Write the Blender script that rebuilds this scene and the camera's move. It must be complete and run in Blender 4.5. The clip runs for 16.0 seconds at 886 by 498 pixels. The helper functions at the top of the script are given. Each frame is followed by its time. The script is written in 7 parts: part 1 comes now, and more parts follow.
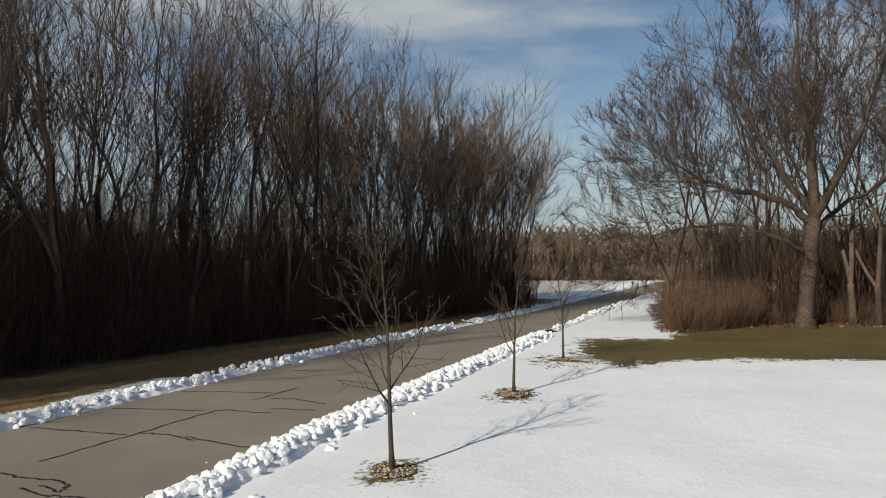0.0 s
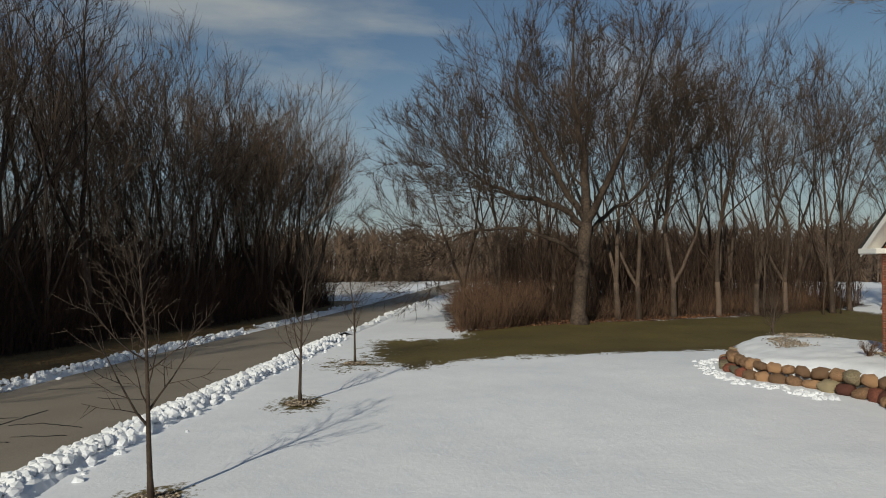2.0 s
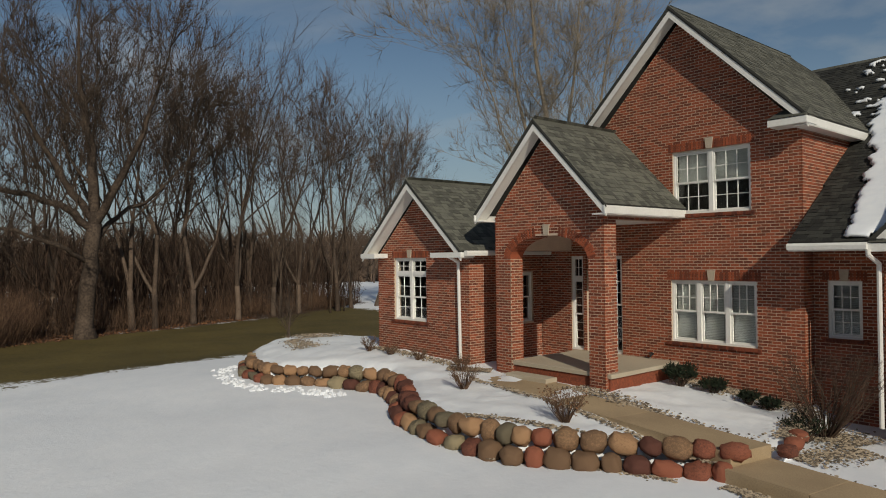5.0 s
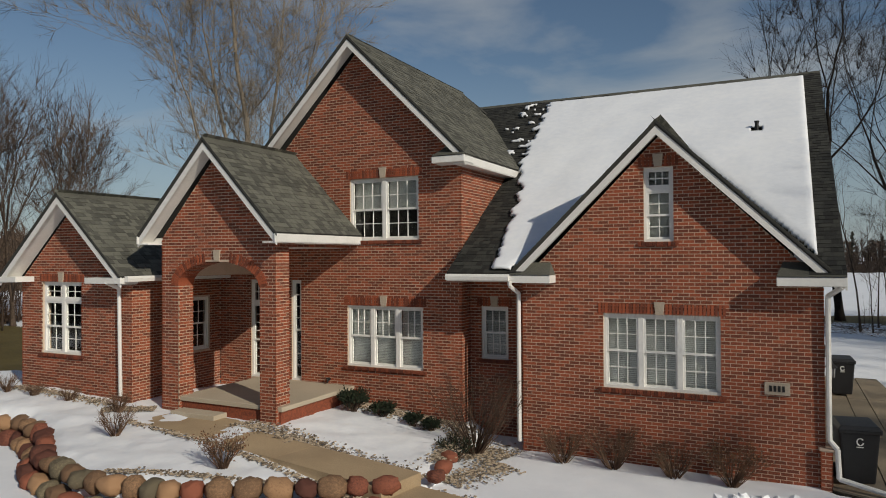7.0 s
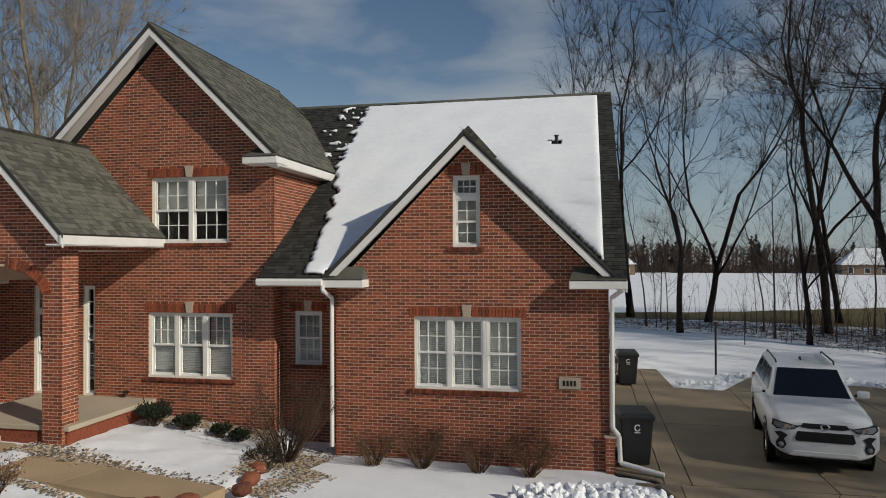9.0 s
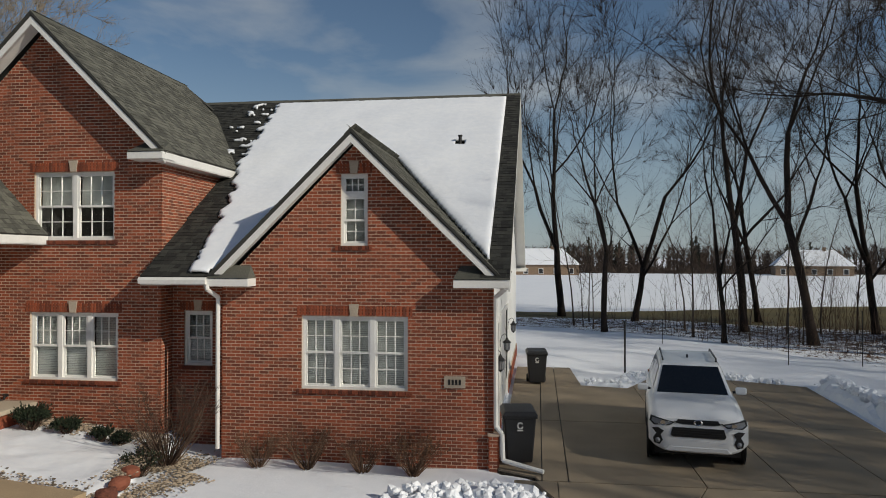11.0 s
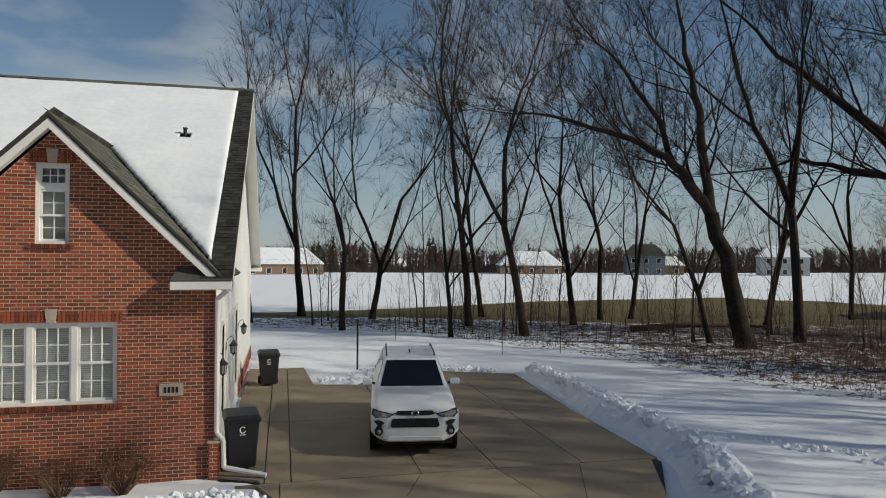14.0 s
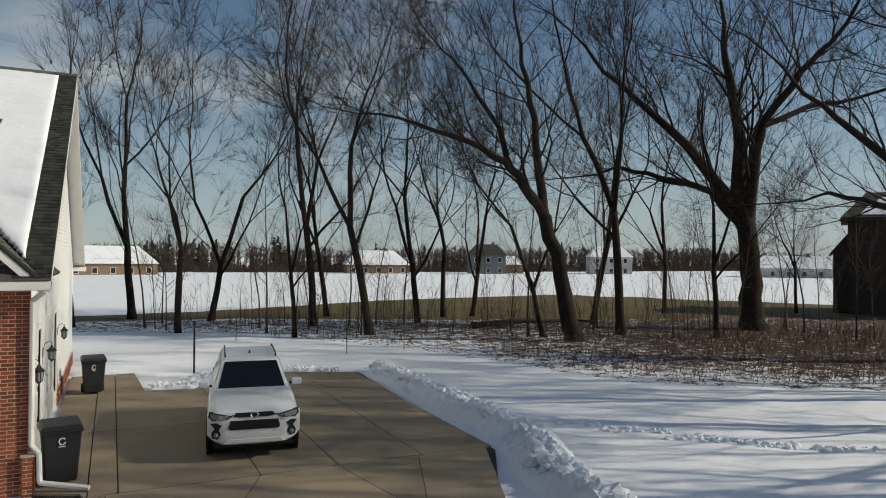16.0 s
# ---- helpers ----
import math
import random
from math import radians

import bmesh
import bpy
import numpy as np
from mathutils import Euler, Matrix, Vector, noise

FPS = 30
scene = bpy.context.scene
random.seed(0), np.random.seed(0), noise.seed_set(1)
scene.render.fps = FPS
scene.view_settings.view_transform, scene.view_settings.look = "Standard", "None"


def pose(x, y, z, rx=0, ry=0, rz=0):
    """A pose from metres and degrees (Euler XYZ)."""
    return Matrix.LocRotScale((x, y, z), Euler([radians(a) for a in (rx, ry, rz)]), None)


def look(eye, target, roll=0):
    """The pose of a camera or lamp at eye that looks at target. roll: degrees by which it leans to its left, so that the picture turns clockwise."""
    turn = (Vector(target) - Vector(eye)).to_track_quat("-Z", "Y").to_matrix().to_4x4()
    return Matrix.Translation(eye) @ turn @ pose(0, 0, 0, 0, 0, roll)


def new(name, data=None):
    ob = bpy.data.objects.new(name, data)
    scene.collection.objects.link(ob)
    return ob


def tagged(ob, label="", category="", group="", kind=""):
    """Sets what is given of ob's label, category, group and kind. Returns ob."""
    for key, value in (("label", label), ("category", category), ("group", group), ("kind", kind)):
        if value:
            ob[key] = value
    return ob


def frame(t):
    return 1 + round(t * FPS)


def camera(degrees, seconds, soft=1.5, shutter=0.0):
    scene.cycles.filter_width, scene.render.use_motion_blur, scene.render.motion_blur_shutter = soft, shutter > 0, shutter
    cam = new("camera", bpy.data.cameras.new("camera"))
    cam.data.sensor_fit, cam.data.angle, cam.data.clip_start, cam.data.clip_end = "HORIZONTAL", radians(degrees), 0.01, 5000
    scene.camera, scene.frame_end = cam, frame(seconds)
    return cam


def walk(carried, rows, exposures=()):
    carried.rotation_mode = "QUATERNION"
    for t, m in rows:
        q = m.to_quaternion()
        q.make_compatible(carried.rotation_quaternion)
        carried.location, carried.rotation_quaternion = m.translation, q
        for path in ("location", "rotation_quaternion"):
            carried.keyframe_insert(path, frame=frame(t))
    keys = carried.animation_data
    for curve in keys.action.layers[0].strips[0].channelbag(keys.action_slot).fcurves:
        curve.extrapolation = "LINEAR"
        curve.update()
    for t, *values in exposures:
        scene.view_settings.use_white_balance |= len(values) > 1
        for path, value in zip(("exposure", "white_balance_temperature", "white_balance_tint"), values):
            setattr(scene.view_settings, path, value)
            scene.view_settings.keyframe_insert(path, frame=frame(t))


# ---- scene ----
cam = camera(65.3, 16.0, 1.0)
PATH = [
    (0, (6.138, -15.582, 3.375), (4.196, -16.06, 3.397), -0.3),
    (0.5, (6.085, -15.473, 3.377), (4.107, -15.769, 3.399), -0.4),
    (1, (5.975, -15.39, 3.391), (3.98, -15.536, 3.414), -0.3),
    (1.5, (5.789, -15.334, 3.407), (3.789, -15.345, 3.429), -0.3),
    (2, (5.56, -15.251, 3.409), (3.562, -15.166, 3.432), -0.3),
    (2.5, (5.344, -15.22, 3.425), (3.351, -15.057, 3.448), -0.2),
    (3, (5.123, -15.127, 3.422), (3.145, -14.832, 3.445), -0.2),
    (3.5, (4.902, -15.065, 3.417), (3.006, -14.429, 3.441), -0.3),
    (4, (4.74, -14.975, 3.429), (2.945, -14.094, 3.453), -0.5),
    (4.5, (4.655, -14.885, 3.441), (3.003, -13.759, 3.464), -0.5),
    (5, (4.585, -14.782, 3.464), (3.067, -13.48, 3.487), -0.6),
    (5.2, (4.564, -14.697, 3.474), (3.103, -13.331, 3.497), -0.6),
    (7.3, (5.117, -13.769, 4.08), (4.269, -11.958, 4.103), -0.3),
    (7.5, (5.135, -13.749, 4.094), (4.302, -11.931, 4.117), -0.3),
    (8, (5.09, -13.777, 4.111), (4.451, -11.882, 4.134), -0.3),
    (8.5, (5.132, -13.797, 4.101), (4.636, -11.86, 4.124), -0.2),
    (9, (5.286, -13.773, 4.099), (4.877, -11.815, 4.122), -0.2),
    (9.2, (5.383, -13.767, 4.101), (5.011, -11.802, 4.124), -0.2),
    (11.3, (6.644, -13.492, 4.078), (6.421, -11.505, 4.1), 0.2),
    (11.5, (6.675, -13.493, 4.082), (6.507, -11.5, 4.104), 0.1),
    (12, (6.735, -13.488, 4.083), (6.683, -11.489, 4.105), 0.1),
    (12.5, (6.782, -13.521, 4.083), (6.788, -11.521, 4.105), 0.2),
    (13, (6.828, -13.561, 4.091), (6.932, -11.564, 4.112), 0.2),
    (13.5, (6.864, -13.615, 4.098), (7.174, -11.639, 4.12), 0.2),
    (14, (6.929, -13.626, 4.101), (7.379, -11.677, 4.124), 0.3),
    (14.5, (7.01, -13.639, 4.092), (7.635, -11.739, 4.116), 0.3),
    (15, (7.026, -13.696, 4.081), (7.742, -11.829, 4.104), 0.3),
    (15.5, (7.01, -13.79, 4.07), (7.805, -11.956, 4.095), 0.3),
    (16, (6.955, -13.881, 4.09), (7.819, -12.077, 4.114), 0.4),
]
walk(cam, [(t, look(eye, target, roll)) for t, eye, target, roll in PATH],
     exposures=[(0, 0.16, 6950, 6), (1.5, -0.26, 6850, 4), (3.5, -0.50, 6850, 5), (5, -0.49, 6950, 6), (7.5, -0.35, 6800, 8), (9, -0.31, 6750, 8), (12.5, -0.24, 6700, 7), (16, 0.02, 7000, 6)])

# ---------------------------------------------------------------- light
SUN_EL, SUN_TO = radians(29), Vector((0.90, -0.45, 0)).normalized()
sun_dir = Vector((SUN_TO.x * math.cos(SUN_EL), SUN_TO.y * math.cos(SUN_EL), math.sin(SUN_EL)))
sun = new("sun", bpy.data.lights.new("sun", "SUN"))
sun.data.energy, sun.data.angle, sun.data.color = 3.75, radians(0.6), (1.0, 0.93, 0.82)
sun.matrix_world = look((0, 0, 60), Vector((0, 0, 60)) - sun_dir)

world = bpy.data.worlds.new("sky")
scene.world = world
world.use_nodes = True
wn, wl = world.node_tree.nodes, world.node_tree.links
wn.clear()
sky = wn.new("ShaderNodeTexSky")
sky.sky_type, sky.sun_disc = "NISHITA", False
sky.sun_elevation, sky.sun_rotation = SUN_EL, math.atan2(sun_dir.x, sun_dir.y)
sky.air_density, sky.dust_density, sky.ozone_density = 1.0, 0.15, 3.0
wtc = wn.new("ShaderNodeTexCoord")
wmap = wn.new("ShaderNodeMapping")
wmap.inputs["Scale"].default_value = (1.0, 1.0, 3.2)
wl.new(wtc.outputs["Generated"], wmap.inputs["Vector"])
cloud = wn.new("ShaderNodeTexNoise")
cloud.inputs["Scale"].default_value, cloud.inputs["Detail"].default_value = 2.3, 7
cloud.inputs["Roughness"].default_value = 0.52
cloud.inputs["Distortion"].default_value = 0.35
wl.new(wmap.outputs["Vector"], cloud.inputs["Vector"])
cramp = wn.new("ShaderNodeValToRGB")
cramp.color_ramp.elements[0].position, cramp.color_ramp.elements[1].position = 0.49, 0.70
wl.new(cloud.outputs["Fac"], cramp.inputs["Fac"])
cmul = wn.new("ShaderNodeMath")
cmul.operation, cmul.inputs[1].default_value = "MULTIPLY", 0.7
wl.new(cramp.outputs["Color"], cmul.inputs[0])
cmix = wn.new("ShaderNodeMix")
cmix.data_type = "RGBA"
wl.new(cmul.outputs[0], cmix.inputs["Factor"])
wl.new(sky.outputs["Color"], cmix.inputs["A"])
cmix.inputs["B"].default_value = (6.9, 7.2, 7.5, 1)
wsep = wn.new("ShaderNodeSeparateXYZ")
wl.new(wtc.outputs["Generated"], wsep.inputs["Vector"])
haze = wn.new("ShaderNodeMapRange")
haze.interpolation_type = "SMOOTHSTEP"
for k, v in (("From Min", 0.0), ("From Max", 0.30), ("To Min", 0.7), ("To Max", 0.0)):
    haze.inputs[k].default_value = v
wl.new(wsep.outputs["Z"], haze.inputs["Value"])
hmix = wn.new("ShaderNodeMix")
hmix.data_type = "RGBA"
wl.new(haze.outputs["Result"], hmix.inputs["Factor"])
wl.new(cmix.outputs["Result"], hmix.inputs["A"])
hmix.inputs["B"].default_value = (4.5, 5.6, 6.8, 1)
wbg = wn.new("ShaderNodeBackground")
wbg.inputs["Strength"].default_value = 0.074
wl.new(hmix.outputs["Result"], wbg.inputs["Color"])
wout = wn.new("ShaderNodeOutputWorld")
wl.new(wbg.outputs["Background"], wout.inputs["Surface"])
scene.view_settings.exposure = 0.0


# ---------------------------------------------------------------- materials
def mat(name, a, b=None, rough=0.7, metal=0.0, fine=30.0, coarse=2.0, bump=0.15, per="", spread=0.35, spec=0.4):
    """A surface with colour varied at two scales, a fine bump, and optionally varied by piece ("island" or "object")."""
    m = bpy.data.materials.new(name)
    m.use_nodes = True
    n, l = m.node_tree.nodes, m.node_tree.links
    p = n["Principled BSDF"]
    b = b or tuple(c * 0.75 for c in a)
    tc = n.new("ShaderNodeTexCoord")
    n1, n2 = n.new("ShaderNodeTexNoise"), n.new("ShaderNodeTexNoise")
    for t, s, d in ((n1, fine, 4), (n2, coarse, 3)):
        t.inputs["Scale"].default_value, t.inputs["Detail"].default_value = s, d
        l.new(tc.outputs["Object"], t.inputs["Vector"])
    mx = n.new("ShaderNodeMath")
    mx.operation = "ADD"
    l.new(n1.outputs["Fac"], mx.inputs[0])
    l.new(n2.outputs["Fac"], mx.inputs[1])
    fac = mx.outputs[0]
    lo, hi = 0.75, 1.25
    if per:
        src = n.new("ShaderNodeNewGeometry").outputs["Random Per Island"] if per == "island" else n.new("ShaderNodeObjectInfo").outputs["Random"]
        sc = n.new("ShaderNodeMath")
        sc.operation, sc.inputs[1].default_value, sc.inputs[2].default_value = "MULTIPLY_ADD", spread * 2, -spread
        l.new(src, sc.inputs[0])
        ad = n.new("ShaderNodeMath")
        ad.operation = "ADD"
        l.new(fac, ad.inputs[0])
        l.new(sc.outputs[0], ad.inputs[1])
        fac = ad.outputs[0]
    mr = n.new("ShaderNodeMapRange")
    mr.inputs["From Min"].default_value, mr.inputs["From Max"].default_value = lo, hi
    l.new(fac, mr.inputs["Value"])
    mix = n.new("ShaderNodeMix")
    mix.data_type = "RGBA"
    mix.inputs["A"].default_value, mix.inputs["B"].default_value = (*a, 1), (*b, 1)
    l.new(mr.outputs["Result"], mix.inputs["Factor"])
    l.new(mix.outputs["Result"], p.inputs["Base Color"])
    p.inputs["Roughness"].default_value, p.inputs["Metallic"].default_value = rough, metal
    p.inputs["Specular IOR Level"].default_value = spec
    if bump:
        bp = n.new("ShaderNodeBump")
        bp.inputs["Strength"].default_value, bp.inputs["Distance"].default_value = bump, 0.02
        l.new(n1.outputs["Fac"], bp.inputs["Height"])
        l.new(bp.outputs["Normal"], p.inputs["Normal"])
    return m


def glass(name, tint, rough=0.03):
    m = bpy.data.materials.new(name)
    m.use_nodes = True
    p = m.node_tree.nodes["Principled BSDF"]
    p.inputs["Base Color"].default_value = (*tint, 1)
    p.inputs["Roughness"].default_value = rough
    p.inputs["Transmission Weight"].default_value = 1.0
    p.inputs["IOR"].default_value = 1.45
    return m


M_BRICK = mat("red_brick", (0.34, 0.092, 0.046), (0.155, 0.050, 0.031), 0.85, fine=45, coarse=25, bump=0.3, per="island", spread=0.36, spec=0.2)
M_BRICK1 = mat("red_brick_piece", (0.34, 0.092, 0.046), (0.155, 0.050, 0.031), 0.85, fine=45, coarse=25, bump=0.3, per="object", spread=0.36, spec=0.2)
M_MORTAR = mat("mortar", (0.62, 0.48, 0.37), (0.47, 0.36, 0.28), 0.95, fine=60, bump=0.2)
M_STONE = mat("limestone", (0.50, 0.42, 0.33), (0.40, 0.33, 0.26), 0.9, fine=40)
M_WHITE = mat("white_paint", (0.80, 0.79, 0.76), (0.72, 0.71, 0.68), 0.5, fine=20, bump=0.04)
M_SIDING = mat("white_siding", (0.78, 0.78, 0.76), (0.68, 0.69, 0.68), 0.6, fine=14, coarse=0.8, bump=0.06)
M_SHINGLE = mat("grey_shingle", (0.150, 0.148, 0.124), (0.078, 0.078, 0.067), 0.9, fine=60, coarse=1.0, bump=0.4, per="island", spread=0.4, spec=0.2)
M_WETSHINGLE = mat("wet_shingle", (0.052, 0.052, 0.046), (0.026, 0.026, 0.024), 0.8, fine=60, coarse=1.0, bump=0.4, per="island", spread=0.4, spec=0.2)
M_FELT = mat("roof_underlay", (0.05, 0.05, 0.045), rough=0.9, fine=40)
M_GLASS = glass("window_glass", (0.92, 0.96, 0.95))
M_BLIND = mat("blind", (0.66, 0.67, 0.66), (0.56, 0.58, 0.58), 0.6, fine=10, bump=0.02)
# Near-black for the boxes behind windows: unlit room shade put into the colour
M_ROOMSHADE = mat("dark_room", (0.05, 0.05, 0.05), rough=0.9, fine=8)
M_CONC = mat("concrete", (0.31, 0.248, 0.172), (0.20, 0.16, 0.112), 0.85, fine=50, coarse=0.7, bump=0.12, per="object", spread=0.12)
M_WALK = mat("warm_walk_concrete", (0.47, 0.35, 0.215), (0.34, 0.25, 0.155), 0.85, fine=50, coarse=0.9, bump=0.1, per="object", spread=0.1)
M_PORCH = mat("porch_concrete", (0.50, 0.43, 0.33), (0.40, 0.34, 0.26), 0.85, fine=50, coarse=0.9, bump=0.1)
M_BRICKTRIM = mat("trim_brick", (0.25, 0.072, 0.040), (0.11, 0.038, 0.026), 0.85, fine=45, coarse=25, bump=0.3, per="object", spread=0.36, spec=0.2)
M_ASPH = mat("road_concrete", (0.27, 0.235, 0.195), (0.20, 0.172, 0.14), 0.9, fine=35, coarse=0.35, bump=0.15)
M_TAR = mat("crack_sealer", (0.02, 0.02, 0.02), rough=0.6, fine=20)
M_SNOW = mat("snow", (0.86, 0.88, 0.91), (0.78, 0.81, 0.86), 0.6, fine=6, coarse=0.7, bump=0.4, spec=0.3)
M_BARK = mat("bark", (0.125, 0.092, 0.070), (0.048, 0.036, 0.029), 0.95, fine=9, coarse=1.3, bump=0.5, per="object", spread=0.2, spec=0.15)
# Near-black bark for the driveway trees: a dim, backlit look put into the colour
M_BACKLITBARK = mat("dark_bark", (0.046, 0.035, 0.029), (0.020, 0.016, 0.013), 0.95, fine=9, coarse=1.3, bump=0.6, per="object", spread=0.2, spec=0.12)
M_WOODBARK = mat("woodland_bark", (0.165, 0.120, 0.092), (0.062, 0.046, 0.037), 0.95, fine=9, coarse=0.6, bump=0.4, per="object", spread=0.35, spec=0.12)
M_TWIG = mat("pale_bark", (0.33, 0.28, 0.215), (0.17, 0.14, 0.11), 0.95, fine=9, coarse=1.3, bump=0.3, spec=0.15)
M_YOUNG = mat("young_bark", (0.09, 0.066, 0.05), (0.04, 0.03, 0.024), 0.9, fine=30, coarse=4, bump=0.2, spec=0.2)
M_BRUSH = mat("brush_stems", (0.18, 0.112, 0.074), (0.060, 0.037, 0.027), 0.95, fine=3, coarse=0.5, bump=0, per="island", spread=0.3, spec=0.1)
M_DARKBRUSH = mat("dark_brush_stems", (0.11, 0.072, 0.052), (0.045, 0.030, 0.024), 0.95, fine=3, coarse=0.3, bump=0, per="island", spread=0.3, spec=0.1)
M_HEDGE = mat("hedge_stems", (0.115, 0.068, 0.048), (0.042, 0.027, 0.021), 0.95, fine=3, coarse=0.3, bump=0, per="island", spread=0.3, spec=0.1)
M_BOULDER = mat("boulder", (0.40, 0.235, 0.13), (0.19, 0.115, 0.07), 0.9, fine=18, coarse=5, bump=0.9, per="object", spread=0.7, spec=0.2)
M_BOULDER2 = mat("red_boulder", (0.30, 0.105, 0.065), (0.12, 0.05, 0.038), 0.9, fine=18, coarse=5, bump=0.9, per="object", spread=0.6, spec=0.2)
M_BOULDER3 = mat("grey_boulder", (0.33, 0.27, 0.17), (0.15, 0.125, 0.085), 0.9, fine=18, coarse=5, bump=0.9, per="object", spread=0.6, spec=0.2)
M_GRAVEL = mat("pea_gravel", (0.46, 0.37, 0.27), (0.12, 0.095, 0.07), 0.9, fine=20, coarse=4, bump=0.2, per="island", spread=0.7)
M_CARPAINT = mat("white_car_paint", (0.80, 0.81, 0.82), (0.76, 0.77, 0.78), 0.22, fine=2, bump=0, spec=0.6)
M_BLACK = mat("black_plastic", (0.018, 0.018, 0.02), (0.012, 0.012, 0.013), 0.45, fine=30, bump=0.05)
M_RUBBER = mat("tyre_rubber", (0.022, 0.022, 0.022), rough=0.85, fine=40)
M_CARGLASS = mat("dark_car_glass", (0.008, 0.009, 0.010), rough=0.06, fine=1, bump=0, spec=0.7)
M_CHROME = mat("chrome", (0.75, 0.75, 0.76), rough=0.18, metal=1.0, fine=3, bump=0)
M_LENS = mat("lamp_lens", (0.26, 0.27, 0.29), rough=0.1, fine=20, bump=0.1, spec=0.8)
M_BIN = mat("black_bin_plastic", (0.022, 0.023, 0.025), (0.014, 0.014, 0.016), 0.5, fine=60, bump=0.1)
M_IRON = mat("black_iron", (0.012, 0.012, 0.012), rough=0.5, fine=40)
M_FARGREEN = mat("far_evergreen", (0.040, 0.046, 0.028), (0.026, 0.026, 0.018), 0.95, fine=0.5, coarse=0.03, bump=0, per="island")
M_EVERGREEN = mat("evergreen", (0.02, 0.032, 0.014), (0.01, 0.015, 0.008), 0.9, fine=4, bump=0, per="island")
M_CEDAR = mat("winter_cedar", (0.055, 0.035, 0.022), (0.022, 0.02, 0.012), 0.9, fine=3, bump=0, per="island")
M_LEAF = mat("dead_leaf", (0.24, 0.11, 0.05), (0.10, 0.05, 0.028), 0.9, fine=5, bump=0, per="island")
M_TANWOOD = mat("sunlit_far_woods", (0.165, 0.115, 0.082), (0.080, 0.056, 0.042), 0.95, fine=0.5, coarse=0.03, bump=0, per="island", spread=0.3)
M_FARWOOD = mat("far_woods", (0.150, 0.104, 0.076), (0.070, 0.050, 0.040), 0.95, fine=0.5, coarse=0.03, bump=0, per="island", spread=0.3)
M_GREYSIDE = mat("grey_siding", (0.16, 0.18, 0.20), rough=0.8, fine=2)
M_TANSIDE = mat("tan_brick_far", (0.26, 0.18, 0.12), rough=0.85, fine=3)
M_PALESIDE = mat("pale_siding_far", (0.5, 0.5, 0.48), rough=0.8, fine=2)
M_BROWNSIDE = mat("weathered_brown_siding", (0.075, 0.058, 0.05), (0.045, 0.036, 0.032), 0.9, fine=6)


def ground_material():
    m = bpy.data.materials.new("snowy_ground")
    m.use_nodes = True
    n, l = m.node_tree.nodes, m.node_tree.links
    p = n["Principled BSDF"]
    tc = n.new("ShaderNodeTexCoord")

    def nz(scale, detail=5, rough=0.6):
        t = n.new("ShaderNodeTexNoise")
        t.inputs["Scale"].default_value, t.inputs["Detail"].default_value, t.inputs["Roughness"].default_value = scale, detail, rough
        l.new(tc.outputs["Object"], t.inputs["Vector"])
        return t.outputs["Fac"]

    def math_(op, a, b):
        t = n.new("ShaderNodeMath")
        t.operation = op
        for i, v in enumerate((a, b)):
            if isinstance(v, float):
                t.inputs[i].default_value = v
            else:
                l.new(v, t.inputs[i])
        return t.outputs[0]

    def ramp(v, lo, hi):
        t = n.new("ShaderNodeMapRange")
        t.inputs["From Min"].default_value, t.inputs["From Max"].default_value = lo, hi
        l.new(v, t.inputs["Value"])
        return t.outputs["Result"]

    def mix(f, a, b):
        t = n.new("ShaderNodeMix")
        t.data_type = "RGBA"
        l.new(f, t.inputs["Factor"])
        for k, v in (("A", a), ("B", b)):
            if isinstance(v, tuple):
                t.inputs[k].default_value = (*v, 1)
            else:
                l.new(v, t.inputs[k])
        return t.outputs["Result"]

    def att(name):
        t = n.new("ShaderNodeAttribute")
        t.attribute_name = name
        return t.outputs["Fac"]

    f9, f2, f05, f40 = nz(9), nz(1.6), nz(0.22), nz(45, 3)
    snow = math_("ADD", att("snow"), math_("MULTIPLY", math_("SUBTRACT", math_("ADD", f9, f2), 1.0), att("patch")))
    sfac = ramp(snow, -0.06, 0.10)
    grass = mix(ramp(math_("ADD", f9, f05), 0.75, 1.25), (0.150, 0.115, 0.042), (0.075, 0.060, 0.024))
    dry = mix(ramp(math_("ADD", f9, f2), 0.75, 1.25), (0.26, 0.175, 0.082), (0.13, 0.088, 0.045))
    litter = mix(ramp(math_("ADD", f9, f2), 0.75, 1.25), (0.105, 0.062, 0.040), (0.035, 0.024, 0.018))
    soil = mix(att("green"), mix(att("dry"), litter, dry), grass)
    white = mix(ramp(math_("ADD", f2, f05), 0.75, 1.25), (0.87, 0.89, 0.93), (0.80, 0.83, 0.88))
    l.new(mix(sfac, soil, white), p.inputs["Base Color"])
    p.inputs["Roughness"].default_value = 0.75
    p.inputs["Specular IOR Level"].default_value = 0.2
    bp = n.new("ShaderNodeBump")
    bp.inputs["Strength"].default_value, bp.inputs["Distance"].default_value = 0.34, 0.05
    l.new(math_("ADD", math_("MULTIPLY", f9, 0.5), math_("ADD", f2, math_("MULTIPLY", f40, 0.15))), bp.inputs["Height"])
    l.new(bp.outputs["Normal"], p.inputs["Normal"])
    return m


M_GROUND = ground_material()


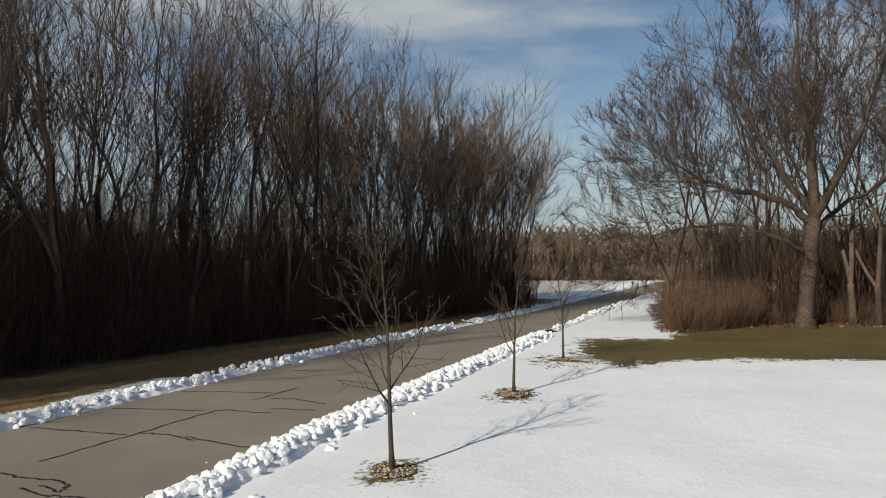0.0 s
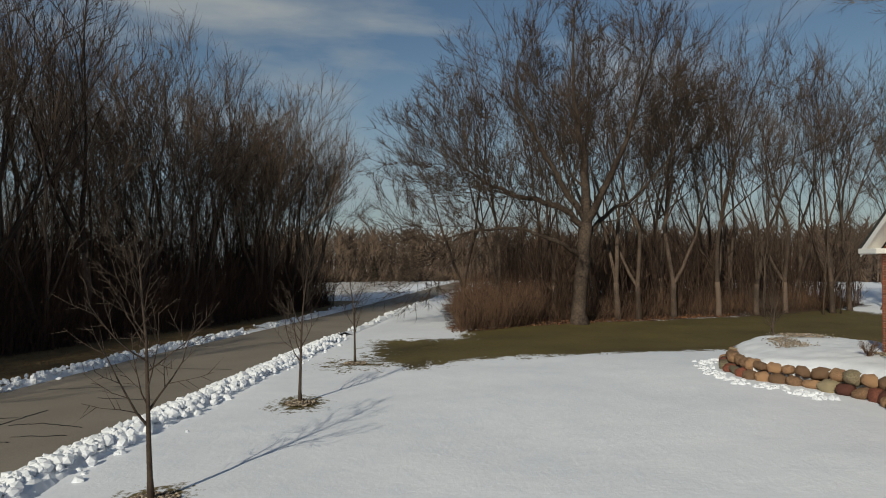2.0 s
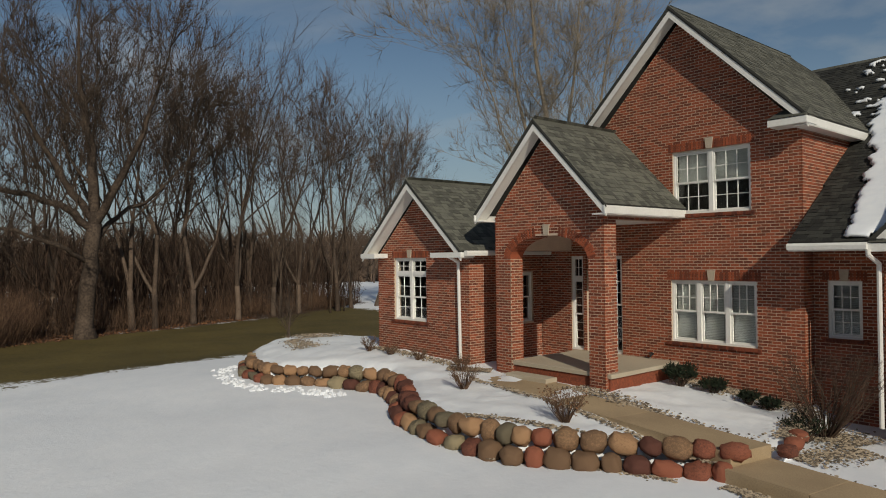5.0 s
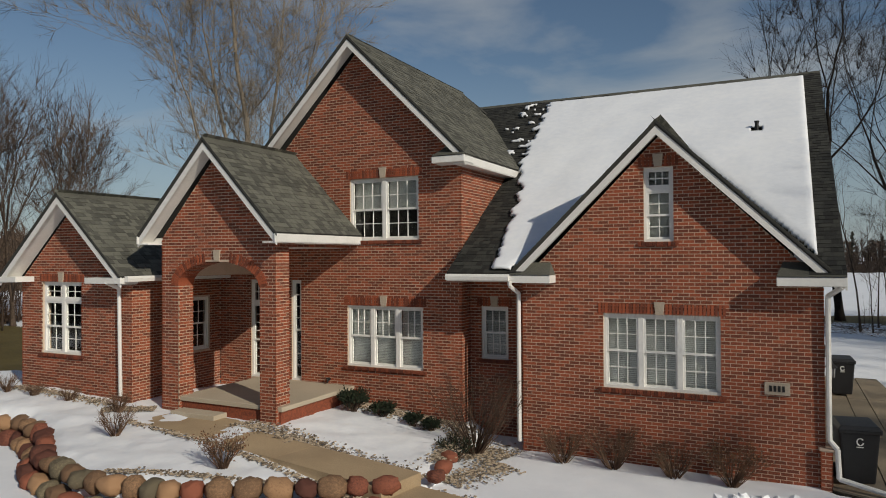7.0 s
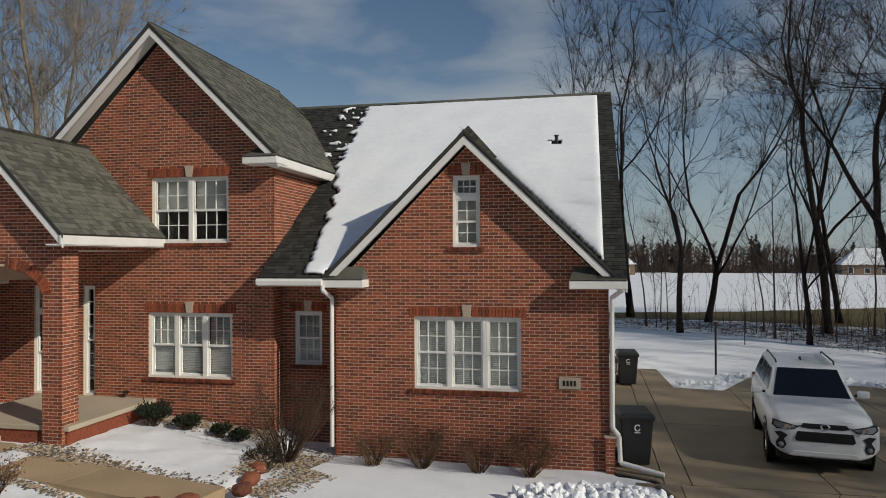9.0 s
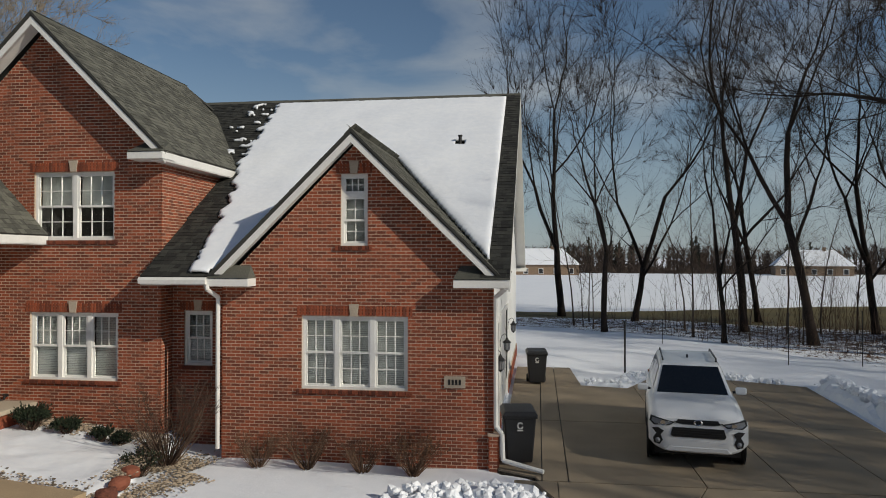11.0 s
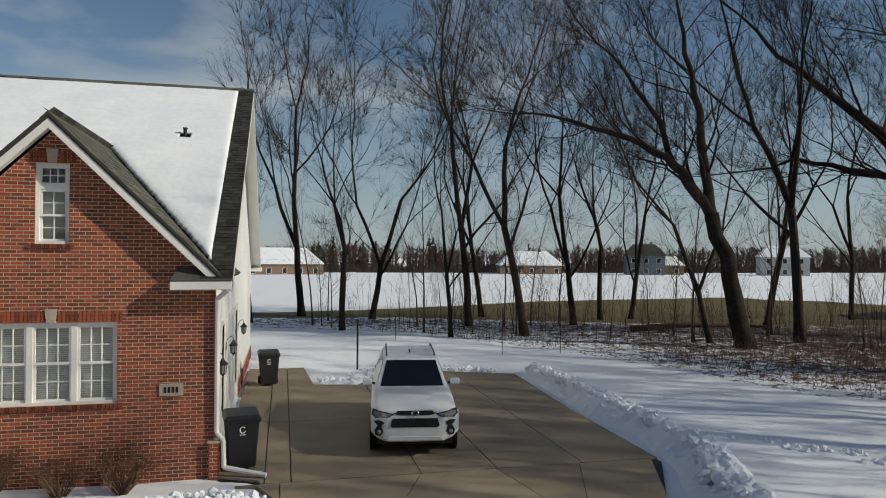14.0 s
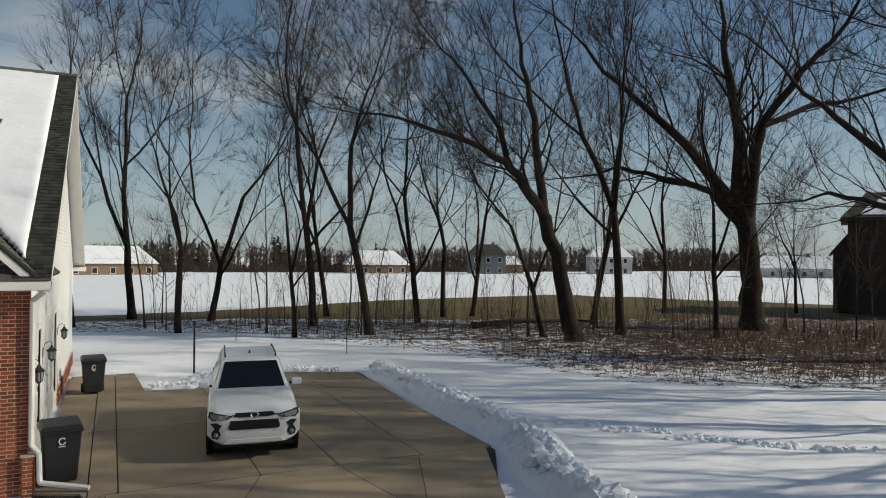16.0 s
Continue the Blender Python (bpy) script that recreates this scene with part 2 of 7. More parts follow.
# ---------------------------------------------------------------- mesh helpers
class Mesh:
    """Collects vertices and faces of one mesh."""

    def __init__(self):
        self.v, self.f = [], []

    def add(self, verts, faces):
        k = len(self.v)
        self.v.extend(tuple(q) for q in verts)
        self.f.extend(tuple(i + k for i in q) for q in faces)
        return self

    def box(self, x0, y0, z0, x1, y1, z1, m=None, taper=1.0):
        cx, cy = (x0 + x1) / 2, (y0 + y1) / 2
        vs = []
        for z, s in ((z0, 1.0), (z1, taper)):
            for x, y in ((x0, y0), (x1, y0), (x1, y1), (x0, y1)):
                vs.append(Vector((cx + (x - cx) * s, cy + (y - cy) * s, z)))
        if m is not None:
            vs = [m @ q for q in vs]
        return self.add(vs, [(0, 3, 2, 1), (4, 5, 6, 7), (0, 1, 5, 4), (1, 2, 6, 5), (2, 3, 7, 6), (3, 0, 4, 7)])

    def prism(self, poly, frm, vec):
        """Extrudes a flat polygon: frm maps (a, b) to 3D, vec is the way of the extrusion."""
        vec = Vector(vec)
        a = [Vector(frm(*q)) for q in poly]
        k = len(a)
        faces = [tuple(range(k))[::-1], tuple(range(k, 2 * k))]
        faces += [(i, (i + 1) % k, k + (i + 1) % k, k + i) for i in range(k)]
        return self.add(a + [q + vec for q in a], faces)

    def tube(self, pts, radii, sides=6, cap=True):
        pts = [Vector(q) for q in pts]
        k0 = len(self.v)
        n = len(pts)
        ref = Vector((0.3, 0.2, 1)) if abs((pts[-1] - pts[0]).normalized().z) < 0.9 else Vector((1, 0.1, 0))
        for i, q in enumerate(pts):
            d = (pts[min(i + 1, n - 1)] - pts[max(i - 1, 0)]).normalized()
            a = d.cross(ref).normalized()
            b = d.cross(a)
            for s in range(sides):
                t = 2 * math.pi * s / sides
                self.v.append(tuple(q + (a * math.cos(t) + b * math.sin(t)) * radii[i]))
        for i in range(n - 1):
            for s in range(sides):
                s2 = (s + 1) % sides
                self.f.append((k0 + i * sides + s, k0 + i * sides + s2, k0 + (i + 1) * sides + s2, k0 + (i + 1) * sides + s))
        if cap:
            self.f.append(tuple(k0 + s for s in range(sides))[::-1])
            self.f.append(tuple(k0 + (n - 1) * sides + s for s in range(sides)))
        return self

    def lathe(self, profile, n=24, m=None):
        """Turns (radius, height) points about z."""
        k0 = len(self.v)
        for r, z in profile:
            for s in range(n):
                t = 2 * math.pi * s / n
                q = Vector((r * math.cos(t), r * math.sin(t), z))
                self.v.append(tuple(m @ q if m is not None else q))
        for i in range(len(profile) - 1):
            for s in range(n):
                s2 = (s + 1) % n
                self.f.append((k0 + i * n + s, k0 + i * n + s2, k0 + (i + 1) * n + s2, k0 + (i + 1) * n + s))
        return self

    def mesh(self, name, smooth=False):
        me = bpy.data.meshes.new(name)
        me.from_pydata(self.v, [], self.f)
        if smooth:
            me.shade_smooth()
        me.update()
        return me


def part(name, m, material, parent=None, label="", smooth=False, bevel=0.0):
    me = m if isinstance(m, bpy.types.Mesh) else m.mesh(name, smooth)
    if not me.materials:
        me.materials.append(material)
    ob = new(name, me)
    if parent is not None:
        ob.parent = parent
    if label:
        tagged(ob, label)
    if bevel:
        bv = ob.modifiers.new("bevel", "BEVEL")
        bv.width, bv.segments, bv.limit_method = bevel, 2, "ANGLE"
    return ob


def thing(name, label, category, group="", kind="", at=(0, 0, 0)):
    ob = new(name)
    ob.location = at
    ob.empty_display_size = 0.2
    return tagged(ob, label, category, group, kind)


def sd_poly(px, py, poly):
    """Signed distance to a polygon, positive inside."""
    px, py = np.asarray(px, float), np.asarray(py, float)
    d = np.full(px.shape, 1e9)
    inside = np.zeros(px.shape, bool)
    for (ax, ay), (bx, by) in zip(poly, poly[1:] + poly[:1]):
        ex, ey = bx - ax, by - ay
        t = np.clip(((px - ax) * ex + (py - ay) * ey) / (ex * ex + ey * ey + 1e-12), 0, 1)
        d = np.minimum(d, np.hypot(px - ax - t * ex, py - ay - t * ey))
        c = ((ay > py) != (by > py)) & (px < (bx - ax) * (py - ay) / (by - ay + 1e-12) + ax)
        inside ^= c
    return np.where(inside, d, -d)


def sstep(a, b, x):
    t = np.clip((np.asarray(x, float) - a) / (b - a), 0, 1)
    return t * t * (3 - 2 * t)


def line_y(x, pts):
    return np.interp(x, [q[0] for q in pts], [q[1] for q in pts])


# ---------------------------------------------------------------- plan of the grounds
ROAD_NEAR = [(-140, 3.0), (-89, -8.0), (-76, -10.2), (-45, -16.6), (-29, -19.3), (-15, -21.4), (-7, -22.5), (15, -23.8), (60, -26)]
ROAD_FAR = [(-140, -2.5), (-89, -12.6), (-76, -14.6), (-46, -20.6), (-36, -22.9), (-23, -26.3), (-12, -28.3), (-6, -29.5), (15, -31), (60, -33.5)]
WOOD_EDGE = [(-140, -18), (-60, -21.0), (-50, -22.6), (-40, -25.0), (-33, -27.6), (-26, -31.0), (-15, -35.0), (5, -40), (60, -44)]
GRASS = [(-18.5, -15.2), (-20.4, -13.4), (-20.5, -10.2), (-20.9, -6.8), (-20.9, -3.0), (-20.6, 14), (-46, 16), (-37.5, 5), (-35.4, -3), (-34.4, -8.4), (-31, -12.4), (-27.4, -13.0), (-26.8, -17.0), (-21.0, -16.9)]
GROVE = [(-31, -13.4), (-33.5, -9), (-35.2, -3), (-38.5, 8), (-46, 20), (-62, 24), (-72, 0), (-52, -13)]
LITTER = [(14, 24), (19.5, 14.5), (22.8, 4.2), (29, 0.2), (60, -12), (75, 18), (45, 25), (26, 31), (4, 37), (2, 30)]
STRIP = [(0, 35), (14, 33.5), (30, 26), (60, 17), (78, 18), (64, 33), (53, 52), (30, 48), (14, 40.5), (0, 38)]
DRIVE = [(5.78, -0.12), (5.78, 12.4), (7.7, 12.4), (7.9, 8.9), (9.3, 8.6), (10.6, 11.2), (12.4, 10.7), (14.9, 9.6), (14.55, 4.0), (14.45, -0.9), (13.0, -3.6), (12.7, -21.5), (6.9, -21.5), (6.9, -1.8), (6.5, -0.5)]
BED = [(-16.9, -4.7), (-15.2, -5.5), (-13.6, -5.6), (-11.9, -4.5), (-10.2, -4.0), (-8.7, -4.6), (-7.3, -5.6), (-5.4, -6.1), (-3.8, -5.95), (-2.7, -5.35), (-1.6, -4.75), (-0.8, -4.2), (-0.55, -2.6), (-1.2, -0.8), (-1.2, 2.0), (-9.2, 2.0), (-9.2, -1.0), (-13.0, -1.0), (-15.5, -0.6), (-17.8, -1.6), (-17.9, -3.4)]


def ground_z(x, y):
    x, y = np.asarray(x, float), np.asarray(y, float)
    up = sstep(-16, -5, y) * sstep(-27, -15, x)
    z = -0.5 + 0.44 * up
    z = np.where(x > 2, z + (-0.06 - z) * sstep(2, 8, x) * sstep(-16, -8, y), z)
    far = np.hypot(x + 5, y)
    z = z - 0.4 * sstep(60, 140, far)
    ny, fy = line_y(x, ROAD_NEAR), line_y(x, ROAD_FAR)
    road = sstep(-1.2, 0.0, ny - y) * sstep(-1.2, 0.0, y - fy)
    z = z - 0.16 * road
    z = z - 0.10 * sstep(-0.1, 0.35, sd_poly(x, y, DRIVE))
    return z


def bed_z(x, y):
    x, y = np.asarray(x, float), np.asarray(y, float)
    return 0.20 + 0.30 * sstep(-1.0, -5.0, x) + 0.22 * sstep(-6, -12, x) * sstep(-6, -2.5, y) - 0.10 * sstep(-4.0, -6.2, y)


GX = np.arange(-130.0, 80.0, 0.5)
GRID = ground_z(*np.meshgrid(GX, GX))


def gz(x, y):
    """The ground's height, read off a half-metre grid near the house."""
    i, j = (x + 130.0) * 2, (y + 130.0) * 2
    if not (0 <= i < len(GX) - 1 and 0 <= j < len(GX) - 1):
        return float(ground_z(x, y))
    a, b = int(i), int(j)
    u, v = i - a, j - b
    return float((GRID[b, a] * (1 - u) + GRID[b, a + 1] * u) * (1 - v) + (GRID[b + 1, a] * (1 - u) + GRID[b + 1, a + 1] * u) * v)


def inside(x, y, poly):
    c = False
    for (ax, ay), (bx, by) in zip(poly, poly[1:] + poly[:1]):
        if (ay > y) != (by > y) and x < (bx - ax) * (y - ay) / (by - ay) + ax:
            c = not c
    return c


def axis(lo, hi, step, far):
    a = list(np.arange(lo, hi + 1e-6, step))
    s, e = [], []
    d, q = step, lo
    while q > -far:
        d *= 1.22
        q -= d
        s.append(q)
    d, q = step, hi
    while q < far:
        d *= 1.22
        q += d
        e.append(q)
    return np.array(s[::-1] + a + e)


def build_ground():
    xs, ys = axis(-40, 34, 0.4, 1800), axis(-34, 40, 0.4, 1800)
    X, Y = np.meshgrid(xs, ys)
    rough = np.array([noise.noise((x * 0.35, y * 0.35, 0)) * 0.05 + noise.noise((x * 1.1, y * 1.1, 3)) * 0.022 for x, y in zip(X.ravel(), Y.ravel())]).reshape(X.shape)
    calm = sstep(0.3, -0.6, sd_poly(X, Y, DRIVE)) * (1 - 0.9 * (sstep(-0.2, 0.5, line_y(X, ROAD_NEAR) - Y) * sstep(-0.2, 0.5, Y - line_y(X, ROAD_FAR))))
    Z = ground_z(X, Y) + rough * calm
    nx, ny = len(xs), len(ys)
    idx = np.arange(nx * ny).reshape(ny, nx)
    faces = np.stack([idx[:-1, :-1], idx[:-1, 1:], idx[1:, 1:], idx[1:, :-1]], -1).reshape(-1, 4)
    me = bpy.data.meshes.new("ground")
    me.from_pydata(np.stack([X, Y, Z], -1).reshape(-1, 3).tolist(), [], faces.tolist())
    me.shade_smooth()
    sg, sv, sl, ss = (sd_poly(X, Y, q) for q in (GRASS, GROVE, LITTER, STRIP))
    wood = line_y(X, WOOD_EDGE) - Y
    verge = sstep(-0.3, 0.3, line_y(X, ROAD_FAR) - Y) * sstep(-0.2, 0.2, wood * -1 + 0.2)
    snow = np.full(X.shape, 1.0)
    snow = np.minimum(snow, -sg * 0.8)
    snow = np.minimum(snow, np.where(sv > 0, 0.0 - np.clip(sv, 0, 1) * 0.25 + 0.20 * sstep(3, 12, sv), -sv))
    # less snow past x 26: shade by the oaks put in as browner litter
    snow = np.minimum(snow, np.where(sl > 0, 0.16 - np.clip(sl, 0, 6) * 0.04 - 0.22 * sstep(26, 36, X), 0.16 - sl))
    snow = np.minimum(snow, -ss)
    for tx, ty, tr in ((-5.73, -19.45, 0.75), (-13.1, -18.3, 0.9), (-19.9, -17.4, 1.1)):
        snow = np.minimum(snow, 0.16 + 0.5 * (np.hypot((X - tx) * 0.8, (Y - ty)) - tr))
    fary = line_y(X, ROAD_FAR)
    nearside = fary - Y
    woods = np.where(X > -14, 1.9 - nearside - 0.1 * (X + 14), 0.7 - nearside)
    woods = np.where(X < -54, 0.30 - 0.05 * np.clip(nearside, 0, 6), woods)
    inwood = sd_poly(X, Y, [(-55, -22.6), (-40, -25.4), (-33, -27.6), (-26, -30.4), (-15, -33.8), (5, -37), (60, -40), (90, -400), (-140, -400), (-60, -40)])
    woods = np.where(inwood > 0, -0.3, woods)
    snow = np.where(Y < fary, np.minimum(snow, woods), snow)
    patch = np.full(X.shape, 0.9)
    patch = np.where(sg > -4, 2.6, patch)
    green0 = sum(np.exp(-((X - tx) ** 2 + (Y - ty) ** 2) / 4) for tx, ty in ((-5.73, -19.45), (-13.1, -18.3), (-19.9, -17.4)))
    patch = np.where(sl > -1.5, 1.9, patch)
    patch = np.where(sv > -1.5, 1.0, patch)
    green = np.where((sg > -2.5) | (ss > -1.0) | (green0 > 0.3), 1.0, 0.0)
    green = np.where(sv > 0, 0, green)
    dry = np.where((Y < fary + 1) & (inwood < 0.3), 1.0, 0.0)
    for nm, arr in (("snow", snow), ("patch", patch), ("green", green), ("dry", dry)):
        at = me.attributes.new(nm, "FLOAT", "POINT")
        at.data.foreach_set("value", np.clip(arr, -3, 3).astype(np.float32).ravel())
    me.materials.append(M_GROUND)
    tagged(new("ground", me), "snow-covered lawn with bare brown grass and leaf litter", "ground", kind="structure")


build_ground()


def build_road():
    xs = np.arange(-138, 60, 1.5)
    m = Mesh()
    for x in xs:
        a, b = float(line_y(x, ROAD_NEAR)), float(line_y(x, ROAD_FAR))
        dz = -0.4 * float(sstep(60, 140, math.hypot(x + 5, b)))
        for y, z in ((a, -0.75), (a, -0.60), ((a + b) / 2, -0.57), (b, -0.60), (b, -0.75)):
            m.v.append((x, y, z + dz))
    for i in range(len(xs) - 1):
        for k in range(4):
            m.f.append((5 * i + k, 5 * i + k + 1, 5 * i + k + 6, 5 * i + k + 5))
    road = tagged(part("road", m, M_ASPH), "grey-brown paved residential road with sealed cracks", "road", kind="structure")
    rng = random.Random(5)
    cracks = [((-5.09, -26.49), (-7.43, -25.97), (-9.79, -25.62), (-9.95, -25.28), (-9.91, -24.07)), ((-7.38, -28.93), (-7.32, -27.6), (-7.21, -26.19)),
              ((-7.43, -25.97), (-7.42, -25.27), (-7.18, -24.44)), ((-7.39, -24.77), (-7.01, -23.51), (-6.96, -22.55)), ((-9.59, -28.43), (-9.82, -25.86)),
              ((-12.0, -28.03), (-12.19, -26.63), (-12.26, -25.19)), ((-11.31, -25.28), (-13.1, -24.87)), ((-11.48, -25.01), (-11.64, -24.28), (-11.22, -23.13)),
              ((-10.4, -24.27), (-10.47, -23.12)), ((-16.11, -26.47), (-16.45, -24.06)), ((-4.34, -26.6), (-4.16, -25.91), (-4.21, -25.22), (-4.04, -24.83), (-3.75, -24.72), (-3.89, -25.32)),
              ((-3.69, -25.52), (-3.52, -24.73), (-3.57, -24.1)), ((-14.67, -24.3), (-14.34, -22.64)), ((-20, -26.5), (-19.6, -21.8)), ((-0.5, -29), (-1, -23.6))]
    for c in cracks:
        pts = []
        for a, b in zip(c, c[1:]):
            for k in range(8):
                t = k / 8
                pts.append((a[0] + (b[0] - a[0]) * t + rng.uniform(-.05, .05), a[1] + (b[1] - a[1]) * t + rng.uniform(-.05, .05)))
        pts.append(c[-1])
        m = Mesh()
        for i, (x, y) in enumerate(pts):
            q = pts[min(i + 1, len(pts) - 1)]
            r = pts[max(i - 1, 0)]
            dx, dy = q[0] - r[0], q[1] - r[1]
            k = math.hypot(dx, dy) or 1
            w = rng.uniform(0.018, 0.036)
            a, b = float(line_y(x, ROAD_NEAR)), float(line_y(x, ROAD_FAR))
            z = -0.60 + 0.03 * (1 - abs(2 * (y - b) / (a - b) - 1)) + 0.006
            m.v += [(x - dy / k * w, y + dx / k * w, z), (x + dy / k * w, y - dx / k * w, z)]
        m.f = [(2 * i, 2 * i + 1, 2 * i + 3, 2 * i + 2) for i in range(len(pts) - 1)]
        part("crack", m, M_TAR, road, "black sealed crack")


build_road()


def ico(sub, seed, amp, freq, squash=(1, 1, 1)):
    bm = bmesh.new()
    bmesh.ops.create_icosphere(bm, subdivisions=sub, radius=1.0)
    for v in bm.verts:
        q = v.co * freq + Vector((seed * 7.1, seed * 3.3, seed))
        v.co *= 1 + amp * noise.noise(q) + amp * 0.4 * noise.noise(q * 2.3)
        v.co = Vector((v.co.x * squash[0], v.co.y * squash[1], v.co.z * squash[2]))
    vs = [v.co.copy() for v in bm.verts]
    fs = [tuple(v.index for v in f.verts) for f in bm.faces]
    bm.free()
    return vs, fs


LUMPS = [ico(1, s, 0.35, 1.1) for s in range(6)]


def snowbank(name, path, width, height, seed, label, dense=9.0, step=0.22):
    """A ploughed ridge of broken snow along a path of (x, y): a lumpy body with clods on it."""
    rng = random.Random(seed)
    pts = []
    for (ax, ay), (bx, by) in zip(path, path[1:]):
        k = max(1, int(math.hypot(bx - ax, by - ay) / step))
        pts += [(ax + (bx - ax) * i / k, ay + (by - ay) * i / k) for i in range(k)]
    m = Mesh()
    prof = np.linspace(-1, 1, 9)
    for i, (x, y) in enumerate(pts):
        q, r = pts[min(i + 1, len(pts) - 1)], pts[max(i - 1, 0)]
        dx, dy = q[0] - r[0], q[1] - r[1]
        k = math.hypot(dx, dy) or 1
        w = width * (0.75 + 0.4 * noise.noise((x * 0.6, y * 0.6, seed)))
        for u in prof:
            px, py = x - dy / k * w * u, y + dx / k * w * u
            h = height * max(0, 1 - u * u) * (0.75 + 0.7 * noise.noise((px * 1.3, py * 1.3, seed + 4)) + 0.5 * noise.noise((px * 4, py * 4, seed + 9)))
            m.v.append((px, py, gz(px, py) + h - 0.05))
    n = len(prof)
    for i in range(len(pts) - 1):
        for k in range(n - 1):
            m.f.append((n * i + k, n * (i + 1) + k, n * (i + 1) + k + 1, n * i + k + 1))
    for i in range(int(len(pts) * step * dense)):
        x, y = pts[rng.randrange(len(pts))]
        u = rng.gauss(0, 0.45)
        px, py = x + rng.uniform(-.2, .2), y + u * width
        s = rng.uniform(0.04, 0.13) * (height / 0.3) ** 0.5
        vs, fs = LUMPS[rng.randrange(6)]
        rot = Euler((rng.uniform(0, 6), rng.uniform(0, 6), rng.uniform(0, 6))).to_matrix()
        z = gz(px, py) + height * max(0.0, 1 - u * u) * 0.75
        m.add([rot @ (v * s) + Vector((px, py, z)) for v in vs], fs)
    return tagged(part(name, m, M_SNOW), label, "snowbank", kind="stuff")


near = [(x, float(line_y(x, ROAD_NEAR)) + 0.40) for x in np.arange(6.0, -30, -2)]
snowbank("snowbank", near, 0.72, 0.36, 1, "ploughed ridge of broken white snow along the road", 34)
snowbank("snowbank", [(x, float(line_y(x, ROAD_NEAR)) + 0.3) for x in np.arange(-30, -100, -4)], 0.7, 0.3, 2, "ploughed ridge of white snow along the road", 2, 0.5)
snowbank("snowbank", [(x, float(line_y(x, ROAD_FAR)) - 0.35) for x in np.arange(8, -34, -2)], 0.5, 0.30, 3, "ploughed ridge of broken snow on the far road edge", 12)
snowbank("snowbank", [(x, float(line_y(x, ROAD_FAR)) - 0.5) for x in np.arange(-34, -110, -4)], 0.9, 0.25, 4, "ploughed ridge of snow on the far road edge", 1.5, 0.6)
snowbank("snowbank", [(15.6, 9.3), (15.5, 4), (15.4, -0.8), (14.3, -3.6), (14.0, -8)], 0.95, 0.52, 5, "ploughed ridge of broken snow along the driveway", 40, 0.15)
snowbank("snowbank", [(8.2, 9.5), (9.0, 9.2), (10.0, 11.2), (12.4, 11.6), (14.3, 9.9)], 0.5, 0.2, 6, "shovelled snow at the driveway's end", 20, 0.15)
snowbank("snowbank", [(4.2, -1.9), (5.6, -1.5), (6.6, -1.9)], 0.6, 0.22, 7, "small heap of shovelled snow by the garage corner", 50, 0.12)


def clip_rect(poly, x0, y0, x1, y1):
    def cut(ps, f, g):
        out = []
        for a, b in zip(ps, ps[1:] + ps[:1]):
            fa, fb = f(a), f(b)
            if fa >= 0:
                out.append(a)
            if fa * fb < 0:
                t = fa / (fa - fb)
                out.append((a[0] + (b[0] - a[0]) * t, a[1] + (b[1] - a[1]) * t))
        return out
    for f in (lambda q: q[0] - x0, lambda q: x1 - q[0], lambda q: q[1] - y0, lambda q: y1 - q[1]):
        if poly:
            poly = cut(poly, f, None)
    return poly


def inset_poly(poly, g):
    """Shrinks a convex polygon by about g towards its middle."""
    cx, cy = sum(q[0] for q in poly) / len(poly), sum(q[1] for q in poly) / len(poly)
    return [(x + (cx - x) / (math.hypot(cx - x, cy - y) or 1) * g * 1.4, y + (cy - y) / (math.hypot(cx - x, cy - y) or 1) * g * 1.4) for x, y in poly]


def build_drive():
    base = Mesh().prism(DRIVE, lambda a, b: (a, b, -0.16), (0, 0, 0.12))
    drive = tagged(part("driveway", base, M_TAR), "tan concrete driveway of large slabs with dark joints", "driveway", kind="structure")
    g = 0.012
    cols = [(5.70, 6.62), (6.62, 7.10), (7.10, 9.52), (9.52, 11.02), (11.02, 12.80), (12.80, 15.0)]
    for x0, x1 in cols:
        for y0, y1 in ((-0.72, 4.0), (4.0, 8.6), (8.6, 12.5)):
            c = clip_rect(DRIVE, x0 + g, y0 + g, x1 - g, y1 - g)
            if len(c) >= 3:
                part("slab", Mesh().prism(c, lambda a, b: (a, b, -0.10), (0, 0, 0.10)), M_CONC, drive)
    # apron: joints that fan out of the cross joint
    fan = [[(6.9, -0.74), (9.5, -0.74), (8.2, -3.9), (6.9, -3.9)], [(9.5, -0.74), (11.0, -0.74), (11.55, -3.9), (8.2, -3.9)],
           [(11.0, -0.74), (12.72, -0.74), (11.55, -3.9)], [(12.72, -0.74), (14.3, -0.74), (13.1, -3.6), (12.95, -3.9), (11.55, -3.9)],
           [(6.1, -0.74), (6.9, -0.74), (6.9, -1.8), (6.5, -0.8)]]
    for q in fan:
        part("slab", Mesh().prism(inset_poly(q, g), lambda a, b: (a, b, -0.10), (0, 0, 0.10)), M_CONC, drive)
    for x0, x1 in ((6.9, 9.6), (9.6, 12.9)):
        for y0, y1 in ((-21.6, -16), (-16, -11), (-11, -7), (-7, -3.9)):
            c = clip_rect(DRIVE, x0 + g, y0 + g, x1 - g, y1 - g)
            if len(c) >= 3:
                part("slab", Mesh().prism(c, lambda a, b: (a, b, -0.10), (0, 0, 0.10)), M_CONC, drive)


build_drive()

# ---------------------------------------------------------------- house
COURSE, BRICK_L, JOINT = 0.0677, 0.203, 0.0140
house = thing("house", "red brick two-storey house with grey shingle roofs and white trim", "house")
PIECE_JOBS = []  # pieces of walls and roofs, laid at the end of the file


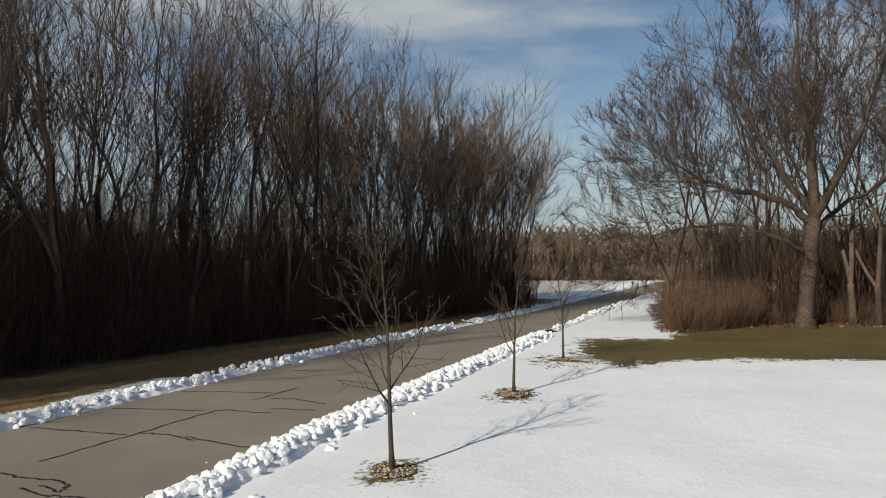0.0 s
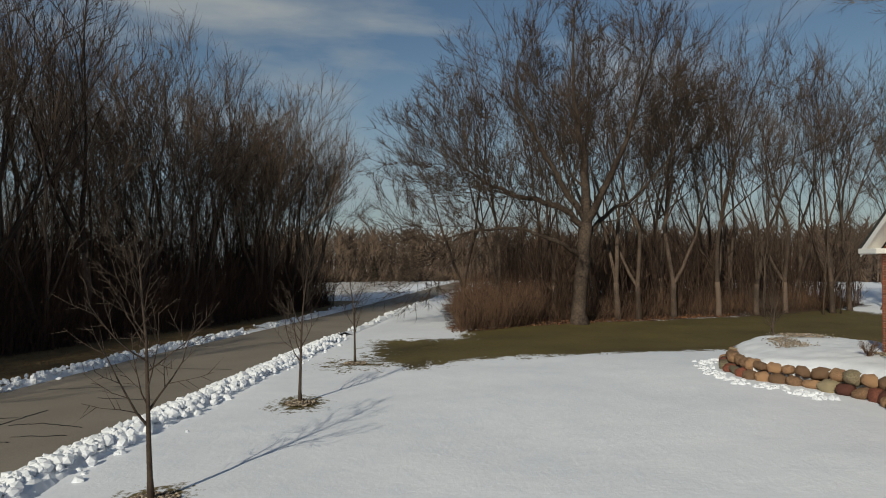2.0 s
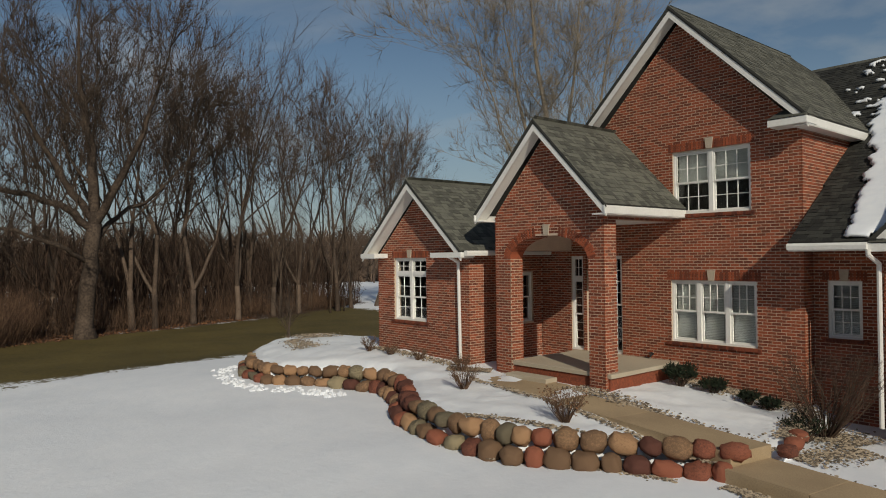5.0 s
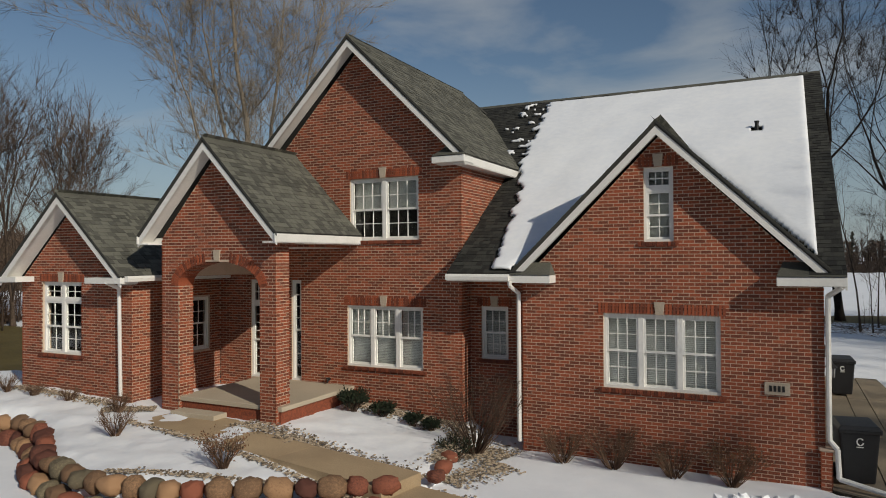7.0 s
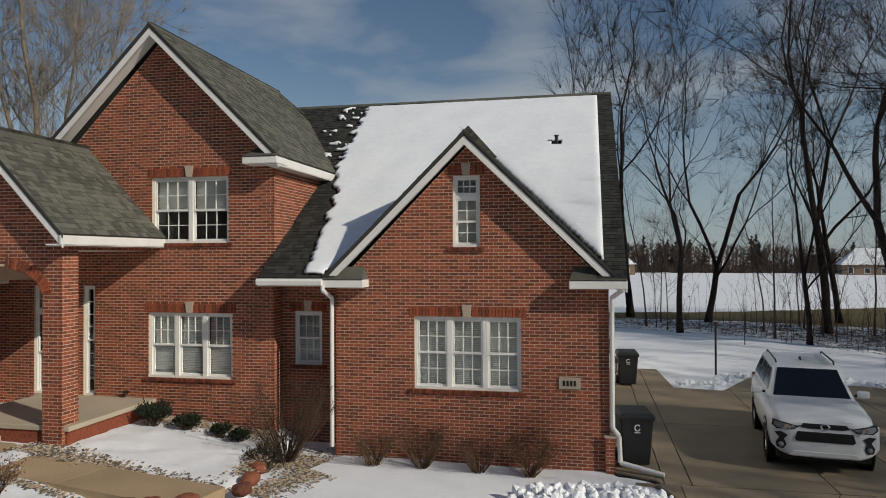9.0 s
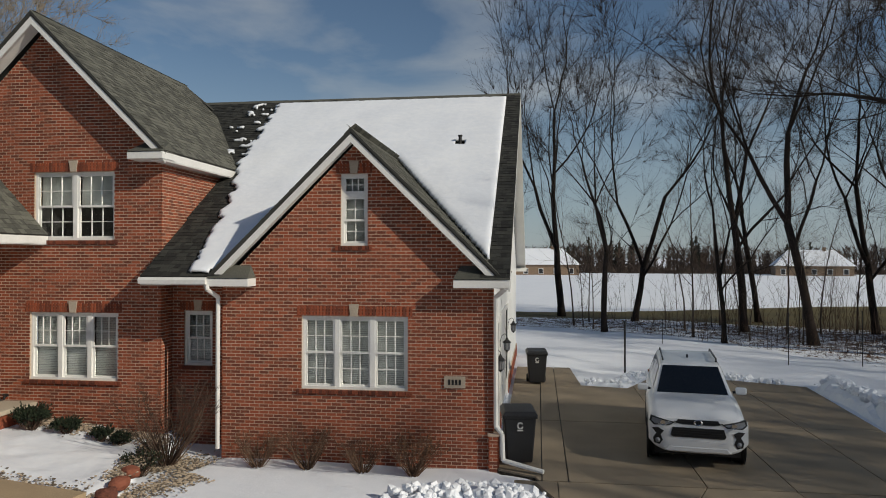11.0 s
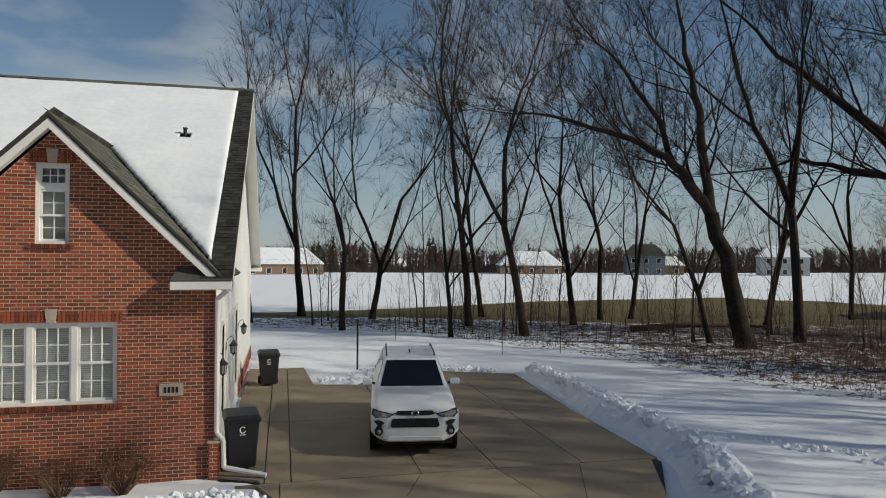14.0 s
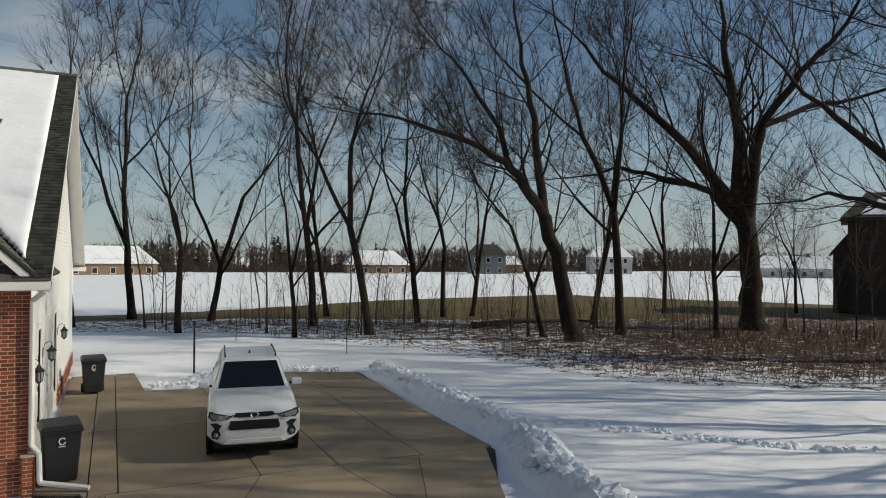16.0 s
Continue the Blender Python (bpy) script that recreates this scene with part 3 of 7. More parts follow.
def spans(outline, holes, z, za=None, zb=None):
    """The stretches of a wall at height z, between its outline and outside its holes."""
    xs = []
    for (a, za_), (b, zb_) in zip(outline, outline[1:] + outline[:1]):
        if (za_ <= z) != (zb_ <= z):
            xs.append(a + (b - a) * (z - za_) / (zb_ - za_))
    xs.sort()
    out = [(xs[i], xs[i + 1]) for i in range(0, len(xs) - 1, 2)]
    for u0, z0, u1, z1 in holes:
        lo, hi = (z, z) if za is None else (za, zb)
        if hi > z0 + 1e-6 and lo < z1 - 1e-6:
            nxt = []
            for a, b in out:
                if u1 <= a or u0 >= b:
                    nxt.append((a, b))
                else:
                    if u0 > a:
                        nxt.append((a, u0))
                    if u1 < b:
                        nxt.append((u1, b))
            out = nxt
    return out


def wall(o, u, n, outline, holes=(), thick=0.24, bricks=True, near=False, label="", name="wall", material=None):
    """A wall in the plane through o, spanned by u and z, with outward normal n, as a solid with real openings, faced with bricks."""
    o, u, n = Vector(o), Vector(u).normalized(), Vector(n).normalized()
    zs = sorted({round(q[1], 4) for q in outline} | {round(h[i], 4) for h in holes for i in (1, 3)})
    zs = [z for z in zs if min(q[1] for q in outline) <= z <= max(q[1] for q in outline)]
    m = Mesh()
    back, trim = (0.004, 0.02) if bricks else (0.0, 0.0)
    e0, e1 = min(q[0] for q in outline), max(q[0] for q in outline)
    inset = lambda a: a + trim if a < e0 + 0.01 else (a - trim if a > e1 - 0.01 else a)
    frm = lambda a, b: o + u * a + Vector((0, 0, b)) - n * back
    for za, zb in zip(zs, zs[1:]):
        e = 1e-4
        lo, hi = spans(outline, holes, za + e), spans(outline, holes, zb - e)
        for (a0, a1), (b0, b1) in zip(lo, hi):
            m.prism([(inset(a0), za), (inset(a1), za), (inset(b1), zb), (inset(b0), zb)], frm, -n * (thick - back))
    bm = bmesh.new()
    me = m.mesh(name)
    bm.from_mesh(me)
    bmesh.ops.remove_doubles(bm, verts=bm.verts, dist=2e-4)
    bm.to_mesh(me)
    bm.free()
    w = part(name, me, material or (M_MORTAR if bricks else M_SIDING), house, label)
    if bricks:
        PIECE_JOBS.append((w, o, u, n, outline, list(holes), near))
    return w


def opening_trim(w, o, u, n, u0, z0, u1, z1, key=True):
    """Soldier lintel, keystone and rowlock sill of an opening."""
    o, u, n = Vector(o), Vector(u).normalized(), Vector(n).normalized()
    mm = Matrix((u, -n, Vector((0, 0, 1)))).transposed().to_4x4()
    mm.translation = o
    brick = Mesh().box(-0.026, -0.010, 0, 0.026, 0.03, 0.195).mesh("soldier_brick")
    k = int(round((u1 - u0 + 0.2) / 0.0677))
    st = (u1 - u0 + 0.2) / k
    for i in range(k):
        c = u0 - 0.1 + st * (i + 0.5)
        if key and abs(c - (u0 + u1) / 2) < 0.085:
            continue
        b = part("lintel_brick", brick, M_BRICK1, w)
        b.matrix_basis = mm @ pose(c, 0, z1 + 0.012)
    sill = Mesh().box(-0.029, -0.05, -0.075, 0.029, 0.06, 0).mesh("sill_brick")
    for i in range(k):
        b = part("sill_brick", sill, M_BRICKTRIM, w)
        b.matrix_basis = mm @ pose(u0 - 0.1 + st * (i + 0.5), 0, z0 - 0.004)
    if key:
        c = (u0 + u1) / 2
        t = Mesh().prism([(c - 0.07, z1 + 0.005), (c + 0.07, z1 + 0.005), (c + 0.10, z1 + 0.25), (c - 0.10, z1 + 0.25)], lambda a, b: o + u * a + Vector((0, 0, b)) + n * 0.035, -n * 0.08)
        part("keystone", t, M_STONE, w, "pale limestone keystone")


def window(o, u, n, u0, z0, u1, z1, units=1, cols=3, rows=2, blind=1.0, transom=0.0, grid_low=True, label="", recess=0.06):
    """A white double-hung window of several units, with sashes, glazing bars, panes and a slatted blind."""
    o, u, n = Vector(o), Vector(u).normalized(), Vector(n).normalized()
    mm = Matrix((u, -n, Vector((0, 0, 1)))).transposed().to_4x4()
    mm.translation = o
    t, d0, d1 = 0.05, recess, recess + 0.10
    win = new("window")
    win.parent = house
    win.matrix_basis = mm
    if label:
        tagged(win, label)
    part("jamb", Mesh().box(u0, d0, z0 + t, u0 + t, d1, z1 - t), M_WHITE, win)
    part("jamb", Mesh().box(u1 - t, d0, z0 + t, u1, d1, z1 - t), M_WHITE, win)
    part("head", Mesh().box(u0, d0, z1 - t, u1, d1, z1), M_WHITE, win)
    part("sill", Mesh().box(u0, d0 - 0.02, z0, u1, d1, z0 + t), M_WHITE, win)
    wdt = (u1 - u0) / units
    for i in range(1, units):
        c = u0 + wdt * i
        part("mullion", Mesh().box(c - 0.05, d0 - 0.005, z0 + t, c + 0.05, d1, z1 - t), M_WHITE, win)
    zt = z1 - transom
    if transom:
        part("transom_bar", Mesh().box(u0 + t, d0, zt - 0.05, u1 - t, d1, zt + 0.03), M_WHITE, win)

    def sash(a, b, c, e, dep, cx, rz):
        s = Mesh()
        k = 0.042
        s.box(a, dep, c, a + k, dep + 0.035, e).box(b - k, dep, c, b, dep + 0.035, e).box(a + k, dep, c, b - k, dep + 0.035, c + k).box(a + k, dep, e - k, b - k, dep + 0.035, e)
        part("sash", s, M_WHITE, win)
        bars = Mesh()
        for i in range(1, cx):
            x = a + k + (b - a - 2 * k) * i / cx
            bars.box(x - 0.009, dep + 0.008, c + k, x + 0.009, dep + 0.026, e - k)
        for i in range(1, rz):
            z = c + k + (e - c - 2 * k) * i / rz
            bars.box(a + k, dep + 0.010, z - 0.009, b - k, dep + 0.024, z + 0.009)
        if bars.v:
            part("glazing_grid", bars, M_WHITE, win)
        p = part("pane", Mesh().box(a + k, dep + 0.015, c + k, b - k, dep + 0.019, e - k), M_GLASS, win)
        p.visible_shadow = False

    for i in range(units):
        a = u0 + wdt * i + (t if i == 0 else 0.05)
        b = u0 + wdt * (i + 1) - (t if i == units - 1 else 0.05)
        top = zt - 0.05 if transom else z1 - t
        mid = (z0 + t + top) / 2
        sash(a, b, mid - 0.02, top, d0 + 0.012, cols, rows)
        sash(a, b, z0 + t, mid + 0.02, d0 + 0.05, cols if grid_low else 1, rows if grid_low else 1)
        if blind > 0:
            bl = Mesh()
            zb = z1 - t - 0.01
            zlow = z1 - t - (z1 - z0 - 2 * t) * blind
            while zb > zlow:
                bl.add([mm_ @ Vector(q) for mm_ in (Matrix.Identity(4),) for q in ((a, d1 + 0.05, zb), (b, d1 + 0.05, zb), (b, d1 + 0.07, zb - 0.036), (a, d1 + 0.07, zb - 0.036))], [(0, 1, 2, 3)])
                zb -= 0.038
            part("blind", bl, M_BLIND, win, "pale slatted blind")
    if transom:
        sash(u0 + t, u1 - t, zt + 0.03, z1 - t, d0 + 0.012, cols * units + 1, 2)
    # shallow box added in place of the room, its shade painted on
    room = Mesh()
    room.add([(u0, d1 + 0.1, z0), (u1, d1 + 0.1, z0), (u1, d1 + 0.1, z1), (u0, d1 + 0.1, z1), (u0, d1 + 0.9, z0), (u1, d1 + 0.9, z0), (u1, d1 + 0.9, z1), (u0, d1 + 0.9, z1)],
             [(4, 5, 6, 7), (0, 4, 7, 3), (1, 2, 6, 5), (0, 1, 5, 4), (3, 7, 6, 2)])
    part("dark_interior", room, M_ROOMSHADE, win)
    return win


def roof(corners, tabs=True, near=False, thick=0.07, name="roof", wet=False):
    """A roof plane: the corners run eave left, eave right, then up and round; a slab under courses of shingles."""
    c = [Vector(q) for q in corners]
    u = (c[1] - c[0]).normalized()
    nn = u.cross(c[2] - c[0]).normalized()
    if nn.z < 0:
        nn = -nn
    v = nn.cross(u)
    if v.z < 0:
        v = -v
    poly = [((q - c[0]).dot(u), (q - c[0]).dot(v)) for q in c]
    frm = lambda a, b: c[0] + u * a + v * b
    r = part(name, Mesh().prism(poly, frm, -nn * thick), M_FELT, house)
    if tabs:
        PIECE_JOBS.append((r, c[0], u, v, nn, poly, near, wet))
    return r


def trim_board(name, a, b, drop, out, label="white painted trim board"):
    """A board from a to b, drop high, out thick (a vector)."""
    a, b, out = Vector(a), Vector(b), Vector(out)
    m = Mesh()
    dz = Vector((0, 0, -drop))
    m.add([a, b, b + dz, a + dz, a + out, b + out, b + dz + out, a + dz + out], [(0, 1, 2, 3), (7, 6, 5, 4), (0, 4, 5, 1), (1, 5, 6, 2), (2, 6, 7, 3), (3, 7, 4, 0)])
    return part(name, m, M_WHITE, house, label)


def gable_roof(cx, half, yf, yb, z_eave, z_apex, wall_y, near=False, soffit=0.14):
    """Two roof planes with a ridge along y, white rake boards and soffits in front."""
    roof([(cx + half, yf, z_eave), (cx + half, yb, z_eave), (cx, yb, z_apex), (cx, yf, z_apex)], near=near)
    roof([(cx - half, yb, z_eave), (cx - half, yf, z_eave), (cx, yf, z_apex), (cx, yb, z_apex)])
    s = (z_apex - z_eave) / half
    for sg in (-1, 1):
        d = 0.24
        tip = Vector((cx + sg * half, yf + 0.012, z_eave - 0.03))
        top = Vector((cx, yf + 0.012, z_apex - 0.03))
        trim_board("rake_board", tip, top, d, (0, 0.03, 0))
        drip = Mesh().prism([(cx + sg * (half + 0.02), z_eave - 0.02), (cx, z_apex + 0.01), (cx, z_apex - 0.05), (cx + sg * (half + 0.02), z_eave - 0.08)][::sg], lambda a, b: (a, yf - 0.012, b), (0, 0.02, 0))
        part("drip_edge", drip, M_FELT, house, "dark metal drip edge")
        sof = Mesh()
        a, b = Vector((cx + sg * half, yf + 0.04, z_eave - 0.20)), Vector((cx, yf + 0.04, z_apex - 0.20))
        w = Vector((0, wall_y - yf - 0.04, 0))
        sof.add([a, b, b + w, a + w], [(0, 1, 2, 3)])
        part("soffit", sof, M_WHITE, house)
    rid = Mesh().prism([(cx - 0.13, z_apex - 0.13 * s + 0.02), (cx, z_apex + 0.03), (cx + 0.13, z_apex - 0.13 * s + 0.02), (cx, z_apex - 0.01)], lambda a, b: (a, yf - 0.01, b), (0, yb - yf, 0))
    part("ridge_cap", rid, M_SHINGLE, house)


def gutter(a, b, out, label="white eave gutter"):
    a, b, out = Vector(a), Vector(b), Vector(out)
    d = (b - a)
    prof = [(0, 0), (0.10, 0), (0.125, -0.05), (0.11, -0.13), (0, -0.13)]
    m = Mesh().prism(prof, lambda p, q: a + out * p + Vector((0, 0, q)), d)
    return part("gutter", m, M_WHITE, house, label)


def downspout(pts, label="white downspout"):
    m = Mesh()
    for p, q in zip(pts, pts[1:]):
        m.tube([p, q], [0.045, 0.045], 8)
    return part("downspout", m, M_WHITE, house, label, smooth=False)


X, Y = (1, 0, 0), (0, 1, 0)
FRONT, RIGHT, LEFT = (0, -1, 0), (1, 0, 0), (-1, 0, 0)

# garage wing: brick front gable
GW = (1.80, 1.41, 3.99, 2.88)
GU = (2.61, 4.30, 3.17, 5.75)
g_out = [(0.10, -0.3), (5.67, -0.3), (5.67, 3.55), (5.50, 3.72), (2.90, 6.34), (0.30, 3.72), (0.10, 3.55)]
w = wall((0, 0, 0), X, FRONT, g_out, [GW, GU], near=True)
for q, k in ((GW, True), (GU, True)):
    opening_trim(w, (0, 0, 0), X, FRONT, *q)
window((0, 0, 0), X, FRONT, *GW, units=3, label="white triple double-hung window with lowered blinds")
window((0, 0, 0), X, FRONT, *GU, units=1, cols=2, rows=2, transom=0.42, label="tall narrow white gable window")
gable_roof(2.90, 2.98, -0.32, 4.5, 3.68, 6.60, 0.0, near=True)
for a, b in ((-0.05, 0.83), (4.94, 6.02)):
    part("eave_return", Mesh().box(a, -0.40, 3.48, b, 0.0, 3.64), M_WHITE, house, "white boxed eave return", bevel=0.01)
    part("return_roof", Mesh().add([(a, -0.42, 3.65), (b, -0.42, 3.65), (b - 0.1, -0.01, 3.90), (a + 0.1, -0.01, 3.90), (a, -0.01, 3.65), (b, -0.01, 3.65)], [(0, 1, 2, 3), (0, 3, 4), (1, 5, 2)]), M_SHINGLE, house, "small shingled return roof")
wall((5.684, 0, 0), Y, RIGHT, [(0.0, 0.55), (0.235, 0.55), (0.235, 3.5), (0.0, 3.5)], thick=0.1)
wall((5.79, 0, 0), Y, RIGHT, [(-0.10, -0.2), (0.35, -0.2), (0.35, 0.61), (-0.10, 0.61)], thick=0.12)
wall((0, -0.114, 0), X, FRONT, [(5.60, -0.2), (5.785, -0.2), (5.785, 0.61), (5.60, 0.61)], thick=0.1)
part("pier_cap", Mesh().box(5.58, -0.13, 0.61, 5.81, 0.36, 0.65), M_MORTAR, house, bevel=0.01)

# garage side wall, white siding with overhead doors
side = [(0.25, 0.42), (16.0, 0.42), (16.0, 3.6), (8.0, 8.82), (0.25, 3.75)]
doors = [(0.75, 0.42, 2.95, 2.55), (3.75, 0.42, 7.45, 2.55)]
wall((5.62, 0, 0), Y, RIGHT, side, [(d[0], 0.42, d[2], d[3]) for d in doors] + [(7.6, 5.2, 8.4, 6.6)], bricks=False, thick=0.2, label="white horizontal siding wall")
lap = Mesh()
zz = 2.75
while zz < 8.75:
    for a, b in spans(side, [(7.6, 5.2, 8.4, 6.6)], zz):
        lap.add([(5.635, a, zz), (5.635, b, zz), (5.624, b, zz + 0.115), (5.624, a, zz + 0.115), (5.622, a, zz), (5.622, b, zz)], [(0, 1, 2, 3), (5, 4, 3, 2)[::-1] if False else (0, 4, 5, 1)])
    zz += 0.115
part("lap_siding", lap, M_SIDING, house, "white lap siding")
window((5.62, 0, 0), Y, RIGHT, 7.6, 5.2, 8.4, 6.6, units=1, cols=2, label="small white gable window on siding", recess=0.0)
for a, b in ((0.36, 0.62), (3.08, 3.62), (7.58, 16.0)):
    wall((5.66, 0, 0), Y, RIGHT, [(a, -0.2), (b, -0.2), (b, 0.415), (a, 0.415)], thick=0.25)
for y0, z0, y1, z1 in doors:
    m = Mesh().box(5.48, y0, -0.02, 5.575, y1, z1)
    dr = part("garage_door", m, M_WHITE, house, "white panelled overhead garage door")
    hz = (z1 + 0.02) / 4
    pn = Mesh().box(-0.02, 0, 0, 0.012, (y1 - y0) / 4 - 0.12, hz - 0.12).mesh("door_panel")
    for i in range(4):
        for j in range(4):
            p = part("door_panel", pn, M_WHITE, dr)
            p.location = (5.578, y0 + (y1 - y0) * i / 4 + 0.06, hz * j + 0.05)
    part("door_casing", Mesh().box(5.50, y0 - 0.12, -0.1, 5.645, y0, z1 + 0.12).box(5.50, y1, -0.1, 5.645, y1 + 0.12, z1 + 0.12).box(5.50, y0, z1, 5.645, y1, z1 + 0.14), M_WHITE, house, "white door casing")

# main roof over the garage, ridge along x
RZ, EZ, EY, RY = 9.12, 3.68, -0.36, 8.0
FY, RX = 16.36, 6.02
sl = (RZ - EZ) / (RY - EY)
pz = lambda y: EZ + (y - EY) * sl
roof([(-1.50, EY, EZ), (0.2, EY, EZ), (0.2, RY, RZ), (-1.50, RY, RZ)], wet=True)
roof([(-4.4, 1.6, pz(1.6)), (-1.50, 1.6, pz(1.6)), (-1.50, RY, RZ), (-4.4, RY, RZ)], wet=True)
roof([(0.2, 0.35, pz(0.35)), (5.45, 0.35, pz(0.35)), (5.45, RY, RZ), (0.2, RY, RZ)], tabs=False)
roof([(5.45, EY, EZ), (RX, EY, EZ), (RX, RY, RZ), (5.45, RY, RZ)], wet=True)
roof([(RX, FY, EZ), (-9.0, FY, EZ), (-9.0, RY, RZ), (RX, RY, RZ)], tabs=False)
part("ridge_cap", Mesh().prism([(RY - 0.14, RZ - 0.10), (RY, RZ + 0.035), (RY + 0.14, RZ - 0.10), (RY, RZ - 0.01)], lambda a, b: (-4.3, a, b), (4.3 + RX, 0, 0)), M_SHINGLE, house)
for ya, yb in ((EY, RY), (FY, RY)):
    trim_board("rake_board", (RX - 0.03, ya, EZ - 0.06), (RX - 0.03, yb, RZ - 0.06), 0.20, (0.03, 0, 0))
    a, b = Vector((5.63, ya, EZ - 0.16)), Vector((5.63, yb, RZ - 0.16))
    part("soffit", Mesh().add([a, b, b + Vector((0.37, 0, 0)), a + Vector((0.37, 0, 0))], [(0, 1, 2, 3)]), M_WHITE, house)
part("far_return", Mesh().box(5.6, 16.0, 3.46, RX + 0.04, 16.45, 3.62), M_WHITE, house, "white boxed eave return")
gutter((-1.48, EY, 3.66), (-0.04, EY, 3.66), (0, -1, 0))
part("soffit", Mesh().box(-1.5, EY, 3.50, 0.1, 0.95, 3.53), M_WHITE, house)
downspout([(-0.03, -0.42, 3.52), (-0.03, -0.40, 3.42), (0.04, -0.06, 3.25), (0.04, -0.06, 0.15)])
downspout([(5.95, -0.36, 3.48), (5.74, -0.08, 3.30), (5.74, -0.06, 0.80), (5.86, -0.10, 0.66), (5.88, -0.12, 0.16), (6.65, -0.42, 0.06)], "white downspout with an elbow over the brick pier")

# set-back wall with the small window
WS = (-1.27, 1.66, -0.60, 2.87)
w = wall((0, 1.0, 0), X, FRONT, [(-1.6, -0.2), (0.12, -0.2), (0.12, 3.55), (-1.6, 3.55)], [WS])
opening_trim(w, (0, 1.0, 0), X, FRONT, *WS)
window((0, 1.0, 0), X, FRONT, *WS, units=1, label="small white double-hung window in shade")
wall((0.10, 0, 0), (0, 1, 0), LEFT, [(0.0, -0.2), (1.0, -0.2), (1.0, 3.5), (0.0, 3.5)])

# tall gabled block
W1, W2 = (-4.68, 1.35, -2.56, 2.84), (-4.60, 4.44, -2.66, 5.95)
BW = 0.53
b_out = [(-7.25, -0.2), (-1.56, -0.2), (-1.56, 6.15), (-1.66, 6.28), (-4.40, 9.08), (-7.14, 6.28), (-7.25, 6.15)]
SL1, SL2, FD = (-7.78, 0.86, -7.36, 3.45), (-6.42, 0.86, -6.10, 3.45), (-7.25, 0.86, -6.50, 3.2)
w = wall((0, BW, 0), X, FRONT, b_out, [W1, W2, SL2, (-7.25, 0.86, -6.55, 3.0)])
for q in (W1, W2):
    opening_trim(w, (0, BW, 0), X, FRONT, *q)
window((0, BW, 0), X, FRONT, *W1, units=3, blind=0.97, grid_low=False, label="white triple double-hung window, blinds half down")
window((0, BW, 0), X, FRONT, *W2, units=2, blind=0.5, label="white twin double-hung window on the upper floor")
window((0, BW, 0), X, FRONT, *SL2, units=1, cols=1, rows=4, blind=0, label="tall narrow white sidelight window")
wall((-1.56+ 0.014, 0, 0), Y, RIGHT, [(BW, -0.2), (1.0, -0.2), (1.0, 4.3), (3.9, 6.2), (3.9, 6.25), (BW, 6.25)])
wall((-7.25, 0, 0), Y, LEFT, [(BW + 0.25, 3.4), (7.0, 3.4), (7.0, 6.25), (BW + 0.25, 6.25)])
dr = part("front_door", Mesh().box(-7.25, BW + 0.12, 0.86, -6.55, BW + 0.17, 3.0), M_BLACK, house, "dark front door in shade")
BZE, BZA = 6.33, 9.42
gable_roof(-4.40, 3.14, 0.13, 6.9, BZE, BZA, BW, near=False)
roof([(-1.26, 10.0, BZE), (-7.54, 10.0, BZE), (-4.40, 6.9, BZA)], tabs=False)
trim_board("fascia", (-1.26, 0.08, 6.29), (-1.26, 3.9, 6.29), 0.17, (-0.03, 0, 0))
part("eave_return", Mesh().box(-2.05, 0.02, 6.14, -1.24, BW, 6.29), M_WHITE, house, "white boxed eave return", bevel=0.01)
part("return_roof", Mesh().add([(-2.05, 0.0, 6.30), (-1.26, 0.0, 6.30), (-1.36, BW - 0.02, 6.55), (-1.95, BW - 0.02, 6.55), (-2.05, BW - 0.02, 6.3), (-1.26, BW - 0.02, 6.3)], [(0, 1, 2, 3), (0, 3, 4), (1, 5, 2)]), M_SHINGLE, house)
part("soffit", Mesh().box(-1.56, BW - 0.4, 6.10, -1.27, 3.9, 6.13), M_WHITE, house)
part("hose_bib", Mesh().tube([(-5.2, BW, 0.98), (-5.2, BW - 0.10, 0.96), (-5.2, BW - 0.13, 0.90)], [0.025, 0.03, 0.02], 8).lathe([(0.0, 0), (0.05, 0), (0.05, 0.02), (0, 0.02)], 12, Matrix.Translation((-5.2, BW - 0.10, 1.0))), M_IRON, house)

# entry: wall left of the tall block, slim arched window
w = wall((0, BW, 0), X, FRONT, [(-8.86, -0.2), (-7.25, -0.2), (-7.25, 4.4), (-8.86, 4.4)], [SL1])
window((0, BW, 0), X, FRONT, *SL1, units=1, cols=1, rows=4, blind=0, transom=0.62, label="tall narrow white sidelight window")

# wing with the corner window
WX0, WX1, WY = -12.98, -8.86, -2.36
WW = (-12.16, 1.62, -10.64, 3.44)
wc = (WX0 + WX1) / 2
w = wall((0, WY, 0), X, FRONT, [(WX0, -0.1), (WX1, -0.1), (WX1, 3.5), (WX1 - 0.1, 3.6), (wc, 5.36), (WX0 + 0.1, 3.6), (WX0, 3.5)], [WW])
opening_trim(w, (0, WY, 0), X, FRONT, *WW)
window((0, WY, 0), X, FRONT, *WW, units=2, cols=2, blind=0, transom=0.45, label="white twin window with a gridded transom")
SW = (-0.75, 1.6, 0.15, 3.0)
wall((WX1+ 0.014, 0, 0), Y, RIGHT, [(WY, -0.1), (BW, -0.1), (BW, 3.55), (WY, 3.55)], [SW])
window((WX1, 0, 0), Y, RIGHT, *SW, units=1, blind=0.0, label="white double-hung window in the shaded entry")
wall((WX0, 0, 0), Y, LEFT, [(WY, -0.1), (9.0, -0.1), (9.0, 3.55), (WY, 3.55)])
gable_roof(wc, 2.26, WY - 0.48, 9.0, 3.62, 5.65, WY)
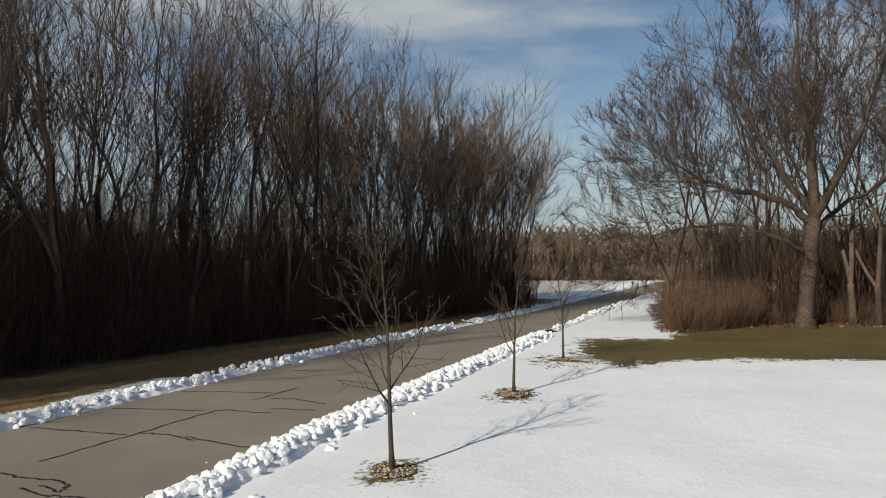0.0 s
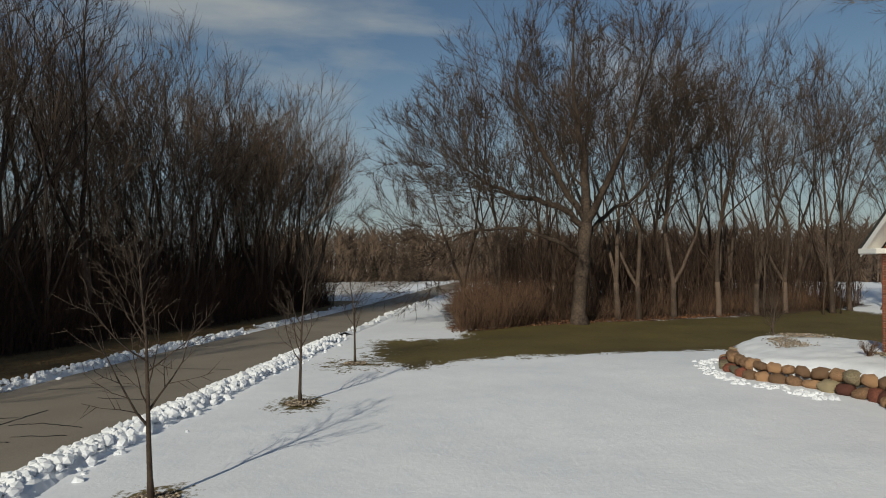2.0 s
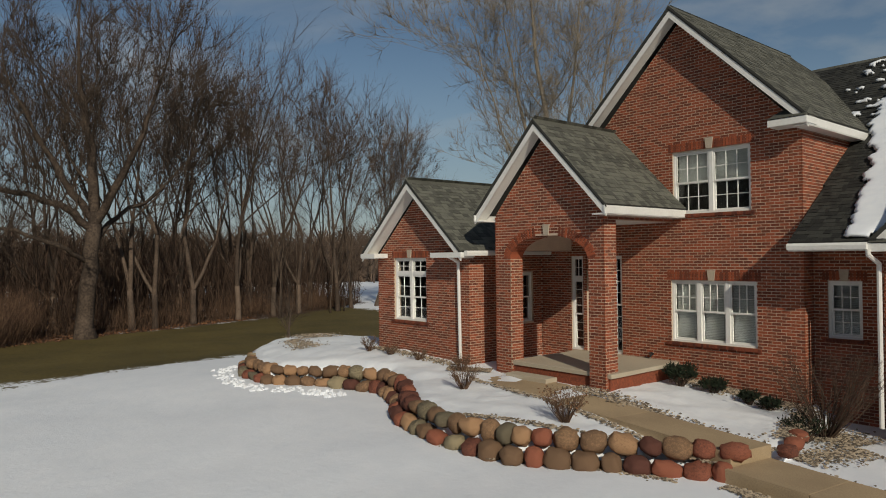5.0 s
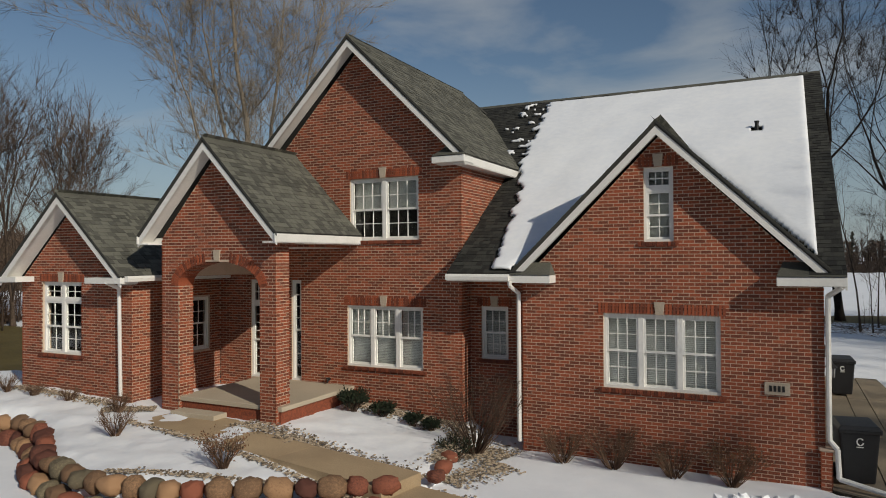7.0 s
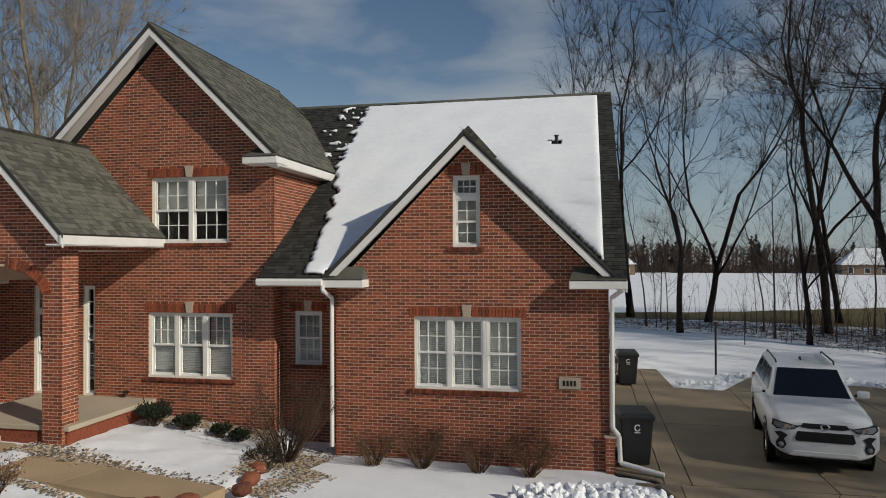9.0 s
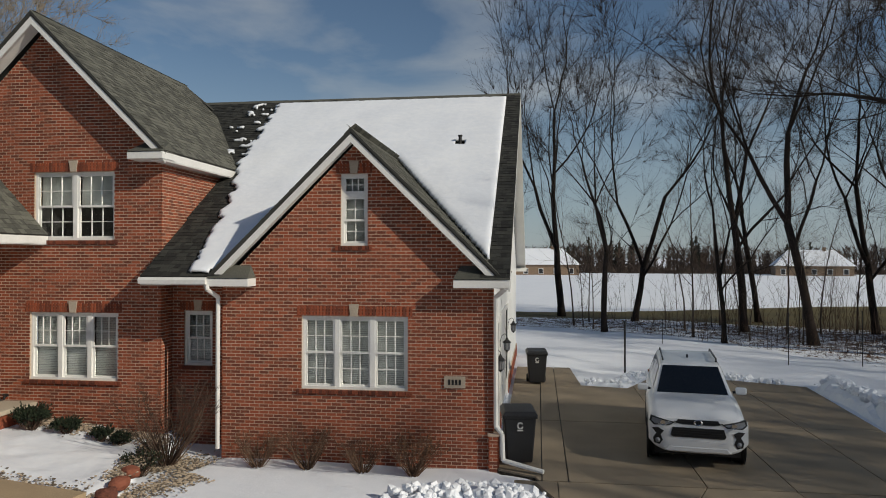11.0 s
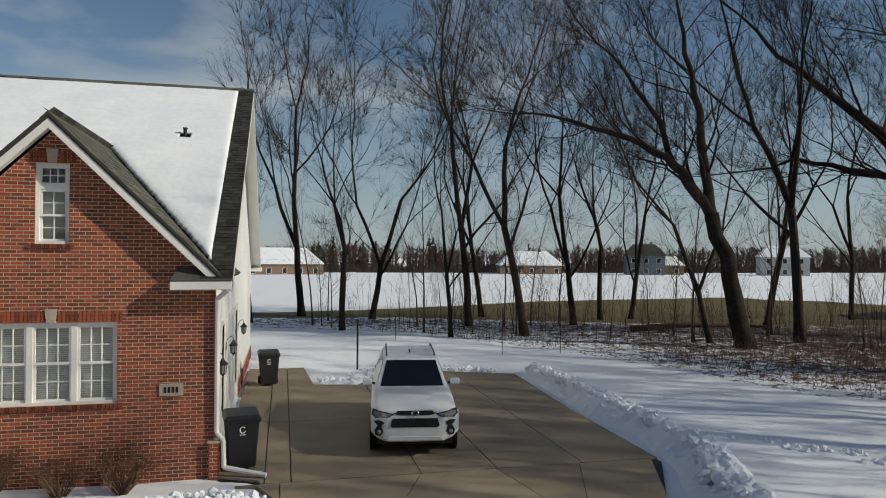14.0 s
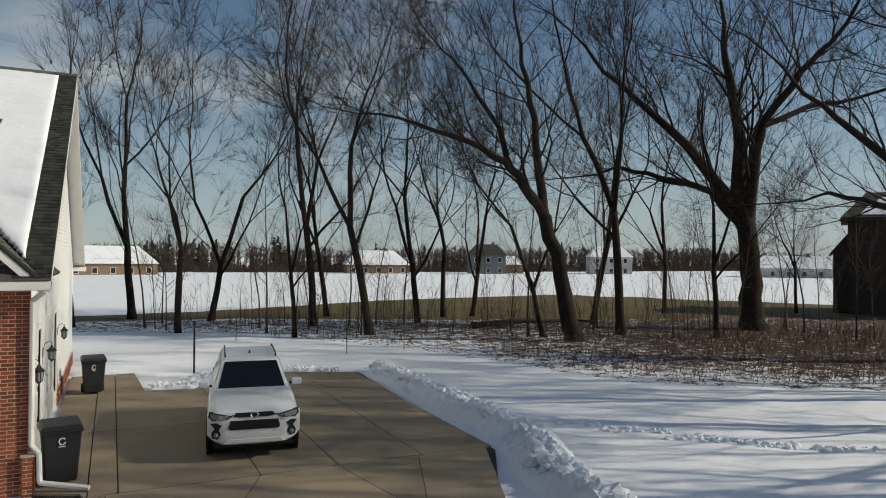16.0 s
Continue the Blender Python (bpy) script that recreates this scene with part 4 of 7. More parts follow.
for a, b in ((WX0 - 0.24, WX0 + 0.5), (WX1 - 1.0, WX1 + 0.24)):
    part("eave_return", Mesh().box(a, WY - 0.50, 3.44, b, WY, 3.58), M_WHITE, house, "white boxed eave return", bevel=0.01)
gutter((WX1 + 0.26, WY - 0.4, 3.62), (WX1 + 0.26, BW, 3.62), (1, 0, 0))
downspout([(WX1 - 0.25, WY - 0.5, 3.48), (WX1 - 0.30, WY - 0.1, 3.32), (WX1 - 0.30, WY - 0.06, 0.75)])

# porch: brick arch on two piers
PX0, PX1, PY = -7.93, -4.60, -2.28
pc = (PX0 + PX1) / 2
SPR, RISE, R0, R1 = 3.40, 0.56, PX0 + 0.50, PX1 - 0.42
ac, ah = (R0 + R1) / 2, (R1 - R0) / 2
holes = [(R0, 0.2, R1, SPR)]
zz = SPR
while zz < SPR + RISE - 0.01:
    t = (zz - SPR + 0.02) / RISE
    hw = ah * math.sqrt(max(0.0, 1 - t * t))
    holes.append((ac - hw, zz, ac + hw, zz + 0.034))
    zz += 0.034
w = wall((0, PY, 0), X, FRONT, [(PX0, 0.2), (PX1, 0.2), (PX1, 4.50), (PX1 - 0.08, 4.58), (pc, 6.32), (PX0 + 0.08, 4.58), (PX0, 4.50)], holes, thick=0.44)
vs = Mesh().box(-0.027, -0.015, -0.014, 0.027, 0.45, 0.20, taper=1.0).mesh("arch_brick")
for i in range(39):
    a = math.pi * (i + 0.5) / 39
    x, z = ac + ah * math.cos(a), SPR + RISE * math.sin(a)
    nx, nz = math.cos(a) / ah, math.sin(a) / RISE
    ang = math.degrees(math.atan2(nx, nz))
    if abs(ang) < 7:
        continue
    b = part("arch_brick", vs, M_BRICK1, w)
    b.matrix_basis = pose(x, PY, z, 0, ang, 0)
part("keystone", Mesh().prism([(ac - 0.07, SPR + RISE), (ac + 0.07, SPR + RISE), (ac + 0.10, SPR + RISE + 0.25), (ac - 0.10, SPR + RISE + 0.25)], lambda a, b: (a, PY - 0.035, b), (0, 0.1, 0)), M_STONE, w, "pale limestone keystone")
wall((PX1+ 0.014, 0, 0), Y, RIGHT, [(PY, 0.2), (PY + 0.46, 0.2), (PY + 0.46, 3.3), (PY + 0.46, 4.45), (PY, 4.45)], thick=0.44)
wall((PX1+ 0.014, 0, 0), Y, RIGHT, [(PY + 0.46, 4.26), (BW, 4.26), (BW, 4.45), (PY + 0.46, 4.45)], thick=0.2)
wall((R0+ 0.014, 0, 0), Y, RIGHT, [(PY + 0.02, 0.2), (PY + 0.46, 0.2), (PY + 0.46, 3.5), (PY + 0.02, 3.5)], thick=0.45)
wall((PX0 - 0.014, 0, 0), Y, LEFT, [(PY, 0.2), (PY + 0.46, 0.2), (PY + 0.46, 4.45), (PY, 4.45)], thick=0.1)
wall((PX0, 0, 0), Y, LEFT, [(PY + 0.46, 3.6), (BW, 3.6), (BW, 4.45), (PY + 0.46, 4.45)], thick=0.2)
part("porch_ceiling", Mesh().box(PX0 + 0.2, PY + 0.3, 4.25, PX1 - 0.2, BW, 4.30), M_WHITE, house)
gable_roof(pc, 2.02, PY - 0.40, BW, 4.56, 6.66, PY, near=True)
trim_board("fascia", (PX1 + 0.35, PY - 0.42, 4.53), (PX1 + 0.35, BW, 4.53), 0.17, (-0.03, 0, 0))
trim_board("fascia", (PX0 - 0.35, PY - 0.42, 4.53), (PX0 - 0.35, BW, 4.53), 0.17, (0.03, 0, 0))
part("soffit", Mesh().box(PX1, PY - 0.4, 4.34, PX1 + 0.33, BW, 4.37).box(PX0 - 0.33, PY - 0.4, 4.34, PX0, BW, 4.37), M_WHITE, house)
part("porch_floor", Mesh().box(PX0 + 0.40, PY + 0.06, 0.76, PX1 + 0.12, BW, 0.86), M_PORCH, house, "pale concrete porch slab", bevel=0.012)
part("porch_base", Mesh().box(PX0 + 0.44, PY + 0.10, 0.1, PX1 + 0.06, BW, 0.76), M_BRICK, house)
part("porch_step", Mesh().box(-7.3, PY - 0.34, 0.3, -6.0, PY + 0.06, 0.62), M_PORCH, house, "pale concrete step", bevel=0.012)

# roof snow
def roof_snow():
    m = Mesh()
    nxg, nyg = 170, 170
    xs, ys = np.linspace(-2.9, 5.75, nxg), np.linspace(EY + 0.05, RY - 0.12, nyg)
    idx = {}
    for j, y in enumerate(ys):
        for i, x in enumerate(xs):
            le = np.interp(y, (-0.1, 2.4, 3.9, 7.4), (-0.5, -0.85, -1.35, -1.6)) + 0.16 * noise.noise((y * 3.1, 7, 0)) + 0.10 * noise.noise((y * 11, 1, 4))
            v = x - le
            if y > 4.4 and x > le - 1.1:
                v = max(v, 0.4 * (noise.noise((x * 2.4, y * 5.0, 2)) + 0.25 * noise.noise((x * 9, y * 9, 6)) - 0.12 - 0.25 * (le - x)))
            v = min(v, 5.62 + 0.035 * noise.noise((y * 6, 3, 0)) - x, (RY - 0.28 + 0.03 * noise.noise((x * 6, 0, 1)) - y))
            g = 6.60 - abs(x - 2.90) * 0.98 - pz(y)
            v = min(v, (-g + 0.02) * 0.5)
            if math.hypot(x - 4.5, y - 4.8) < 0.12:
                v = -1
            if v > 0:
                h = 0.012 + 0.075 * min(1, v / 0.10) ** 0.5 + 0.02 * noise.noise((x * 1.2, y * 1.2, 5)) * min(1, v / 0.2)
                idx[i, j] = len(m.v)
                m.v.append((x, y - h * 0.55, pz(y) + 0.03 + h * 0.84))
    for (i, j), k in idx.items():
        q = [idx.get((i + 1, j)), idx.get((i + 1, j + 1)), idx.get((i, j + 1))]
        if None not in q:
            m.f.append((k, *q))
    ob = tagged(part("roof_snow", m, M_SNOW, None, smooth=True), "melting sheet of white snow on the garage roof", "snow", kind="stuff")
    so = ob.modifiers.new("thick", "SOLIDIFY")
    so.thickness, so.offset = 0.05, -1


roof_snow()
tagged(part("roof_vent", Mesh().lathe([(0.045, 0), (0.045, 0.32), (0.06, 0.33), (0.06, 0.36), (0.0, 0.36)], 14, Matrix.Translation((4.5, 4.76, pz(4.76) - 0.05))), M_IRON), "small black roof vent pipe", "vent")


# ---------------------------------------------------------------- beds, walk, boulders
def build_bed():
    m = Mesh()
    xs, ys = np.arange(-18.2, -0.3, 0.14), np.arange(-6.4, 2.1, 0.14)
    XX, YY = np.meshgrid(xs, ys)
    sd = sd_poly(XX, YY, BED)
    idx = {}
    for j in range(len(ys)):
        for i in range(len(xs)):
            if sd[j, i] > -0.12:
                x, y = XX[j, i], YY[j, i]
                z = float(bed_z(x, y)) + 0.05 * noise.noise((x * 1.5, y * 1.5, 2)) + 0.03 * noise.noise((x * 4, y * 4, 2))
                z -= 0.16 * float(sstep(0.3, 0.0, sd[j, i]))
                idx[i, j] = len(m.v)
                m.v.append((x, y, z))
    for (i, j), k in idx.items():
        q = [idx.get((i + 1, j)), idx.get((i + 1, j + 1)), idx.get((i, j + 1))]
        if None not in q:
            m.f.append((k, *q))
    ob = tagged(part("garden_bed", m, M_SNOW, None, smooth=True), "raised garden bed covered in melting snow", "garden bed", kind="structure")
    so = ob.modifiers.new("thick", "SOLIDIFY")
    so.thickness, so.offset = 0.45, -1


build_bed()


walkway = tagged(new("walkway"), "tan concrete garden walk with one step down", "walkway", kind="structure")
up = [(-7.6, -3.35), (-5.4, -3.72), (-3.2, -4.05), (-0.70, -4.42), (-0.52, -3.42), (-3.0, -3.05), (-4.8, -2.75), (-5.6, -2.32), (-7.4, -2.22)]
def slab_sloped(poly, zf, depth, label=""):
    m = Mesh()
    k = len(poly)
    m.add([(x, y, zf(x, y)) for x, y in poly] + [(x, y, zf(x, y) - depth) for x, y in poly], [tuple(range(k)), tuple(range(k, 2 * k))[::-1]] + [(i, k + i, k + (i + 1) % k, (i + 1) % k) for i in range(k)])
    return part("slab", m, M_WALK, walkway, label)
wz = lambda x, y: 0.36 + 0.16 * min(1, max(0, (-x - 0.6) / 5.0))
slab_sloped([up[0], up[1], up[6], up[7], up[8]], wz, 0.3)
slab_sloped([(up[1][0] + .012, up[1][1]), up[2], up[5], (up[6][0] + .012, up[6][1])], wz, 0.3)
slab_sloped([(up[2][0] + .012, up[2][1]), up[3], up[4], (up[5][0] + .012, up[5][1])], wz, 0.4)
lz = lambda x, y: 0.17 - 0.03 * max(0, x)
slab_sloped([(-0.69, -4.62), (0.6, -4.80), (0.75, -3.75), (-0.50, -3.52)], lz, 0.3)
slab_sloped([(0.612, -4.80), (2.6, -5.1), (2.75, -4.0), (0.762, -3.75)], lz, 0.3)
slab_sloped([(2.612, -5.1), (6.85, -5.4), (6.85, -4.2), (2.762, -4.0)], lambda x, y: 0.09 - 0.02 * (x - 2.6), 0.3)

def boulder_shape(seed):
    """A worn field stone: a rounded block with uneven faces."""
    vs, fs = ico(3, seed, 0.36, 1.5)
    rng = random.Random(seed)
    e = rng.uniform(0.62, 0.9)
    out = []
    for v in vs:
        q = Vector([math.copysign(abs(c) ** e, c) for c in v])
        q = q.normalized() * (0.45 * q.length + 0.55) * 0.98
        q *= 1 + 0.18 * noise.noise(q * 2.1 + Vector((seed, 0, 3))) + 0.04 * noise.noise(q * 6 + Vector((seed, 5, 3)))
        out.append(q)
    return out, fs


BOULDERS = [boulder_shape(s + 11) for s in range(9)]


def boulders():
    rng = random.Random(8)
    meshes = {}
    for mi, mt in enumerate((M_BOULDER, M_BOULDER2, M_BOULDER3)):
        for k, (vs, fs) in enumerate(BOULDERS):
            me = Mesh().add(vs, fs).mesh("boulder", True)
            me.materials.append(mt)
            meshes[mi, k] = me
    labels = ("rounded tan-brown boulder in the garden wall", "rounded rust-red boulder in the garden wall", "rounded grey-olive boulder in the garden wall")
    path = [(-17.6, -2.6), (-17.5, -4.0), (-16.9, -4.85), (-15.2, -5.65), (-13.6, -5.75), (-11.9, -4.65), (-10.2, -4.15), (-8.7, -4.75), (-7.3, -5.75), (-5.4, -6.25), (-3.8, -6.1), (-2.7, -5.5), (-1.6, -4.9), (-0.75, -4.35)]
    seg = [math.dist(a, b) for a, b in zip(path, path[1:])]
    total = sum(seg)

    def along(s):
        for (a, b), d in zip(zip(path, path[1:]), seg):
            if s <= d:
                t = s / d
                return a[0] + (b[0] - a[0]) * t, a[1] + (b[1] - a[1]) * t, math.atan2(b[1] - a[1], b[0] - a[0])
            s -= d
        return *path[-1], 0.0
    for row, (zoff, back) in enumerate(((0.10, -0.08), (0.40, 0.14))):
        s = rng.uniform(0, 0.2)
        while s < total:
            ln = rng.uniform(0.34, 0.54)
            x, y, a = along(s + ln / 2)
            x, y = x - math.sin(a) * back, y + math.cos(a) * back
            t = (s + ln / 2) / total
            red = 0.75 if 0.52 < t < 0.66 or t > 0.93 else 0.18
            mi = 1 if rng.random() < red else (2 if rng.random() < 0.22 else 0)
            h = rng.uniform(0.17, 0.22) * (0.85 if t < 0.4 else 1.0)
            b = new("boulder", meshes[mi, rng.randrange(9)])
            g = gz(x, y)
            b.matrix_basis = Matrix.Translation((x, y, g + zoff * (0.88 if t < 0.4 else 1.0))) @ Euler((rng.uniform(-.3, .3), rng.uniform(-.3, .3), a + rng.uniform(-.3, .3))).to_matrix().to_4x4() @ Matrix.Diagonal((ln * rng.uniform(0.46, 0.54), rng.uniform(0.18, 0.25), h * rng.uniform(0.78, 1.04), 1))
            tagged(b, labels[mi], "boulder", "garden wall boulders")
            s += ln * 0.95
    for x, y, z in ((-0.42, -3.05, 0.20), (-0.55, -2.5, 0.20), (-0.72, -1.9, 0.20)):
        b = new("boulder", meshes[1, rng.randrange(7)])
        b.matrix_basis = Matrix.Translation((x, y, z)) @ pose(0, 0, 0, 0, 0, rng.uniform(0, 180)) @ Matrix.Diagonal((0.20, 0.16, 0.11, 1))
        tagged(b, labels[1], "boulder", "garden wall boulders")


boulders()


def gravel(name, spots, n, seed, label):
    """Pebbles strewn round spots of (x, y, radius_x, radius_y, height function)."""
    rng = random.Random(seed)
    m = Mesh()
    small = ico(1, 3, 0.15, 1.0)
    for i in range(n):
        x0, y0, x1, y1, wdt, zf = spots[i % len(spots)]
        t, u = rng.random(), rng.gauss(0, 0.4)
        L = math.hypot(x1 - x0, y1 - y0) or 1
        x = x0 + (x1 - x0) * t - (y1 - y0) / L * u * wdt
        y = y0 + (y1 - y0) * t + (x1 - x0) / L * u * wdt
        s = rng.uniform(0.014, 0.031)
        sq = Vector((rng.uniform(0.8, 1.4), rng.uniform(0.8, 1.2), 0.7))
        z = zf(x, y)
        m.add([Vector((v.x * sq.x, v.y * sq.y, v.z * sq.z)) * s + Vector((x, y, z)) for v in OCT[0]], OCT[1])
    return tagged(part(name, m, M_GRAVEL), label, "gravel", kind="stuff")


OCT = ([Vector(q) for q in ((1, 0, 0), (0, 1, 0), (-1, 0, 0), (0, -1, 0), (0, 0, 1), (0, 0, -1), (0.7, 0.7, 0.5), (-0.7, 0.7, 0.5), (-0.7, -0.7, 0.5), (0.7, -0.7, 0.5))],
       [(0, 1, 6), (1, 2, 7), (2, 3, 8), (3, 0, 9), (0, 6, 9), (1, 7, 6), (2, 8, 7), (3, 9, 8), (4, 6, 7), (4, 7, 8), (4, 8, 9), (4, 9, 6), (5, 1, 0), (5, 2, 1), (5, 3, 2), (5, 0, 3)])
bz = lambda x, y: float(bed_z(x, y)) + 0.035
lo = lambda x, y: gz(x, y) + 0.03
gravel("gravel", [(-5.4, -2.6, -0.5, -3.3, 0.28, bz), (-7.6, -3.5, -0.9, -4.6, 0.14, bz), (-4.4, 0.3, -1.4, 0.3, 0.30, bz), (-5.3, -5.85, -1.0, -4.2, 0.14, bz), (-12.8, -2.7, -9.0, -2.8, 0.3, bz), (-8.8, -3.2, -7.9, -2.5, 0.25, bz), (-4.4, 0.2, -1.3, 0.1, 0.55, bz), (-5.3, -2.45, -0.9, -3.15, 0.45, bz), (-1.3, 0.2, -0.75, -2.4, 0.35, bz)], 6500, 3, "brown and tan pea gravel edging the walk and beds")
gravel("gravel", [(-5.5, -6.35, -1.2, -5.1, 0.16, lo), (-7.4, -5.9, -4.0, -6.3, 0.1, lo), (-0.4, -3.3, 3.0, -3.7, 0.30, lo), (-0.9, -0.5, 0.0, -0.8, 0.8, lo), (-0.6, -4.8, 0.6, -5.0, 0.15, lo), (-0.5, -2.6, 0.2, -1.2, 0.6, lo)], 4000, 4, "pea gravel at the foot of the boulder wall")
gravel("gravel", [(-17.4, -2.2, -16.4, -2.6, 1.0, bz), (-16.6, -3.4, -14.6, -3.9, 0.6, bz)], 1100, 5, "pale gravel round the bed's shrub")


# ---------------------------------------------------------------- trees
def cone(m, p, q, r):
    """A thin three-sided spike from p to q."""
    d = q - p
    a = d.orthogonal().normalized() * r
    b = d.cross(a).normalized() * r
    k = len(m.v)
    m.v += [tuple(p + a), tuple(p - a * 0.5 + b * 0.87), tuple(p - a * 0.5 - b * 0.87), tuple(q)]
    m.f += [(k, k + 1, k + 3), (k + 1, k + 2, k + 3), (k + 2, k, k + 3)]


def grow(seed, height, radius, levels, first=0.35, lean=(0, 0), up=0.25, angles=(38, 42, 45, 45), ratio=(0.55, 0.5, 0.5, 0.5), wiggle=0.10, sides=(8, 6, 4, 3, 3), fork=1, taper=0.75, twig=0.006, top=0.3):
    """A bare tree as two meshes, trunk and crown: a tapered trunk that keeps dividing. levels: how many children each order has."""
    rng = random.Random(seed)
    trunk, crown = Mesh(), Mesh()

    def perp(d):
        a = d.orthogonal().normalized()
        return Matrix.Rotation(rng.uniform(0, 2 * math.pi), 3, d) @ a

    def branch(p, d, length, r, lev):
        if lev >= len(levels) or lev >= 3:
            e = p + d * length + Vector((0, 0, length * up * 0.2))
            cone(crown, p, e, max(r, twig))
            for c in range(levels[lev] if lev < len(levels) else 0):
                q = p.lerp(e, 0.15 + 0.8 * (c + rng.random()) / levels[lev])
                ang = radians(rng.gauss(angles[lev], 9))
                branch(q, (d * math.cos(ang) + perp(d) * math.sin(ang)).normalized(), length * ratio[lev] * rng.uniform(0.6, 1.2), twig * 0.8, lev + 1)
            return
        nseg = (8, 5, 3, 2, 2)[lev]
        pts, rad, dirs = [p.copy()], [r], [d.copy()]
        end = r * (top if lev == 0 else 0.22)
        for i in range(nseg):
            w = wiggle * (0.55 if lev == 0 else 1.4)
            d = (d + Vector((rng.gauss(0, w), rng.gauss(0, w), rng.gauss(0, w * 0.6) + (up * 0.22 if lev else 0.02)))).normalized()
            p = p + d * (length / nseg)
            pts.append(p.copy())
            rad.append(max(twig * 0.6, r + (end - r) * ((i + 1) / nseg) ** taper))
            dirs.append(d.copy())
        if lev == 0:
            rad[0] *= 1.4
        (trunk if lev == 0 else crown).tube(pts, rad, sides[lev], cap=lev == 0)
        k = levels[lev]
        lo = first if lev == 0 else 0.15
        for c in range(k):
            f = lo + (1 - lo) * ((c + rng.uniform(0.1, 0.9)) / k)
            x = f * nseg
            i = min(int(x), nseg - 1)
            q = pts[i].lerp(pts[i + 1], x - i)
            rr = rad[i] + (rad[i + 1] - rad[i]) * (x - i)
            ang = radians(rng.gauss(angles[lev], 9))
            dd = (dirs[i] * math.cos(ang) + perp(dirs[i]) * math.sin(ang)).normalized()
            ln = length * ratio[lev] * rng.uniform(0.7, 1.25) * (1.15 - 0.45 * f if lev else 1.25 - 0.55 * f)
            branch(q, dd, ln, max(twig, rr * rng.uniform(0.45, 0.7)), lev + 1)

    for k in range(fork):
        d0 = Vector((lean[0] + (rng.uniform(-.25, .25) if fork > 1 else 0), lean[1] + (rng.uniform(-.25, .25) if fork > 1 else 0), 1)).normalized()
        branch(Vector((k * radius * 0.9, (k % 2) * radius * 0.5, -0.15)), d0, height * (1 - 0.1 * k), radius * (1 if fork == 1 else 0.8), 0)
    return trunk.mesh("trunk", True), crown.mesh("crown", True)


def tree(meshes, x, y, z, rot, scale, label, material=M_BARK, name="tree", group="bare trees"):
    ob = new(name)
    ob.matrix_basis = Matrix.Translation((x, y, z)) @ pose(0, 0, 0, 0, 0, rot) @ Matrix.Diagonal((scale, scale, scale, 1))
    part("trunk", meshes[0], material, ob)
    part("crown", meshes[1], material, ob, "bare branches and twigs")
    return tagged(ob, label, "tree", group)


